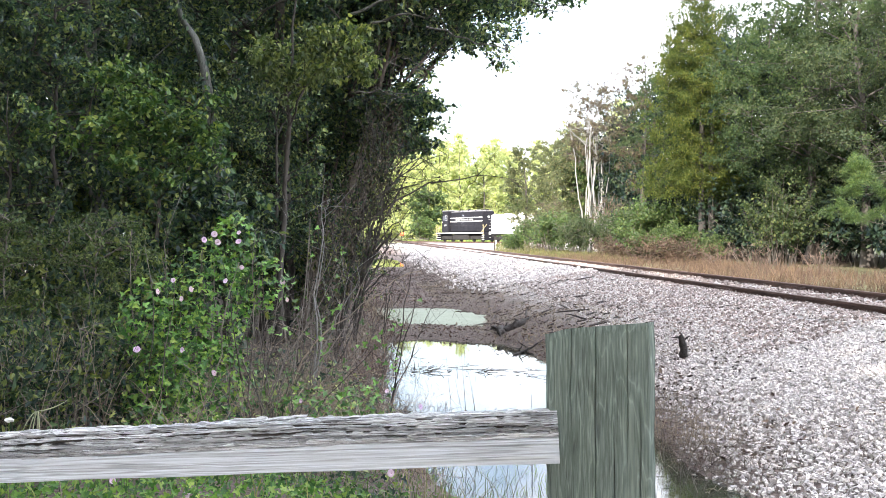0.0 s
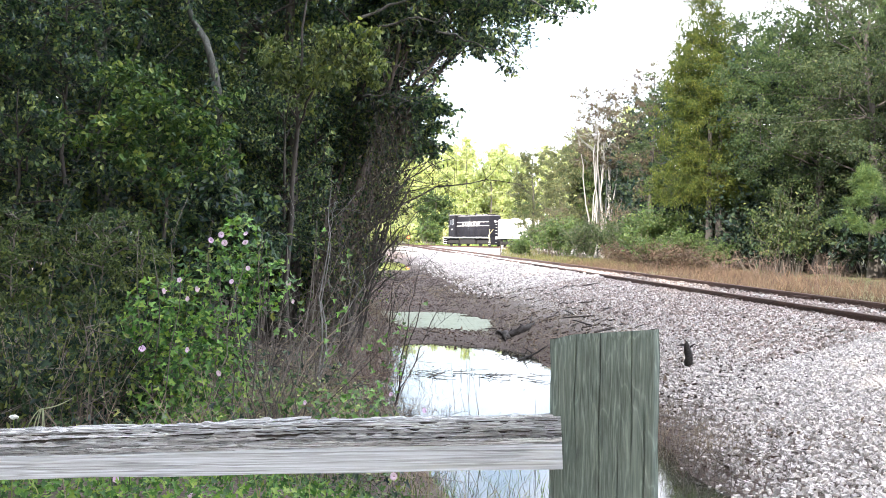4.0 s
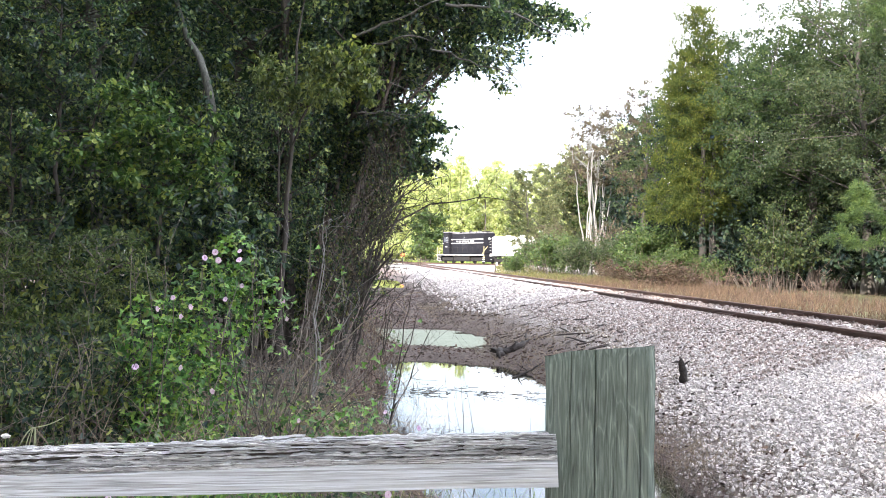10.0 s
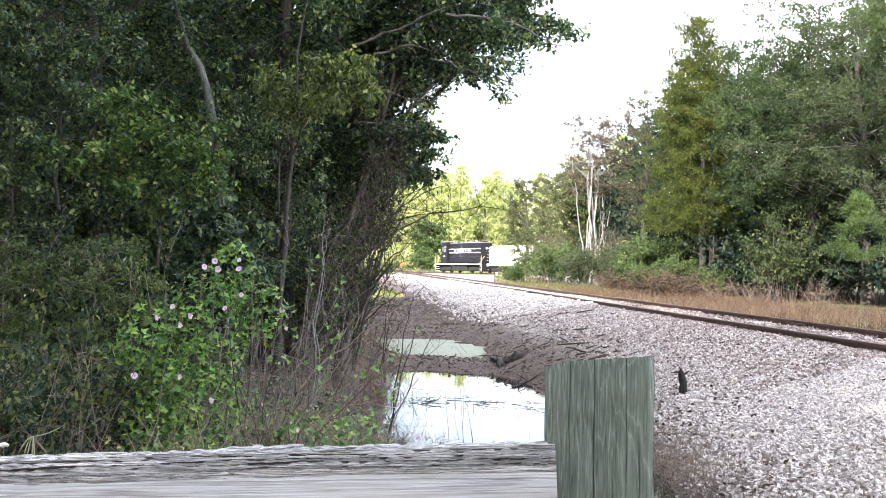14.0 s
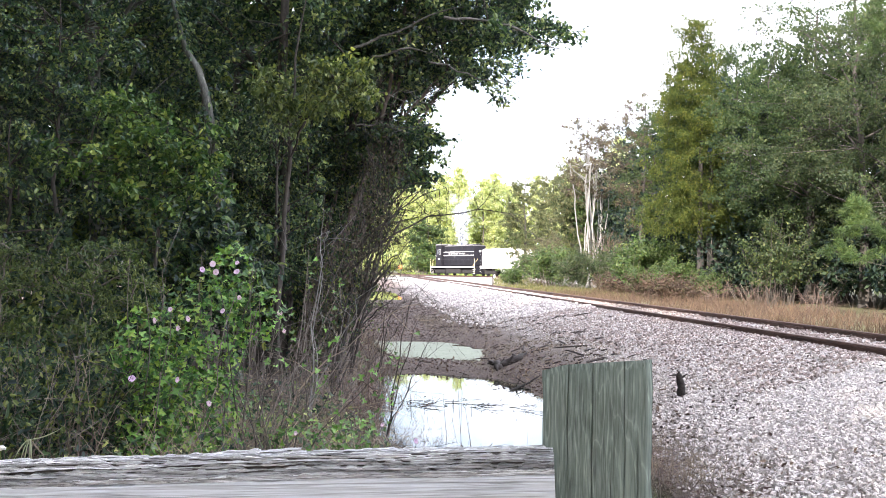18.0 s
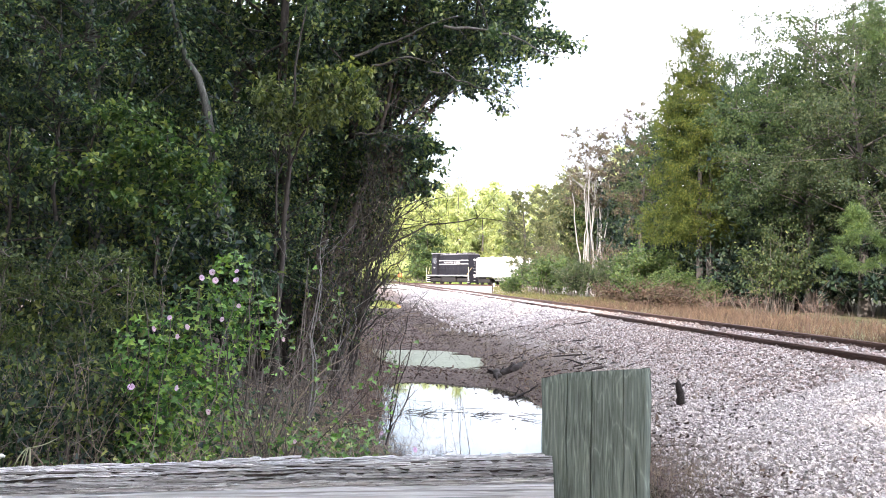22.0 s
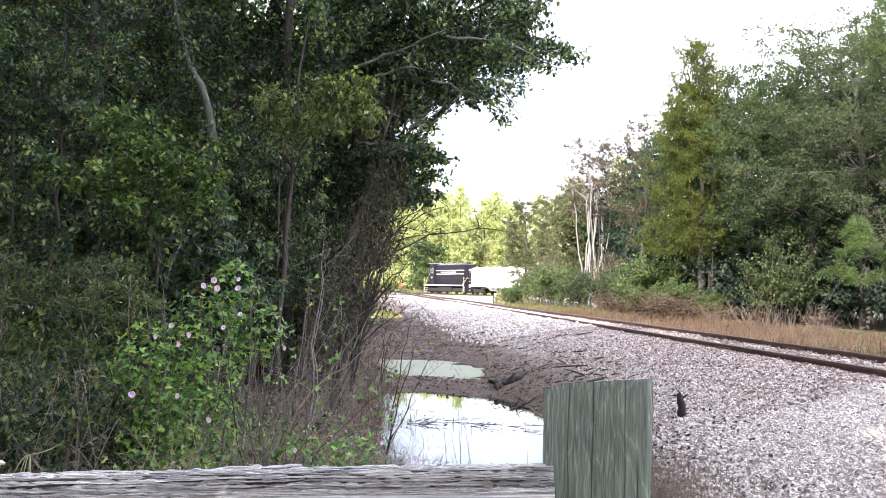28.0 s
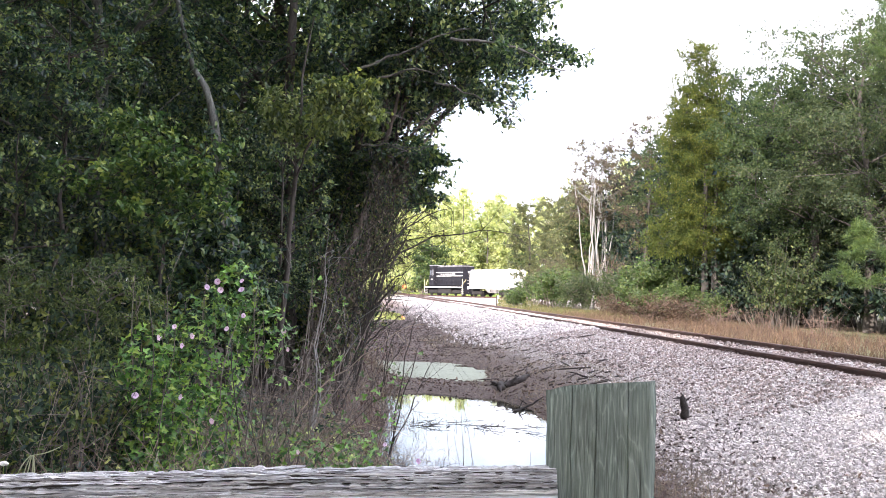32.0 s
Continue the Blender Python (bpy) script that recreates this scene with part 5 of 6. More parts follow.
    for end in (-1, 1):
        p("pilot", lambda bm: box(bm, -1.35, 1.35, end * (L + 0.02) - 0.05, end * (L + 0.02) + 0.05, 0.25, 1.2, 0.03), M_BLACK)
        p("coupler", lambda bm: box(bm, -0.16, 0.16, end * (L + 0.4) - 0.38, end * (L + 0.4) + 0.38, 0.72, 1.02, 0.05), M_IRON)
        p("end_light", lambda bm: rod(bm, (0, end * 6.2 + (0.25 if end > 0 else -0.03), 3.6), (0, end * 6.2 + (0.38 if end > 0 else -0.1), 3.6), 0.15, 14), M_WHITE)
        for s in (-1, 1):
            st = p("step_ladder", lambda bm: box(bm, s * 1.25 - 0.2, s * 1.25 + 0.2, end * (L - 0.3) - 0.28, end * (L - 0.3) + 0.28, 0.3, 0.36), M_WHITE, "white edged steps")
            for z in (0.6, 0.9):
                p("step", lambda bm: box(bm, s * 1.25 - 0.2, s * 1.25 + 0.2, end * (L - 0.3) - 0.28, end * (L - 0.3) + 0.28, z, z + 0.05), M_WHITE, "", st)
            p("grab_rail", lambda bm: rod(bm, (s * 1.48, end * (L - 0.05), 0.5), (s * 1.48, end * (L - 0.05), 2.5), 0.035), M_YELLOW, "yellow corner rail")
            p("grab_rail", lambda bm: rod(bm, (s * 1.48, end * (L - 0.6), 1.4), (s * 0.9, end * (L - 0.02), 2.5), 0.03), M_YELLOW, "yellow corner rail")
        trucks(t, end * 4.6, 2.6, 0.51)
    return t


def trucks(t, y, base, r):
    bm = bmesh.new()
    for s in (-1, 1):
        box(bm, s * 1.02 - 0.09, s * 1.02 + 0.09, y - base / 2 - 0.5, y + base / 2 + 0.5, r - 0.12, r + 0.4, 0.04)
        for k in (-0.5, 0.5):
            box(bm, s * 1.06 - 0.12, s * 1.06 + 0.12, y + k * base - 0.2, y + k * base + 0.2, r - 0.2, r + 0.2, 0.05)
    box(bm, -1.0, 1.0, y - 0.25, y + 0.25, r, r + 0.45, 0.05)
    tr = part("truck", bm_mesh("truck", bm, M_IRON), t)
    for k in (-0.5, 0.5):
        bm = bmesh.new()
        for s in (-1, 1):
            m = pose(s * 0.76, 0, 0, 0, 90, 0)
            bmesh.ops.create_cone(bm, cap_ends=True, segments=24, radius1=r, radius2=r, depth=0.13, matrix=m)
            bmesh.ops.create_cone(bm, cap_ends=True, segments=24, radius1=r + 0.025, radius2=r + 0.025, depth=0.03, matrix=pose(s * 0.70, 0, 0, 0, 90, 0))
            for a in range(4):
                box(bm, s * 0.83 - 0.01, s * 0.83 + 0.01, -0.05, 0.05, 0.1, r - 0.1, 0, pose(0, 0, 0, a * 90, 0, 0))
        rod(bm, (-0.8, 0, 0), (0.8, 0, 0), 0.08)
        w = part("wheelset", bm_mesh("wheelset", bm, M_IRON), tr)
        w.matrix_local = Matrix.Translation((0, y + k * base, r))
        WHEELS.append((w, y + k * base, r))


WHEELS = []


def hopper():
    t = thing("hopper_car", "white covered hopper car coupled behind the locomotive", "freight car")
    bm = bmesh.new()
    half, w, lo, hi = 4.8, 1.55, 1.35, 3.72
    box(bm, -w, w, -half, half, lo, hi, 0.05)
    part("body", bm_mesh("body", bm, M_CAR), t)
    bm = bmesh.new()
    box(bm, -w + 0.15, w - 0.15, -half + 0.1, half - 0.1, hi, hi + 0.14, 0.05)
    part("roof", bm_mesh("roof", bm, M_CAR), t)
    bm = bmesh.new()
    box(bm, -0.05, 0.05, -0.06, 0.06, lo + 0.05, hi - 0.05, 0.015)
    rib = bm_mesh("rib", bm, M_CAR)
    for s in (-1, 1):
        for k in range(11):
            part("rib", rib, t).matrix_local = Matrix.Translation((s * (w + 0.03), -half + 0.2 + k * (2 * half - 0.4) / 10, 0))
        bm = bmesh.new()
        box(bm, s * w - 0.06, s * w + 0.06, -half - 0.5, half + 0.5, lo - 0.25, lo - 0.002, 0.02)
        part("side_sill", bm_mesh("side_sill", bm, M_CAR), t)
    for k in range(3):
        bm = bmesh.new()
        bmesh.ops.create_cone(bm, cap_ends=True, segments=4, radius1=0.4, radius2=1.05, depth=0.8, matrix=Matrix.Translation((0, -1.5 + 1.5 * k, lo - 0.42)) @ pose(0, 0, 0, 0, 0, 45))
        part("hopper_chute", bm_mesh("hopper_chute", bm, M_CAR), t)
        bm = bmesh.new()
        bmesh.ops.create_cone(bm, cap_ends=True, segments=16, radius1=0.35, radius2=0.32, depth=0.14, matrix=Matrix.Translation((0, -3 + 3 * k, hi + 0.2)))
        part("hatch", bm_mesh("hatch", bm, M_CAR), t)
    for end in (-1, 1):
        bm = bmesh.new()
        box(bm, -0.16, 0.16, end * (half + 0.75) - 0.5, end * (half + 0.75) + 0.5, 0.72, 1.02, 0.05)
        box(bm, -1.4, 1.4, end * (half + 0.35) - 0.25, end * (half + 0.35) + 0.25, 1.0, 1.25, 0.03)
        part("end_platform", bm_mesh("end_platform", bm, M_IRON), t)
        for s in (-1, 1):
            bm = bmesh.new()
            for z in np.arange(0.6, 3.6, 0.42):
                rod(bm, (s * 1.56 - 0.05, end * (half + 0.05), z), (s * 1.56 - 0.05, end * (half + 0.5), z), 0.014, 6)
            part("ladder", bm_mesh("ladder", bm, M_CAR), t)
        trucks(t, end * 3.5, 1.75, 0.42)
    return t


LOCO, HOPPER = loco(), hopper()


# ---- low plants by the fence and the ditch ----
def stuff(name, label, category, soup, material, smooth=False):
    return tagged(new(name, soup.mesh(name, material, smooth)), label, category, kind="stuff")


def blades(soup, x, y, height, width, rng, lean=0.25):
    """Grass blades that stand on the ground, two quads each, bent at mid-height."""
    n = len(x)
    z = ground(x, y) - 0.02
    a = rng.uniform(0, 6.283, n)
    h = height * rng.uniform(0.5, 1.2, n)
    side = np.stack([np.cos(a), np.sin(a), 0 * a], 1) * (width * rng.uniform(0.6, 1.3, n))[:, None]
    tip = np.stack([rng.normal(0, lean, n), rng.normal(0, lean, n), np.ones(n)], 1) * h[:, None]
    base = np.stack([x, y, z], 1)
    mid = base + tip * [0.35, 0.35, 0.6]
    v = np.stack([base - side, base + side, mid + side * 0.7, mid - side * 0.7, base + tip + side * 0.1, base + tip - side * 0.1], 1)
    i = np.arange(n)[:, None] * 6
    soup.add(v, np.concatenate([i + [0, 1, 2, 3], i + [3, 2, 4, 5]]))


def leaf_shapes(n, size, material, seed):
    """A few single lobed leaves, facing +z, to be set one by one."""
    out = []
    for k in range(n):
        s = Soup()
        lobed(s, np.zeros((1, 3)), size, np.random.default_rng(seed + k), np.array([[0, 0, 3.0]]), 0.25)
        out.append(s.mesh("leaf", material))
    return out


LEAVES = leaf_shapes(8, 0.041, M_VINE1, 200)


def set_leaf(parent, at, face, rng):
    q = Vector(face).to_track_quat("Z", "Y").to_matrix().to_4x4()
    part("leaf", LEAVES[rng.integers(8)], parent).matrix_local = Matrix.Translation(at) @ q @ Matrix.Rotation(rng.uniform(0, 6.283), 4, "Z")


def vine_mound():
    rng = np.random.default_rng(71)
    ob = thing("morning_glory_vine", "bright green lobed vine heaped over dead stems", "vine")
    wood, green = Soup(), Soup()
    heaps = [((-1.18, 6.65, 0.05), (0.36, 0.34, 0.55), 1150), ((-1.02, 6.72, 0.55), (0.30, 0.26, 0.42), 620), ((-1.26, 6.5, -0.1), (0.25, 0.3, 0.4), 600),
             ((-1.0, 6.6, 0.0), (0.32, 0.3, 0.4), 420), ((-0.84, 6.8, 0.95), (0.16, 0.16, 0.24), 220), ((-1.0, 6.2, -0.25), (0.5, 0.3, 0.22), 500),
             ((-1.38, 6.6, 0.5), (0.2, 0.2, 0.24), 260), ((-0.7, 6.9, 0.72), (0.2, 0.18, 0.2), 160), ((-0.34, 6.4, -0.08), (0.22, 0.2, 0.15), 110), ((-0.02, 6.6, -0.1), (0.14, 0.15, 0.18), 30)]
    for c, r, n in heaps:
        d = rng.normal(size=(n, 3))
        d[:, 1] -= 0.5
        d /= np.linalg.norm(d, axis=1)[:, None]
        lump = 1 + 0.16 * np.sin(d[:, :1] * 9 + c[0] * 7) * np.cos(d[:, 2:] * 8)
        at = np.array(c) + d * np.array(r) * lump * rng.uniform(0.72, 1.1, (n, 1))
        lobed(green, at, 0.04, rng, d * 0.6 + [0, -0.2, 0.45], 0.5)
    for k in range(46):
        a = np.array([rng.uniform(-1.5, -0.5), rng.uniform(6.4, 7.0), -0.4])
        b = a + [rng.normal(0.1, 0.3), rng.normal(0, 0.15), rng.uniform(0.5, 1.5)]
        wood.tube(curve_points(rng, a, b, 7, 0.05), 0.005 * np.linspace(1, 0.4, 7), 4)
    for k in range(280):
        c, r, _ = heaps[rng.integers(len(heaps))]
        d = rng.normal(size=3)
        d[1] = -abs(d[1]) - 0.3
        d /= np.linalg.norm(d)
        set_leaf(ob, np.array(c) + d * np.array(r) * rng.uniform(1.0, 1.14), d + [0, 0, 0.5] + rng.normal(size=3) * 0.25, rng)
    tagged(part("leaf_cover", green.mesh("leaf_cover", M_VINE), ob), kind="stuff")
    part("stem", wood.mesh("stem", M_TWIG), ob)
    # loose runners over the brush
    for x0, y0, x1, z1, n in ((-0.6, 7.6, -0.35, 1.0, 18), (-0.45, 7.2, 0.15, 0.55, 16), (0.0, 6.9, 0.22, 0.3, 26), (-0.3, 6.5, 0.12, 0.1, 26), (-0.75, 7.0, -0.5, 0.7, 22), (-0.5, 8.2, -0.1, 0.9, 24), (-0.3, 7.6, 0.1, 0.2, 18), (0.0, 8.4, 0.2, 0.3, 22), (-0.62, 6.9, -0.48, 0.55, 22), (0.1, 9.4, 0.62, 0.5, 20)):
        wood = Soup()
        runner = thing("vine_runner", "thin trailing vine with scattered lobed leaves", "vine", "trailing vines")
        p = curve_points(rng, (x0, y0, gz(x0, y0)), (x1, y0 + rng.uniform(-0.2, 0.3), z1), 14, 0.07)
        wood.tube(p, 0.004 * np.linspace(1, 0.5, 14), 4)
        at = p[rng.integers(1, 14, n)] + rng.normal(size=(n, 3)) * [0.035, 0.04, 0.05]
        part("stem", wood.mesh("stem", M_TWIG), runner)
        for q in at:
            set_leaf(runner, q, np.array([0, -0.6, 0.7]) + rng.normal(size=3) * 0.4, rng)


vine_mound()


def flowers():
    bm = bmesh.new()
    n = 15
    rings = [(0.003, 0.0), (0.004, 0.019), (0.009, 0.026), (0.021, 0.031), (0.026, 0.030)]
    loops = []
    for r, h in rings:
        loops.append([bm.verts.new((r * (1 + 0.06 * (k % 3 == 0)) * math.cos(k * 6.2832 / n), r * (1 + 0.06 * (k % 3 == 0)) * math.sin(k * 6.2832 / n), h)) for k in range(n)])
    for a, b in zip(loops, loops[1:]):
        for k in range(n):
            bm.faces.new((a[k], a[(k + 1) % n], b[(k + 1) % n], b[k]))
    petal = bm_mesh("petal", bm, M_PETAL, True)
    bm = bmesh.new()
    bmesh.ops.create_cone(bm, cap_ends=True, segments=10, radius1=0.0015, radius2=0.0038, depth=0.008, matrix=Matrix.Translation((0, 0, 0.0185)))
    throat = bm_mesh("throat", bm, M_THROAT)
    rng = random.Random(9)
    spots = [(-1.12, 0.76, 6.12), (-1.20, 0.70, 6.12), (-1.01, 0.71, 6.15), (-1.06, 0.65, 6.10), (-0.92, 1.04, 6.45), (-0.77, 1.04, 6.50), (-1.00, 1.00, 6.45), (-0.89, 0.99, 6.40), (-0.76, 0.98, 6.40), (-0.74, 0.83, 6.35), (-0.83, 0.74, 6.30), (-0.52, 0.71, 6.90), (-0.49, 0.59, 6.90), (-1.06, 0.34, 6.10), (-0.88, 0.20, 6.15), (-1.34, 0.34, 6.10), (0.17, 0.03, 6.30), (-0.36, 0.01, 6.15), (0.36, -0.07, 6.30), (-1.20, -0.15, 4.90), (0.15, -0.15, 4.90), (-0.80, -0.17, 4.70)]
    for x, z, y in spots:
        f = thing("morning_glory_flower", "pale pink funnel-shaped flower with dark throat", "flower", "morning glory flowers")
        part("petal", petal, f)
        part("throat", throat, f, "dark magenta throat")
        f.matrix_world = Matrix.Translation((x, y, z)) @ pose(0, 0, 0, 90 + rng.uniform(-40, 15), 0, rng.uniform(-45, 45)) @ Matrix.Scale(rng.uniform(0.55, 0.85), 4)


flowers()


def undergrowth():
    rng = np.random.default_rng(81)
    # green weeds at the fence's foot
    s = Soup()
    n = 15000
    x, y = rng.normal(-1.0, 2.0, n), rng.normal(4.6, 1.4, n)
    keep = (waves(x, y, 41) > -0.5) & (x < 1.2 + 0.3 * waves(x, y * 2, 3)) & (y > 0.9) & (y < 7.2)
    x, y = x[keep], y[keep]
    n = len(x)
    at = np.stack([x, y, ground(x, y) + rng.uniform(0, 0.24, n) * (0.5 + 0.5 * waves(x * 2, y * 2, 4))], 1)
    lobed(s, at, 0.034, rng, None, 0.6)
    stuff("low_weeds", "low green leafy weeds at the fence's foot", "weeds", s, M_VINE)
    s = Soup()
    n = 9000
    x, y = rng.normal(-1.0, 3.2, n), rng.uniform(-5, 9.5, n)
    keep = (x < 1.6 + 0.5 * waves(x, y, 9)) & ((y > 1.2) | (np.hypot(x, y) > 0.8)) & (waves(x * 1.3, y * 1.3, 44) > -0.3)
    x, y = x[keep], y[keep]
    blades(s, x, y, 0.22, 0.0035, rng, 0.5)
    stuff("green_grass", "thin green and straw grass on the bank", "grass", s, M_GRASS)
    s = Soup()
    n = 5200
    k = n // 4
    x, y = np.r_[rng.uniform(-1.4, -0.2, k), rng.normal(0.0, 0.45, n - k)], np.r_[rng.uniform(5.6, 10, k), rng.uniform(6.4, 30, n - k)]
    blades(s, x, y, 0.33, 0.003, rng, 0.7)
    stuff("dead_grass", "matted dead grass and stems along the ditch", "grass", s, M_DEAD)
    # fallen stems lying every way on the bank
    s = Soup()
    for k in range(900):
        x0, y0 = rng.uniform(-2.6, 0.5), rng.uniform(6.0, 11.0)
        a, ln = rng.uniform(0, 6.283), rng.uniform(0.2, 0.7)
        x1, y1 = x0 + math.cos(a) * ln, y0 + math.sin(a) * ln * 0.6
        p = curve_points(rng, (x0, y0, gz(x0, y0) + rng.uniform(0.0, 0.25)), (x1, y1, gz(x1, y1) + rng.uniform(0, 0.4)), 5, 0.03)
        s.tube(p, 0.0035 * np.linspace(1, 0.5, 5), 3)
    for k in range(260):
        x0, y0 = rng.normal(2.95, 0.28), rng.uniform(7.4, 11.0)
        a, ln = rng.uniform(0, 6.283), rng.uniform(0.15, 0.5)
        x1, y1 = x0 + math.cos(a) * ln * 0.6, y0 + math.sin(a) * ln
        p = curve_points(rng, (x0, y0, gz(x0, y0) + rng.uniform(0.0, 0.1)), (x1, y1, gz(x1, y1) + rng.uniform(0, 0.25)), 5, 0.03)
        s.tube(p, 0.0032 * np.linspace(1, 0.5, 5), 3)
    for k in range(340):
        x0, y0 = rng.uniform(-2.7, -0.3), rng.uniform(5.4, 7.2)
        a, ln = rng.uniform(0, 6.283), rng.uniform(0.15, 0.5)
        x1, y1 = x0 + math.cos(a) * ln, y0 + math.sin(a) * ln * 0.5
        p = curve_points(rng, (x0, y0, gz(x0, y0)), (x1, y1, gz(x1, y1) + rng.uniform(0.3, 0.95) * (0.6 if x0 > -1.4 else 1)), 7, 0.045, -0.06)
        s.tube(p, 0.003 * np.linspace(1, 0.4, 7), 3)
    stuff("fallen_stems", "tangle of pale fallen stems on the bank", "stems", s, M_DEAD)
    # dark creeping leaves under the shrubs
    s = Soup()
    n = 5000
    x, y = rng.uniform(-3.6, 0.3, n), rng.uniform(5.6, 9.8, n)
    at = np.stack([x, y, ground(x, y) + rng.uniform(0, 0.32, n)], 1)
    lobed(s, at, 0.045, rng, None, 0.8)
    stuff("creeping_leaves", "dark creeping leaves on the bank", "weeds", s, M_OAK)
    # brown leaf litter on the mud and the foot of the slope
    s = Soup()
    n = 16000
    x, y = rng.uniform(0.0, 5.0, n), 8 + 46 * rng.uniform(0, 1, n) ** 1.5
    z = ground(x, y)
    keep = (z > WATER_Z - 0.005) & (rng.uniform(0, 1, n) < 1.2 - 0.22 * x + 0.3 * waves(x, y, 12))
    at = np.stack([x, y, z + 0.012], 1)[keep]
    flat = rng.normal(size=(len(at), 3)) * [1, 1, 0.12]
    s.leaves(at, 0.085, 0.035, rng, 0, 0.2, flat)
    stuff("leaf_litter", "brown leaf litter and bark scraps on the mud", "litter", s, M_LITTER)
    # pale dry seed head by the fence and reeds in the pool
    for x0, y0, n, h, m in ((1.05, 9.6, 6, 1.0, M_TWIG), (1.35, 8.6, 4, 0.6, M_TWIG), (2.75, 8.6, 5, 0.62, M_TWIG), (2.95, 9.0, 4, 0.7, M_DEAD), (2.6, 8.0, 3, 0.55, M_DEAD)):
        ob = thing("reed_clump", "few thin dry reed stems", "reeds", "dry reeds")
        for k in range(n):
            r = Soup()
            a = np.array([x0 + rng.normal(0, 0.09), y0 + rng.normal(0, 0.15), 0])
            a[2] = gz(a[0], a[1]) - 0.03
            r.tube(curve_points(rng, a, a + [rng.normal(0, 0.12), rng.normal(0, 0.1), h * rng.uniform(0.7, 1.2)], 6, 0.012), 0.003 * np.linspace(1, 0.4, 6), 4)
            part("reed", r.mesh("reed", m), ob)
    s = Soup()
    n = 700
    x, y = rng.normal(2.95, 0.26, n), rng.uniform(7.8, 11.0, n)
    blades(s, x, y, 0.24, 0.0025, rng, 0.8)
    x, y = rng.uniform(2.2, 4.7, 9000), 13 + 27 * rng.uniform(0, 1, 9000) ** 1.2
    blades(s, x, y, 0.10, 0.005, rng, 1.6)
    stuff("shore_grass", "withered pale grass along the gravel's foot", "grass", s, M_DEAD)


undergrowth()


def algae():
    """A pale green film that covers most of the small pool."""
    X, Y = np.meshgrid(np.linspace(0.4, 3.4, 60), np.linspace(20.8, 29, 70), indexing="ij")
    s = Soup()
    v = np.stack([X, Y, np.full_like(X, WATER_Z + 0.004) + 0.001 * waves(X * 5, Y * 5, 2)], -1).reshape(-1, 3)
    i, k = np.meshgrid(np.arange(59), np.arange(69), indexing="ij")
    keep = (waves(X * 1.6, Y * 1.1, 17) > -0.42)[:-1, :-1]
    q = np.stack([i * 70 + k, (i + 1) * 70 + k, (i + 1) * 70 + k + 1, i * 70 + k + 1], -1)[keep]
    s.add(v, q)
    stuff("algae_film", "pale green algae film on the small pool", "algae", s, M_SCUM, True)


algae()


def sapling(name, label, foot_at, limbs, twigs, radius, material, seed, group=""):
    """A leafless young tree: arched limbs, each with fine side twigs."""
    rng = np.random.default_rng(seed)
    ob = thing(name, label, "tree", group)
    for tip in limbs:
        s = Soup()
        p = curve_points(rng, foot_at, tip, 12, 0.05, -0.14 * np.linalg.norm(np.subtract(tip, foot_at)))
        s.tube(p, radius * np.linspace(1, 0.2, 12), 6)
        for k in range(twigs):
            b0 = p[rng.integers(3, 12)]
            b1 = b0 + rng.normal(size=3) * [0.35, 0.3, 0.28] + [0.12, 0, 0.06]
            bp = curve_points(rng, b0, b1, 6, 0.03)
            s.tube(bp, radius * 0.28 * np.linspace(1, 0.25, 6), 3)
            for j in range(2):
                c0 = bp[rng.integers(2, 6)]
                s.tube(curve_points(rng, c0, c0 + rng.normal(size=3) * 0.16, 4, 0.02), radius * 0.13 * np.ones(4), 3)
        part("limb", s.mesh("limb", material, True), ob)
    return ob


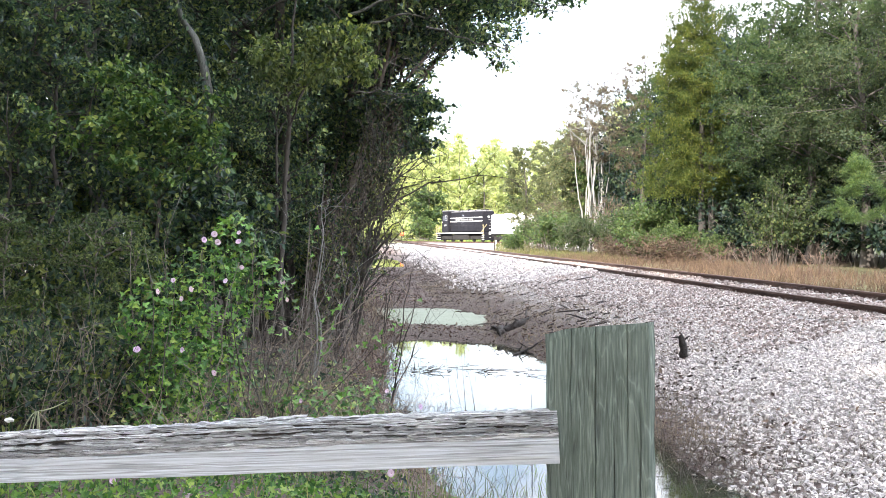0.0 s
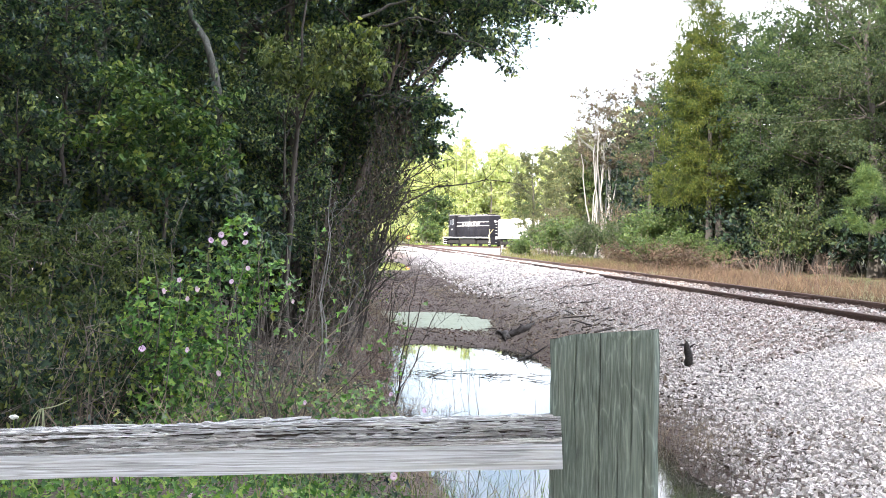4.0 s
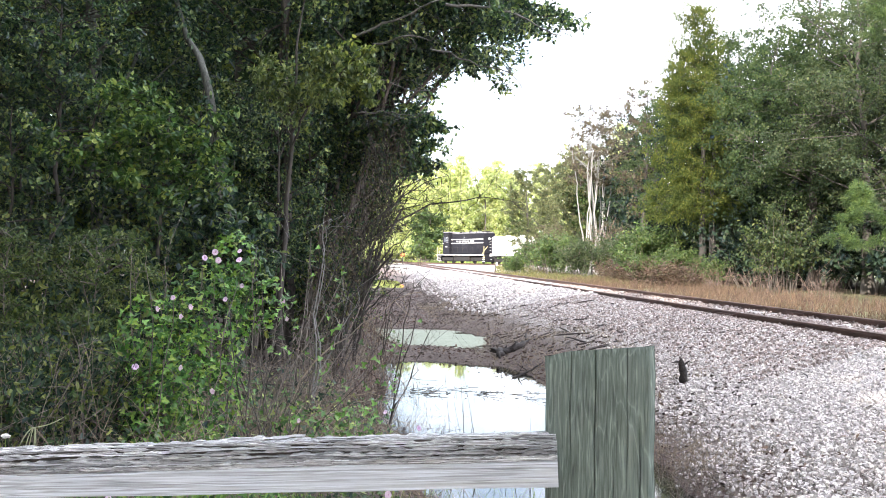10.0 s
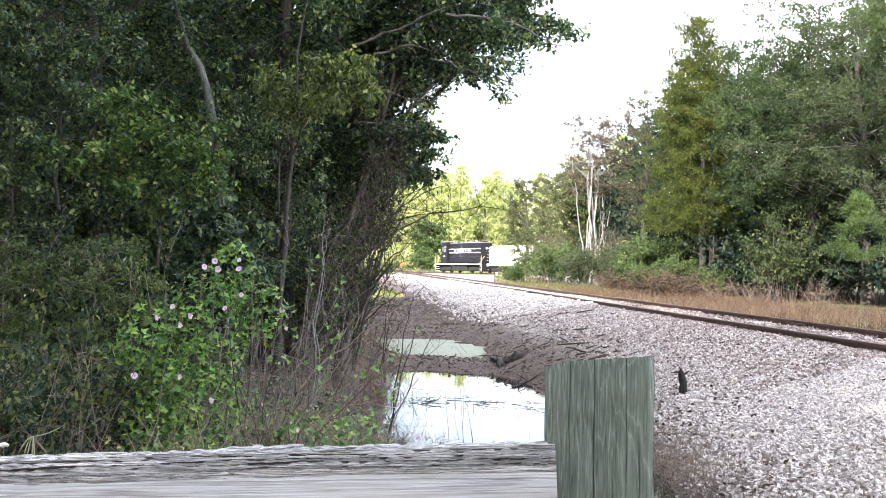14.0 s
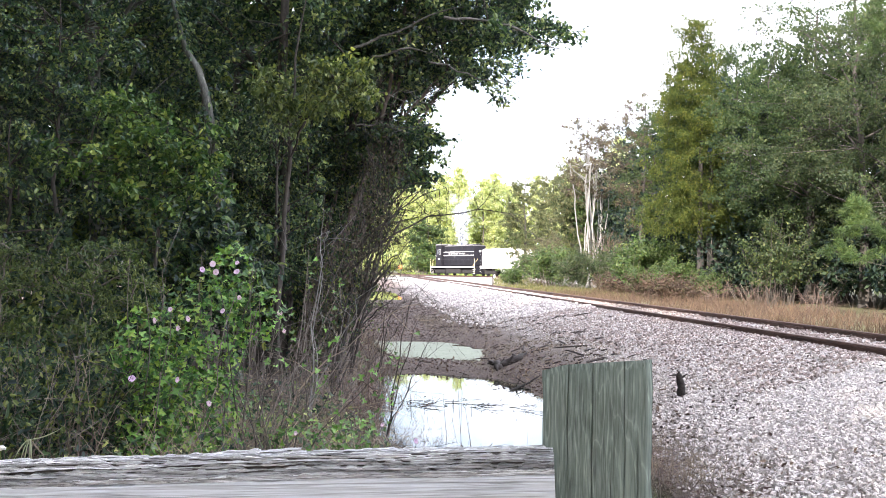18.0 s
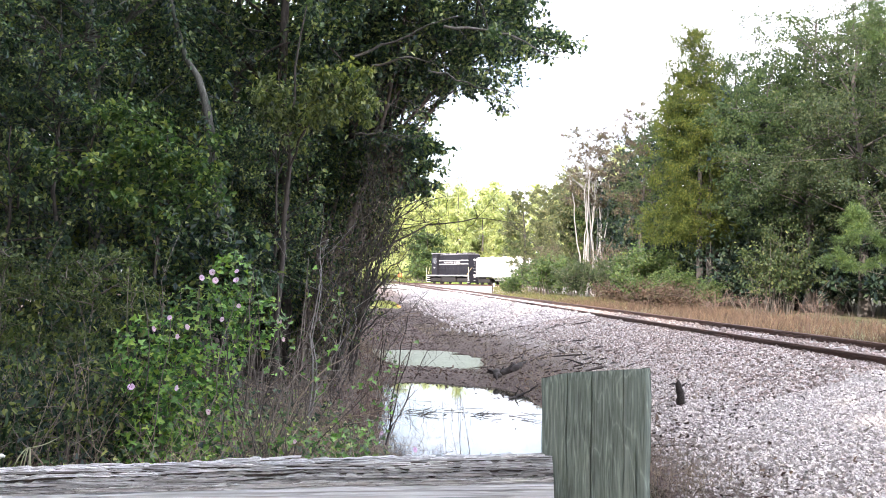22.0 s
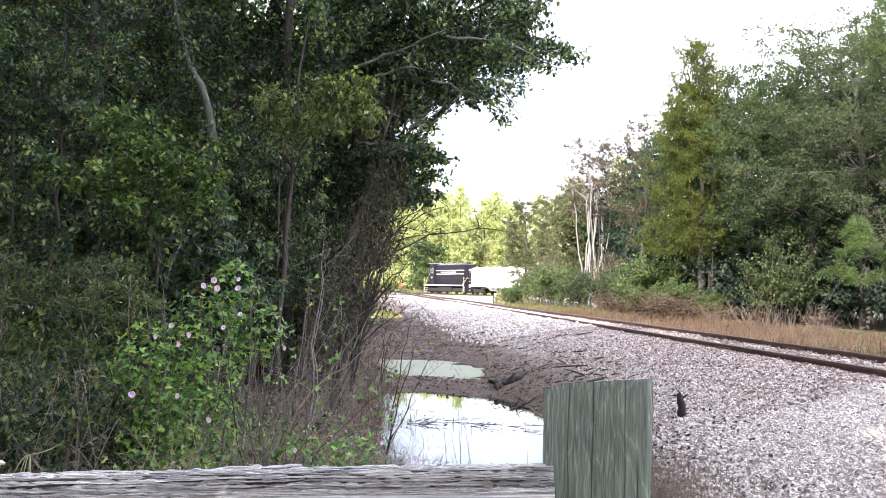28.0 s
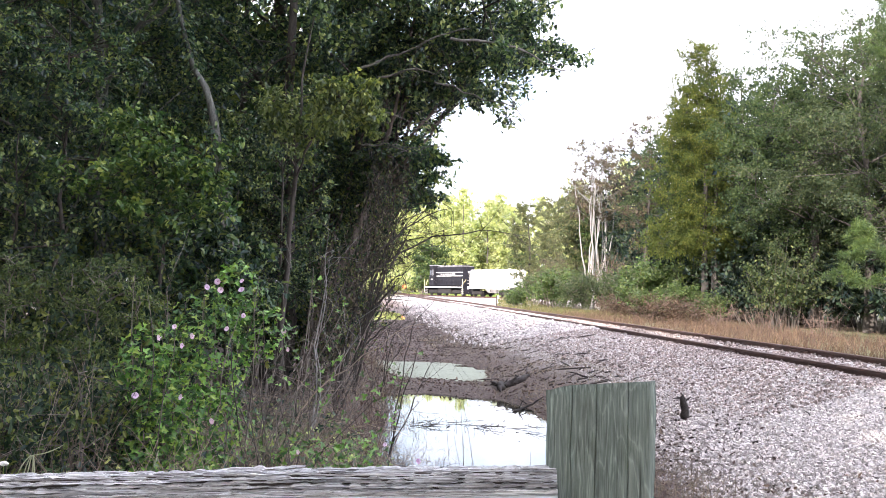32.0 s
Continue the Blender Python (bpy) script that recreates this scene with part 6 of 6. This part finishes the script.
def bare_saplings():
    g = "bare saplings over the ditch"
    sapling("bare_sapling", "dark leafless sapling arching over the ditch", (0.0, 12.9, 0.4), [(0.6, 13, 2.05), (0.85, 13.1, 1.95), (0.5, 12.8, 1.15), (0.45, 13.4, 1.6)], 6, 0.026, M_BARK, 91, g)
    sapling("bare_sapling", "leafless sapling with one long limb level over the ditch", (-0.45, 12.9, 0.7), [(1.95, 13.0, 1.72), (1.15, 13.0, 2.0)], 9, 0.02, M_BARK, 90, g)
    sapling("bare_sapling", "grey leafless sapling with many fine twigs", (-0.3, 11.6, -0.5), [(0.15, 11.5, 1.2), (0.35, 11.5, 0.85), (0.3, 11.8, 0.5)], 7, 0.012, M_BARK, 92, g)
    sapling("bare_sapling", "leafless sapling leaning across the water", (-0.1, 15.5, -0.6), [(0.75, 15.4, 2.2), (0.65, 15.6, 1.3), (0.5, 15.5, 2.8)], 6, 0.024, M_BARK, 93, g)
    sapling("bare_sapling", "low brown brushy sapling by the water", (0.35, 17.5, -0.8), [(0.8, 17.4, 0.4), (1.0, 17.6, 0.1), (0.6, 17.2, 0.7)], 12, 0.012, M_BARK, 94, g)
    sapling("bare_sapling", "dense dark leafless sapling among the trunks", (-0.55, 14.2, -0.5), [(0.45, 14.1, 2.5), (0.6, 14.0, 2.3), (0.4, 14.2, 1.2)], 7, 0.03, M_BARK, 97, g)
    sapling("bare_sapling", "dark leafless sapling bent over the far bank", (-0.2, 19.5, -0.6), [(0.8, 19.4, 2.2), (0.9, 19.6, 1.2), (0.8, 19.2, 0.5)], 8, 0.026, M_BARK, 98, g)
    sapling("bare_sapling", "thin brown sapling beside the shore", (0.3, 10.2, -0.7), [(0.75, 10.3, 0.75), (0.55, 10.2, 0.95), (0.9, 10.1, 0.45)], 8, 0.009, M_BARK, 89, g)
    sapling("dead_sapling", "pale slender dead sapling standing in the brush", (-0.42, 8.8, -0.45), [(-0.16, 8.8, 1.28), (-0.33, 8.8, 1.55), (-0.02, 8.7, 0.75)], 6, 0.009, M_BARKPALE, 95)
    sapling("fallen_branch", "pale thin branch leaning over the weeds", (-0.62, 7.3, -0.4), [(0.42, 7.5, 0.72), (0.15, 7.2, 0.1)], 6, 0.008, M_DEAD, 96)


bare_saplings()


# ---- ballast, driftwood and small things by the track ----
def stones():
    rng = np.random.default_rng(101)

    def scatter(n, x, y, size, name, label, lift=0.3, material=M_STONE):
        cube = np.array([(a, b, c) for a in (-1, 1) for b in (-1, 1) for c in (-1, 1)], float)
        q = np.array([(0, 1, 3, 2), (4, 6, 7, 5), (0, 4, 5, 1), (2, 3, 7, 6), (1, 5, 7, 3)])
        v = cube[None] * rng.uniform(0.3, 1.0, (n, 8, 1)) * rng.uniform(0.55, 1.2, (n, 1, 3))
        a, b = rng.uniform(0, 6.283, n), rng.uniform(-0.7, 0.7, n)
        ca, sa, cb, sb = np.cos(a), np.sin(a), np.cos(b), np.sin(b)
        v = np.stack([v[..., 0], v[..., 1] * cb[:, None] - v[..., 2] * sb[:, None], v[..., 1] * sb[:, None] + v[..., 2] * cb[:, None]], -1)
        v = np.stack([v[..., 0] * ca[:, None] - v[..., 1] * sa[:, None], v[..., 0] * sa[:, None] + v[..., 1] * ca[:, None], v[..., 2]], -1)
        sz = size * rng.uniform(0.55, 1.35, n)
        v = v * sz[:, None, None] * 0.62
        v += np.stack([x, y, ground(x, y) + sz * lift], 1)[:, None]
        s = Soup()
        s.add(v.reshape(-1, 3), (np.arange(n)[:, None, None] * 8 + q[None]).reshape(-1, 4))
        stuff(name, label, "gravel", s, material)

    n = 76000
    y = 5.8 + 26 * rng.uniform(0, 1, n) ** 2.0
    foot_x = 2.75 + 0.4 * smoothstep(8, 10.5, y) + 1.15 * smoothstep(11, 20, y) - 0.9 * smoothstep(23, 31, y)
    x = foot_x + (7.0 - foot_x) * rng.uniform(0, 1, n) ** 0.8 - 0.03
    keep = rng.uniform(0, 1, n) < 0.22 + 0.78 * smoothstep(0.0, 1.0, (x - foot_x) / (0.5 + 1.6 * smoothstep(13, 20, y) - 0.7 * smoothstep(23, 31, y)) + 0.25 * waves(x * 1.3, y * 0.8, 15))
    x, y = x[keep], y[keep]
    scatter(len(x), x, y, 0.031, "ballast", "pale broken ballast stones on the slope", 0.22)
    n = 15000
    y = 12 + 24 * rng.uniform(0, 1, n) ** 1.3
    x = 4.6 + 2.4 * rng.uniform(0, 1, n) ** 0.8
    some = waves(x * 1.1, y * 0.35, 27) + 0.6 * rng.normal(size=n) > 0.2 - 0.4 * smoothstep(14, 20, y)
    scatter(some.sum(), x[some], y[some], 0.04, "stained_ballast", "brown-stained ballast stones below the rail", 0.36, M_RUSTSTONE)
    n = 6500
    x, y = rng.uniform(6.9, 9.4, n), 10 + 30 * rng.uniform(0, 1, n) ** 1.5
    scatter(n, x, y, 0.055, "track_ballast", "rust-stained ballast stones between the rails", 0.1, M_RUSTSTONE)
    n = 13000
    y = 29 + 48 * rng.uniform(0, 1, n) ** 1.3
    x = 7.0 - 4.6 * rng.uniform(0, 1, n)
    some = rng.uniform(0, 1, n) < smoothstep(0, 1, (x - 2.9 + 0.5 * waves(x, y * 0.4, 19)) / 2.2)
    x, y = x[some], y[some]
    n = len(x)
    scatter(n, x, y, 0.08, "far_ballast", "pale ballast stones along the track")
    n = 12000
    y = 11 + 48 * rng.uniform(0, 1, n) ** 1.4
    x = 0.3 + 5.2 * rng.uniform(0, 1, n) ** 0.75 - 0.9 * (1 - smoothstep(11, 19, y))
    dry = (ground(x, y) > WATER_Z - 0.01) & (rng.uniform(0, 1, n) < 1.15 - 0.2 * np.clip(x - 1, 0, 5) + 0.3 * waves(x, y, 6))
    x, y = x[dry], y[dry]
    scatter(len(x), x, y, 0.03, "mud_clods", "dark wet clods and bark scraps below the ballast", 0.1, M_MUD)


stones()


def driftwood():
    rng = np.random.default_rng(111)
    shapes = []
    for k in range(6):
        s = Soup()
        ln = rng.uniform(0.35, 0.8)
        p = curve_points(rng, (-ln / 2, 0, 0.02), (ln / 2, 0, 0.03), 7, 0.02)
        s.tube(p, rng.uniform(0.011, 0.024) * np.array([0.1, 0.9, 1, 1, 0.85, 0.7, 0.1]), 6)
        if k % 2:
            s.tube(curve_points(rng, p[3], p[3] + [0.15, 0.1, 0.05], 4, 0.01), 0.01 * np.linspace(1, 0.4, 4), 4)
        shapes.append(s.mesh("driftwood_stick", M_WOODDARK, True))
    drifts = ((3.3, 22, 0.5, 2.0), (4.2, 26, 0.5, 2.5), (3.9, 31, 0.6, 3.0), (4.8, 19.5, 0.6, 1.5), (3.1, 36, 0.6, 4.0))
    for k in range(104):
        cx, cy, sx, sy = drifts[k % 5]
        x, y = (rng.normal(cx, sx), rng.normal(cy, sy)) if k < 64 else (rng.uniform(3.4, 6.3), 9.5 + 24 * rng.uniform(0, 1))
        big = math.exp(rng.normal(-0.5, 0.5)) * (1.0 if y > 16 else 0.5)
        ob = tagged(new("driftwood_stick", shapes[k % 6]), "dark wet driftwood stick lying on gravel", "driftwood", "driftwood on the slope")
        # laid roughly along the old water line
        ob.matrix_world = pose(x, y, gz(x, y) + 0.012, rng.uniform(-6, 6), rng.uniform(-8, 2), 58 + rng.normal(0, 30)) @ Matrix.Diagonal((big, min(big, 0.9), min(big, 0.9), 1))
    fine = []
    for k in range(4):
        s = Soup()
        p = curve_points(rng, (-0.4, 0, 0.012), (0.4, 0, 0.02), 8, 0.035)
        s.tube(p, 0.007 * np.linspace(1, 0.4, 8), 4)
        for j in range(3):
            s.tube(curve_points(rng, p[2 + j], p[2 + j] + rng.normal(size=3) * [0.14, 0.14, 0.04] + [0, 0, 0.04], 4, 0.02), 0.004 * np.ones(4), 3)
        fine.append(s.mesh("floating_twig", M_WOODDARK))
    for x0, y0, n, wide, big in ((1.2, 14.9, 22, 0.5, 0.8), (2.2, 14.4, 10, 0.5, 0.7), (1.0, 11.2, 16, 0.35, 0.6), (1.6, 11.0, 10, 0.3, 0.6), (2.5, 13.2, 4, 0.3, 0.6), (2.6, 17.0, 8, 0.4, 0.7), (1.1, 9.4, 10, 0.3, 0.5)):
        for k in range(n):
            x, y = x0 + rng.normal(0, wide), y0 + rng.normal(0, 0.3)
            ob = tagged(new("floating_twig", fine[rng.integers(4)]), "dark twig floating in ditch water", "driftwood", "twigs in the water")
            ob.matrix_world = pose(x, y, max(WATER_Z, gz(x, y)) - 0.012, rng.uniform(0, 35), rng.uniform(-5, 5), rng.uniform(-50, 50)) @ Matrix.Scale(big, 4)

    def block(name, label, at, size, seed, turn):
        r = np.random.default_rng(seed)
        s = Soup()
        p = curve_points(r, (0, 0, -0.05), (size * 0.1, 0, size), 8, 0.015)
        s.tube(p, 0.055 * size / 0.35 * np.array([0.1, 1.0, 1.05, 0.9, 0.95, 0.8, 0.75, 0.1]), 7)
        s.tube(curve_points(r, p[5], p[5] + np.array([0.12, 0, 0.06]) * size / 0.35, 4, 0.01), 0.02 * np.linspace(1, 0.4, 4), 5)
        s.tube(curve_points(r, p[6], p[6] + np.array([-0.1, 0.03, 0.02]) * size / 0.35, 4, 0.01), 0.016 * np.linspace(1, 0.4, 4), 5)
        tagged(new(name, s.mesh(name, M_WOODDARK, True)), label, "driftwood").matrix_world = at @ turn

    # bark scraps and short twigs strewn over the gravel
    s = Soup()
    n = 340
    y = 10.5 + 28 * rng.uniform(0, 1, n) ** 1.4
    x = 3.3 + 3.4 * rng.uniform(0, 1, n) ** 1.2
    a, ln = rng.uniform(-0.5, 1.7, n), np.exp(rng.normal(-3.1, 0.5, n)) * np.where(y > 16, 1.3, 0.7)
    d = np.stack([np.cos(a), np.sin(a)], 1) * ln[:, None]
    side = np.stack([-d[:, 1], d[:, 0]], 1) * rng.uniform(0.06, 0.2, (n, 1))
    base = np.stack([x, y], 1)
    low = [base - d - side, base + d - side, base + d + side, base - d + side]
    v = [np.c_[q, ground(q[:, 0], q[:, 1]) + h] for h in (0.0, 0.026) for q in low]
    i = np.arange(n)[:, None] * 8
    s.add(np.stack(v, 1), np.concatenate([i + f for f in ([4, 5, 6, 7], [0, 1, 5, 4], [1, 2, 6, 5], [2, 3, 7, 6], [3, 0, 4, 7])]))
    stuff("bark_scraps", "dark bark scraps and short twigs strewn over gravel", "litter", s, M_WOODDARK)
    block("broken_stump", "short dark broken stump standing in the gravel", foot(4.27, 12.9), 0.36, 5, pose(0, 0, 0, 0, -8, 0))
    for label, pts, r in (("dark rotten log lying by the water", ((2.75, 19.0), (3.05, 19.3), (3.4, 19.9)), 0.085), ("dark forked branch by the water", ((2.65, 18.7), (2.75, 19.4), (2.6, 20.0)), 0.07), ("dark half-sunk branch at the shore", ((2.5, 16.4), (2.8, 16.9), (3.2, 17.2)), 0.022)):
        s = Soup()
        q = np.array([(x, y, max(gz(x, y), WATER_Z) + r * 0.5) for x, y in pts])
        line = np.stack([np.interp(np.linspace(0, 2, 11), [0, 1, 2], q[:, k]) for k in range(3)], 1) + rng.normal(size=(11, 3)) * r * 0.3
        s.tube(line, r * np.array([0.15, 0.7, 1.0, 1.1, 0.95, 1.0, 0.85, 0.7, 0.6, 0.4, 0.1]), 7)
        s.tube(curve_points(rng, line[3], line[3] + [0.1, 0.05, 0.18], 5, 0.02), r * np.array([0.6, 0.5, 0.4, 0.3, 0.1]), 5)
        s.tube(curve_points(rng, line[6], line[6] + [-0.16, 0.12, 0.1], 5, 0.02), r * np.array([0.5, 0.4, 0.35, 0.25, 0.1]), 5)
        tagged(new("fallen_log", s.mesh("fallen_log", M_WOODDARK, True)), label, "driftwood")


driftwood()


def far_grass():
    rng = np.random.default_rng(121)
    s = Soup()
    n = 60000
    y = 14 + 52 * rng.uniform(0, 1, n) ** 1.2
    x = 10.6 + 7.2 * rng.uniform(0, 1, n)
    patchy = rng.uniform(0, 1, n) < 0.45 + 0.5 * waves(x * 0.8, y * 0.5, 31)
    x, y = x[patchy], y[patchy]
    half = len(x) // 2
    blades(s, x[:half], y[:half], 0.5, 0.009, rng, 0.4)
    blades(s, x[half:], y[half:], 0.34, 0.009, rng, 0.6)
    stuff("dry_grass", "tall straw-coloured dry grass behind the track", "grass", s, M_STRAW)
    s = Soup()
    n = 12000
    y = 56 + 60 * rng.uniform(0, 1, n)
    x = 10.2 + 8 * rng.uniform(0, 1, n)
    keep = (x > 0.137 * y) | (y < 74)
    blades(s, x[keep], y[keep], 0.36, 0.016, rng, 0.4)
    stuff("verge_grass", "olive and straw verge grass beside the track", "grass", s, M_VERGE)
    s = Soup()
    x, y = rng.uniform(9, 60, n), rng.uniform(172, 205, n)
    blades(s, x, y, 0.5, 0.05, rng, 0.3)
    stuff("far_grass", "sunlit yellow-green grass beyond the junction", "grass", s, M_GRASS)
    # grey dead weeds standing at the wood's foot
    ds = shrub("dead_weeds", "tall grey-brown dead weeds before the wood", foot(17.4, 42), 2.2, 1.5, 26, None, 0, None, M_TWIGRED, 131, "dead weeds before the wood", "weeds", 0.6, stem_r=0.009)
    for x, y, turn in ((17.4, 36, 40), (17.6, 47.5, 120)):
        copy_thing(ds, foot(x, y, turn))


far_grass()


def trackside():
    m = thing("marker_post", "thin dark trackside post with small white plate", "marker post")
    bm = bmesh.new()
    box(bm, -0.05, 0.05, -0.05, 0.05, 0, 1.15, 0.01)
    part("post", bm_mesh("post", bm, M_WOODDARK), m)
    bm = bmesh.new()
    box(bm, 0.06, 0.2, -0.07, -0.05, 0.85, 1.15, 0.005)
    part("plate", bm_mesh("plate", bm, M_WHITE), m, "small white plate")
    m.matrix_world = foot(11.95, 88)
    o = thing("warning_sign", "small orange sign on a thin post", "sign")
    bm = bmesh.new()
    box(bm, -0.04, 0.04, -0.04, 0.04, 0, 1.6, 0.01)
    part("post", bm_mesh("post", bm, M_WOODDARK), o)
    bm = bmesh.new()
    box(bm, -0.28, 0.28, -0.06, -0.042, 1.2, 1.75, 0.02)
    part("board", bm_mesh("board", bm, M_ORANGE), o, "orange board")
    o.matrix_world = foot(6.3, 150)


trackside()


def white_blossom():
    """A small white flower head on a stalk, by the fence."""
    ob = thing("white_flower", "small white flower head on a thin stalk", "flower")
    s = Soup()
    s.tube([(-1.46, 4.22, -0.24), (-1.45, 4.21, 0.0), (-1.44, 4.2, 0.27)], [0.003, 0.0025, 0.002], 5)
    part("stalk", s.mesh("stalk", M_GRASS), ob)
    bm = bmesh.new()
    bmesh.ops.create_icosphere(bm, subdivisions=2, radius=0.014, matrix=Matrix.Translation((-1.44, 4.2, 0.28)) @ Matrix.Diagonal((1.2, 1, 0.7, 1)))
    for v in bm.verts:
        v.co += v.normal * random.Random(v.index).uniform(-0.004, 0.005)
    part("blossom", bm_mesh("blossom", bm, M_WHITE), ob, "white blossom")


white_blossom()


def seed_head():
    """A grass stalk by the fence whose pale fingers hang from its tip."""
    ob = thing("grass_seed_head", "pale green grass stalk with drooping seed fingers", "grass")
    rng = np.random.default_rng(151)
    s = Soup()
    s.tube([(-1.05, 3.62, -0.25), (-1.06, 3.61, 0.1), (-1.09, 3.6, 0.36), (-1.135, 3.6, 0.415)], [0.0022, 0.002, 0.0017, 0.0013], 5)
    part("stalk", s.mesh("stalk", M_DEAD), ob)
    for dx, dz in ((-0.055, -0.085), (-0.035, -0.10), (-0.02, -0.105), (-0.005, -0.11), (0.012, -0.10), (0.1, 0.035)):
        s = Soup()
        t = np.linspace(0, 1, 8)[:, None]
        p = np.array([-1.135, 3.6, 0.415]) + t * [dx, rng.normal(0, 0.01), 0] + t ** 1.8 * [0, 0, dz]
        s.tube(p, 0.0022 * np.array([0.5, 1, 1, 1, 1, 0.9, 0.7, 0.3]), 5)
        part("seed_finger", s.mesh("seed_finger", M_SEED), ob)


seed_head()


def smoke():
    """Exhaust puffs: loose flakes of thin smoke that leave the stack, rise and spread."""
    rng = np.random.default_rng(141)
    puffs = []
    for k in range(40):
        s = Soup()
        n = 120
        at = rng.normal(size=(n, 3)) * [0.36, 0.36, 0.42]
        s.leaves(np.clip(at, -0.9, 0.9), 0.42, 0.36, rng, 0)
        ob = tagged(new("exhaust_puff", s.mesh("exhaust_puff", M_SMOKE)), "thin pale blue-white exhaust smoke puff", "smoke", "exhaust smoke")
        puffs.append((ob, 16.3 + 2.4 * k / 40, rng.normal(0, 0.3), rng.normal(0, 0.3), rng.uniform(4.8, 6.4), rng.uniform(14, 23) if k % 2 else 60))
    return puffs


PUFFS = smoke()


START_BACK = 42.3


def motions():
    """The train stands, then creeps away round the curve on to the main line."""
    travel = [(0, 0), (11, 0), (13, 0.35), (15, 1.0), (17, 1.6), (20, 2.7), (23, 3.6), (25, 4.1), (28, 5.1), (30, 5.6), (32, 6.4)]
    def stack(t):
        s = float(np.interp(t, [a for a, _ in travel], [b for _, b in travel]))
        p, h = arc(START_BACK - s)
        return Matrix.Translation(p) @ Matrix.Rotation(h, 4, "Z") @ Vector((0, -0.6, 2.9))

    for ob, t0, dx, dy, speed, top in PUFFS:
        rows = [(t, Matrix.Translation(stack(t))) for t in (0, 11, 13, 15) if t < t0] + [(t0, Matrix.Translation(stack(t0)))]
        for age in (0.25, 0.6, 1.2, 2.2, 3.5, 5.5, 8.0):
            rise = top * (1 - math.exp(-speed * age / top)) + 0.4
            rows.append((t0 + age, Matrix.Translation(stack(t0) + Vector((dx * age * 1.5 - 0.3 * age, dy * age, rise))) @ Matrix.Rotation(0.3 * age * (1 if dx > 0 else -1), 4, "Z")))
        rows.append((32, rows[-1][1] @ Matrix.Translation((0, 0, 30))))
        walk(ob, rows)
    for ob, lag in ((LOCO, 0.0), (HOPPER, 13.8)):
        rows = []
        for t, s in travel:
            p, h = arc(START_BACK + lag - s)
            rows.append((t, Matrix.Translation(p) @ Matrix.Rotation(h, 4, "Z")))
        walk(ob, rows)
    for w, y, r in WHEELS:
        fine = []
        for (t0, s0), (t1, s1) in zip(travel, travel[1:]):
            n = max(1, math.ceil((s1 - s0) / r / 1.3))
            fine += [(t0 + (t1 - t0) * k / n, s0 + (s1 - s0) * k / n) for k in range(n)]
        fine.append(travel[-1])
        walk(w, [(t, Matrix.Translation((0, y, r)) @ Matrix.Rotation(-s / r, 4, "X")) for t, s in fine])


motions()
